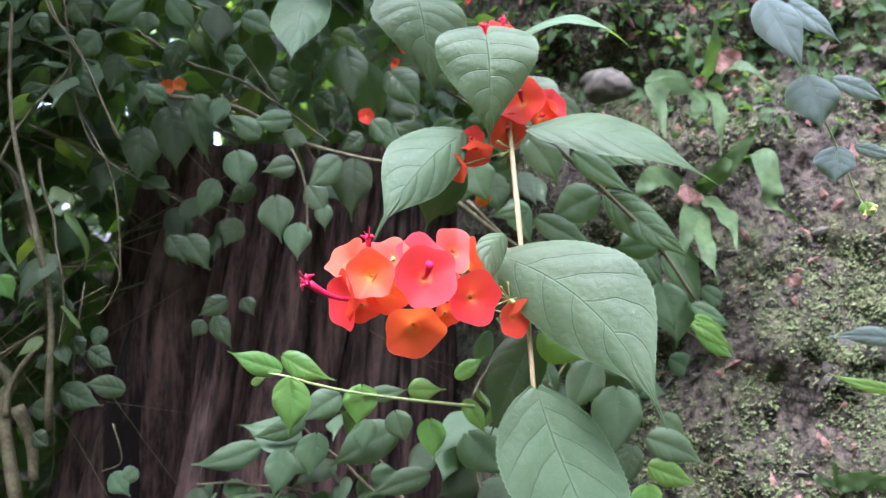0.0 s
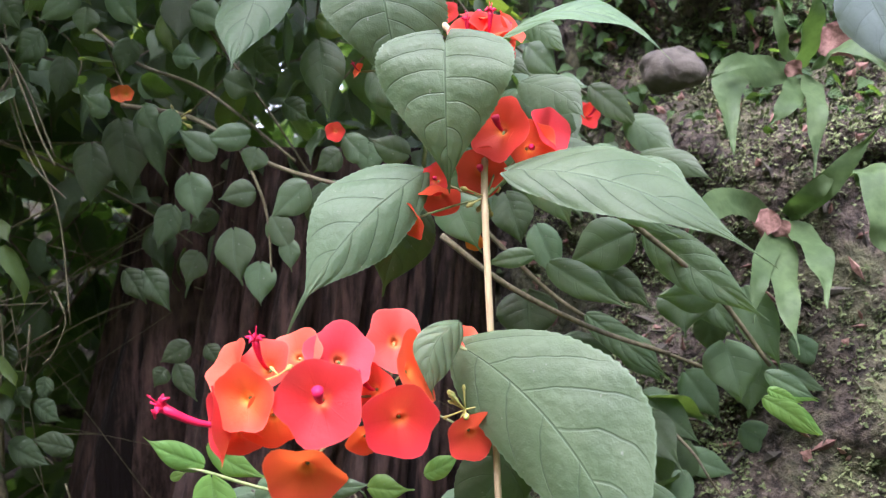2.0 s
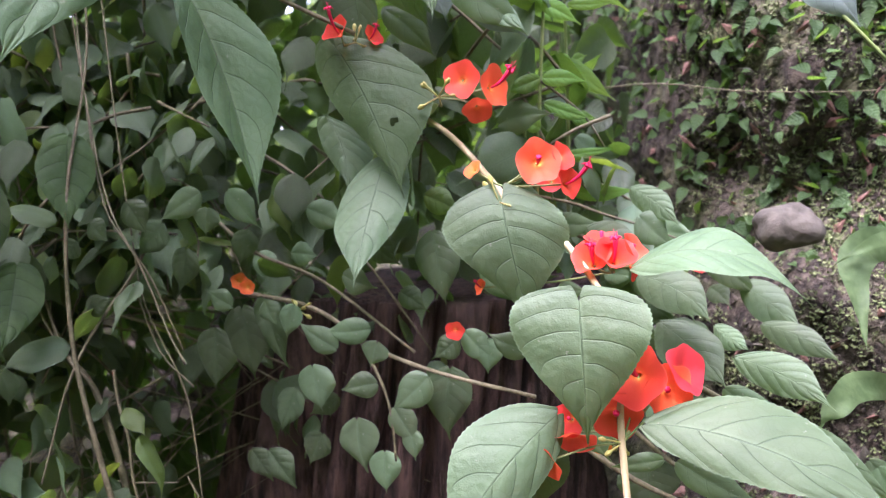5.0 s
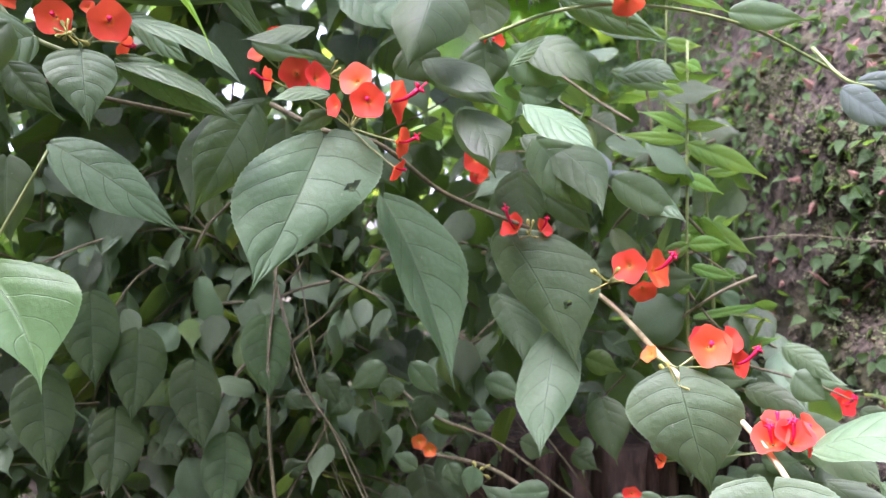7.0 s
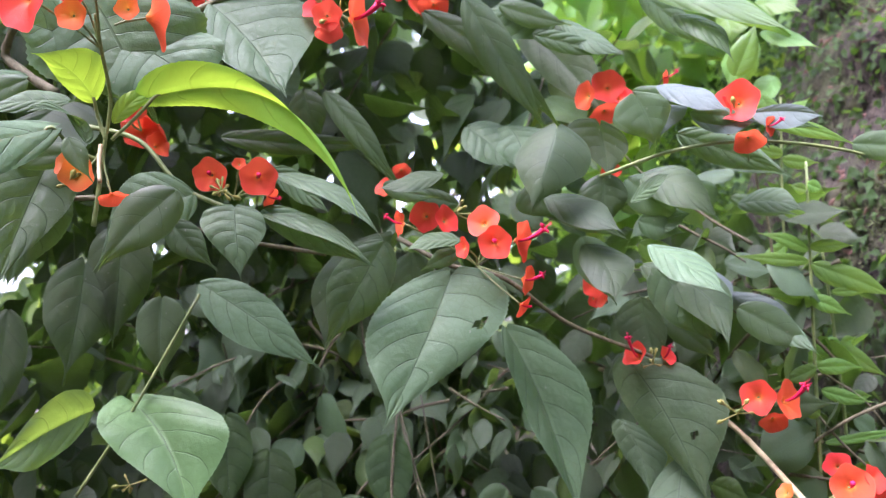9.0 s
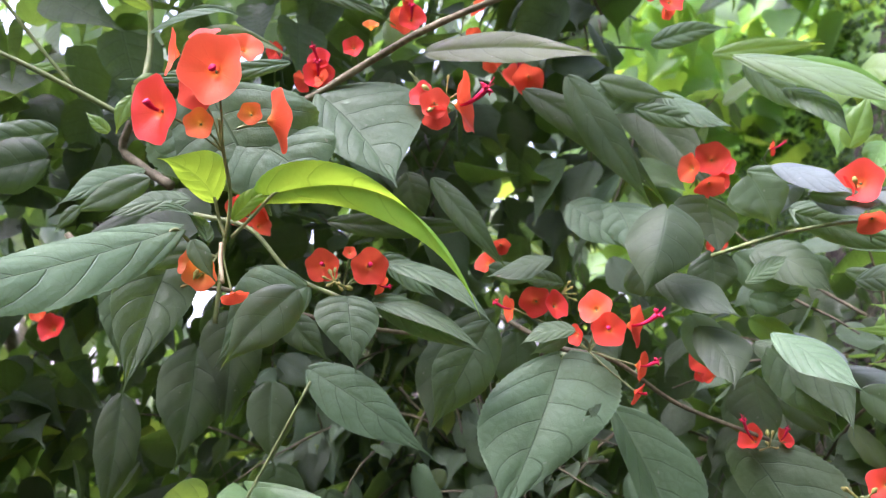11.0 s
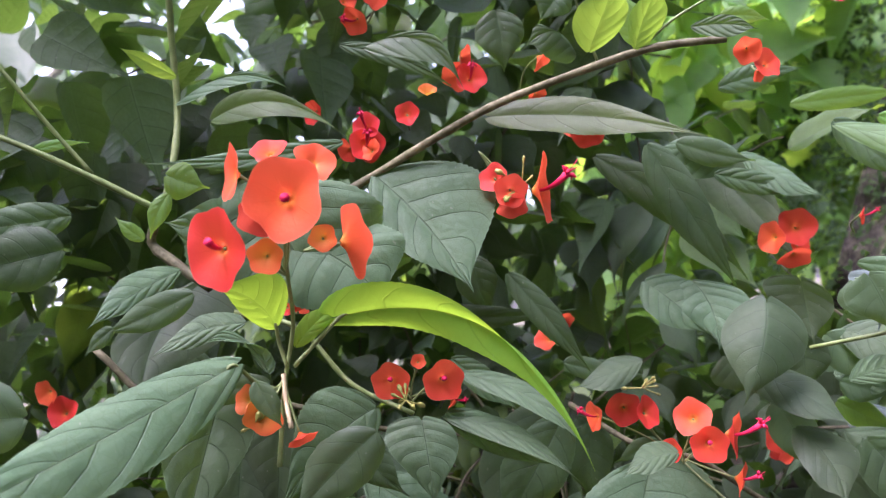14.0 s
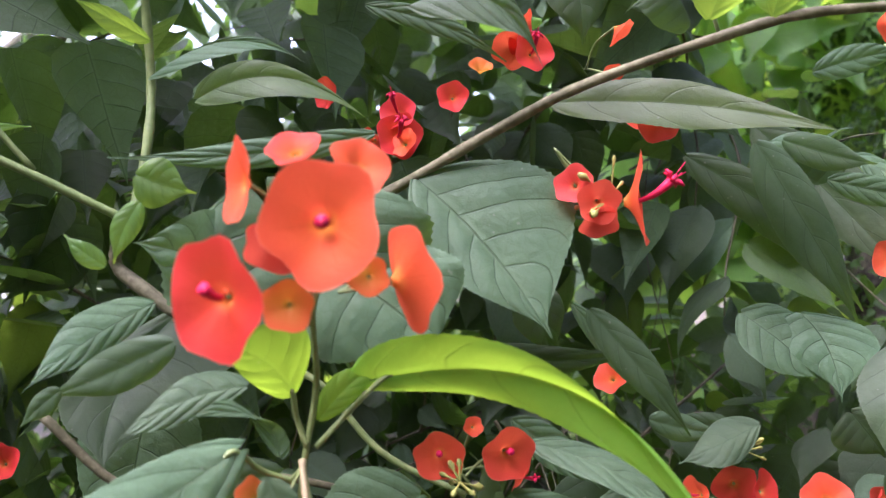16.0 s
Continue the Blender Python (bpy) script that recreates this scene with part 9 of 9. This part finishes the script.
leaf(sp, (-0.0068, 0.5340, 1.1137), (0.0180, 0.5171, 1.1146), (-0.564, -0.817, 0.116), 0.0126, mat=M_LEAF, fold=0.25)
leaf(sp, (-0.0341, 0.5683, 1.0612), (-0.0107, 0.5505, 1.0490), (-0.337, -0.792, 0.509), 0.0155, mat=M_SHADE, fold=0.25)
leaf(sp, (0.0059, 0.5827, 1.1125), (0.0280, 0.5643, 1.0985), (-0.350, -0.798, 0.490), 0.0158, mat=M_SHADE, fold=0.25)
leaf(sp, (0.0206, 0.5941, 1.1454), (0.0278, 0.5702, 1.1172), (0.097, -0.747, 0.657), 0.0180, mat=M_SHADE, fold=0.25, skew=0.09)
leaf(sp, (0.0529, 0.5786, 1.0529), (0.0642, 0.5563, 1.0309), (-0.078, -0.721, 0.689), 0.0211, mat=M_SHADE, fold=0.25, skew=0.09)
leaf(sp, (0.0205, 0.5632, 1.1078), (0.0452, 0.5458, 1.0975), (-0.414, -0.823, 0.389), 0.0199, mat=M_LEAF, fold=0.25)
leaf(sp, (-0.0345, 0.5688, 1.0789), (-0.0093, 0.5522, 1.0831), (-0.556, -0.830, 0.054), 0.0120, mat=M_SHADE, fold=0.25, skew=-0.06)
leaf(sp, (0.0351, 0.5448, 1.1046), (0.0434, 0.5219, 1.0944), (-0.363, -0.484, 0.796), 0.0114, mat=M_LEAF, fold=0.25, skew=0.1)
leaf(sp, (0.0357, 0.6034, 1.0529), (0.0546, 0.5845, 1.0534), (-0.688, -0.678, 0.259), 0.0110, mat=M_LEAF, fold=0.25)
leaf(sp, (0.0278, 0.5445, 1.0477), (0.0521, 0.5277, 1.0565), (-0.560, -0.828, -0.024), 0.0156, mat=M_LEAF, fold=0.25, skew=-0.1)
leaf(sp, (0.0134, 0.5347, 1.0580), (0.0185, 0.5107, 1.0481), (-0.121, -0.400, 0.908), 0.0089, mat=M_SHADE, fold=0.25, skew=0.1)
leaf(sp, (-0.0349, 0.5782, 1.0776), (-0.0223, 0.5562, 1.0537), (0.011, -0.734, 0.679), 0.0202, mat=M_SHADE, fold=0.25)
leaf(sp, (0.0218, 0.6003, 1.0702), (0.0474, 0.5839, 1.0781), (-0.528, -0.848, -0.050), 0.0160, mat=M_SHADE, fold=0.25, skew=-0.08)
leaf(sp, (-0.0170, 0.5466, 1.1174), (0.0044, 0.5279, 1.1018), (-0.302, -0.790, 0.534), 0.0171, mat=M_LEAF, fold=0.25)
leaf(sp, (0.0242, 0.5729, 1.0490), (0.0470, 0.5551, 1.0435), (-0.507, -0.768, 0.391), 0.0150, mat=M_LEAF, fold=0.25)
leaf(sp, (-0.0053, 0.5720, 1.0981), (-0.0039, 0.5465, 1.0800), (0.199, -0.559, 0.805), 0.0130, mat=M_LEAF, fold=0.25, skew=0.1)
leaf(sp, (-0.0095, 0.5511, 1.1144), (-0.0006, 0.5282, 1.0994), (-0.134, -0.581, 0.803), 0.0113, mat=M_LEAF, fold=0.25, skew=0.08)
leaf(sp, (0.0391, 0.5628, 1.0676), (0.0548, 0.5424, 1.0580), (-0.465, -0.646, 0.605), 0.0133, mat=M_SHADE, fold=0.25)
leaf(sp, (0.0178, 0.5382, 1.0863), (0.0349, 0.5187, 1.0865), (-0.725, -0.635, 0.266), 0.0107, mat=M_LEAF, fold=0.25)
leaf(sp, (0.0244, 0.5905, 1.0950), (0.0400, 0.5696, 1.0726), (-0.125, -0.769, 0.627), 0.0204, mat=M_SHADE, fold=0.25, skew=0.07)
leaf(sp, (0.0335, 0.5680, 1.1195), (0.0372, 0.5430, 1.0935), (0.140, -0.704, 0.696), 0.0206, mat=M_LEAF, fold=0.25, skew=0.1)
leaf(sp, (0.0256, 0.5818, 1.0476), (0.0503, 0.5645, 1.0379), (-0.400, -0.811, 0.428), 0.0160, mat=M_LEAF, fold=0.25)
leaf(sp, (-0.0021, 0.5840, 1.0469), (0.0140, 0.5636, 1.0313), (-0.239, -0.702, 0.671), 0.0160, mat=M_LEAF, fold=0.25)
leaf(sp, (0.0090, 0.5521, 1.0533), (0.0322, 0.5348, 1.0581), (-0.607, -0.790, 0.088), 0.0140, mat=M_LEAF, fold=0.25, skew=-0.08)
leaf(sp, (0.0328, 0.5830, 1.1019), (0.0490, 0.5629, 1.0952), (-0.590, -0.643, 0.488), 0.0109, mat=M_SHADE, fold=0.25)
leaf(sp, (0.0202, 0.5405, 1.0962), (0.0343, 0.5197, 1.0923), (-0.673, -0.548, 0.497), 0.0113, mat=M_LEAF, fold=0.25)
leaf(sp, (0.0010, 0.5651, 1.1099), (0.0074, 0.5412, 1.0894), (0.048, -0.643, 0.764), 0.0157, mat=M_SHADE, fold=0.25, skew=0.09)
leaf(sp, (-0.0337, 0.5307, 1.0984), (-0.0136, 0.5116, 1.0839), (-0.296, -0.757, 0.582), 0.0187, mat=M_SHADE, fold=0.25)
leaf(sp, (-0.0105, 0.5316, 1.0514), (0.0137, 0.5148, 1.0613), (-0.547, -0.834, -0.073), 0.0129, mat=M_LEAF, fold=0.25, skew=-0.1)
leaf(sp, (0.0432, 0.5750, 1.1035), (0.0653, 0.5570, 1.1022), (-0.611, -0.765, 0.205), 0.0149, mat=M_LEAF, fold=0.25)
flower(sp, (0.0635, 0.5789, 1.0899), (0.110, -0.842, 0.529), 0.0056, tube=0, cup=0.45, back=(0.0651, 0.5948, 1.0773))
flower(sp, (0.0655, 0.5752, 1.0879), (0.587, -0.804, 0.095), 0.0073, tube=1.1, cup=0.36, back=(0.0647, 0.5905, 1.0782))
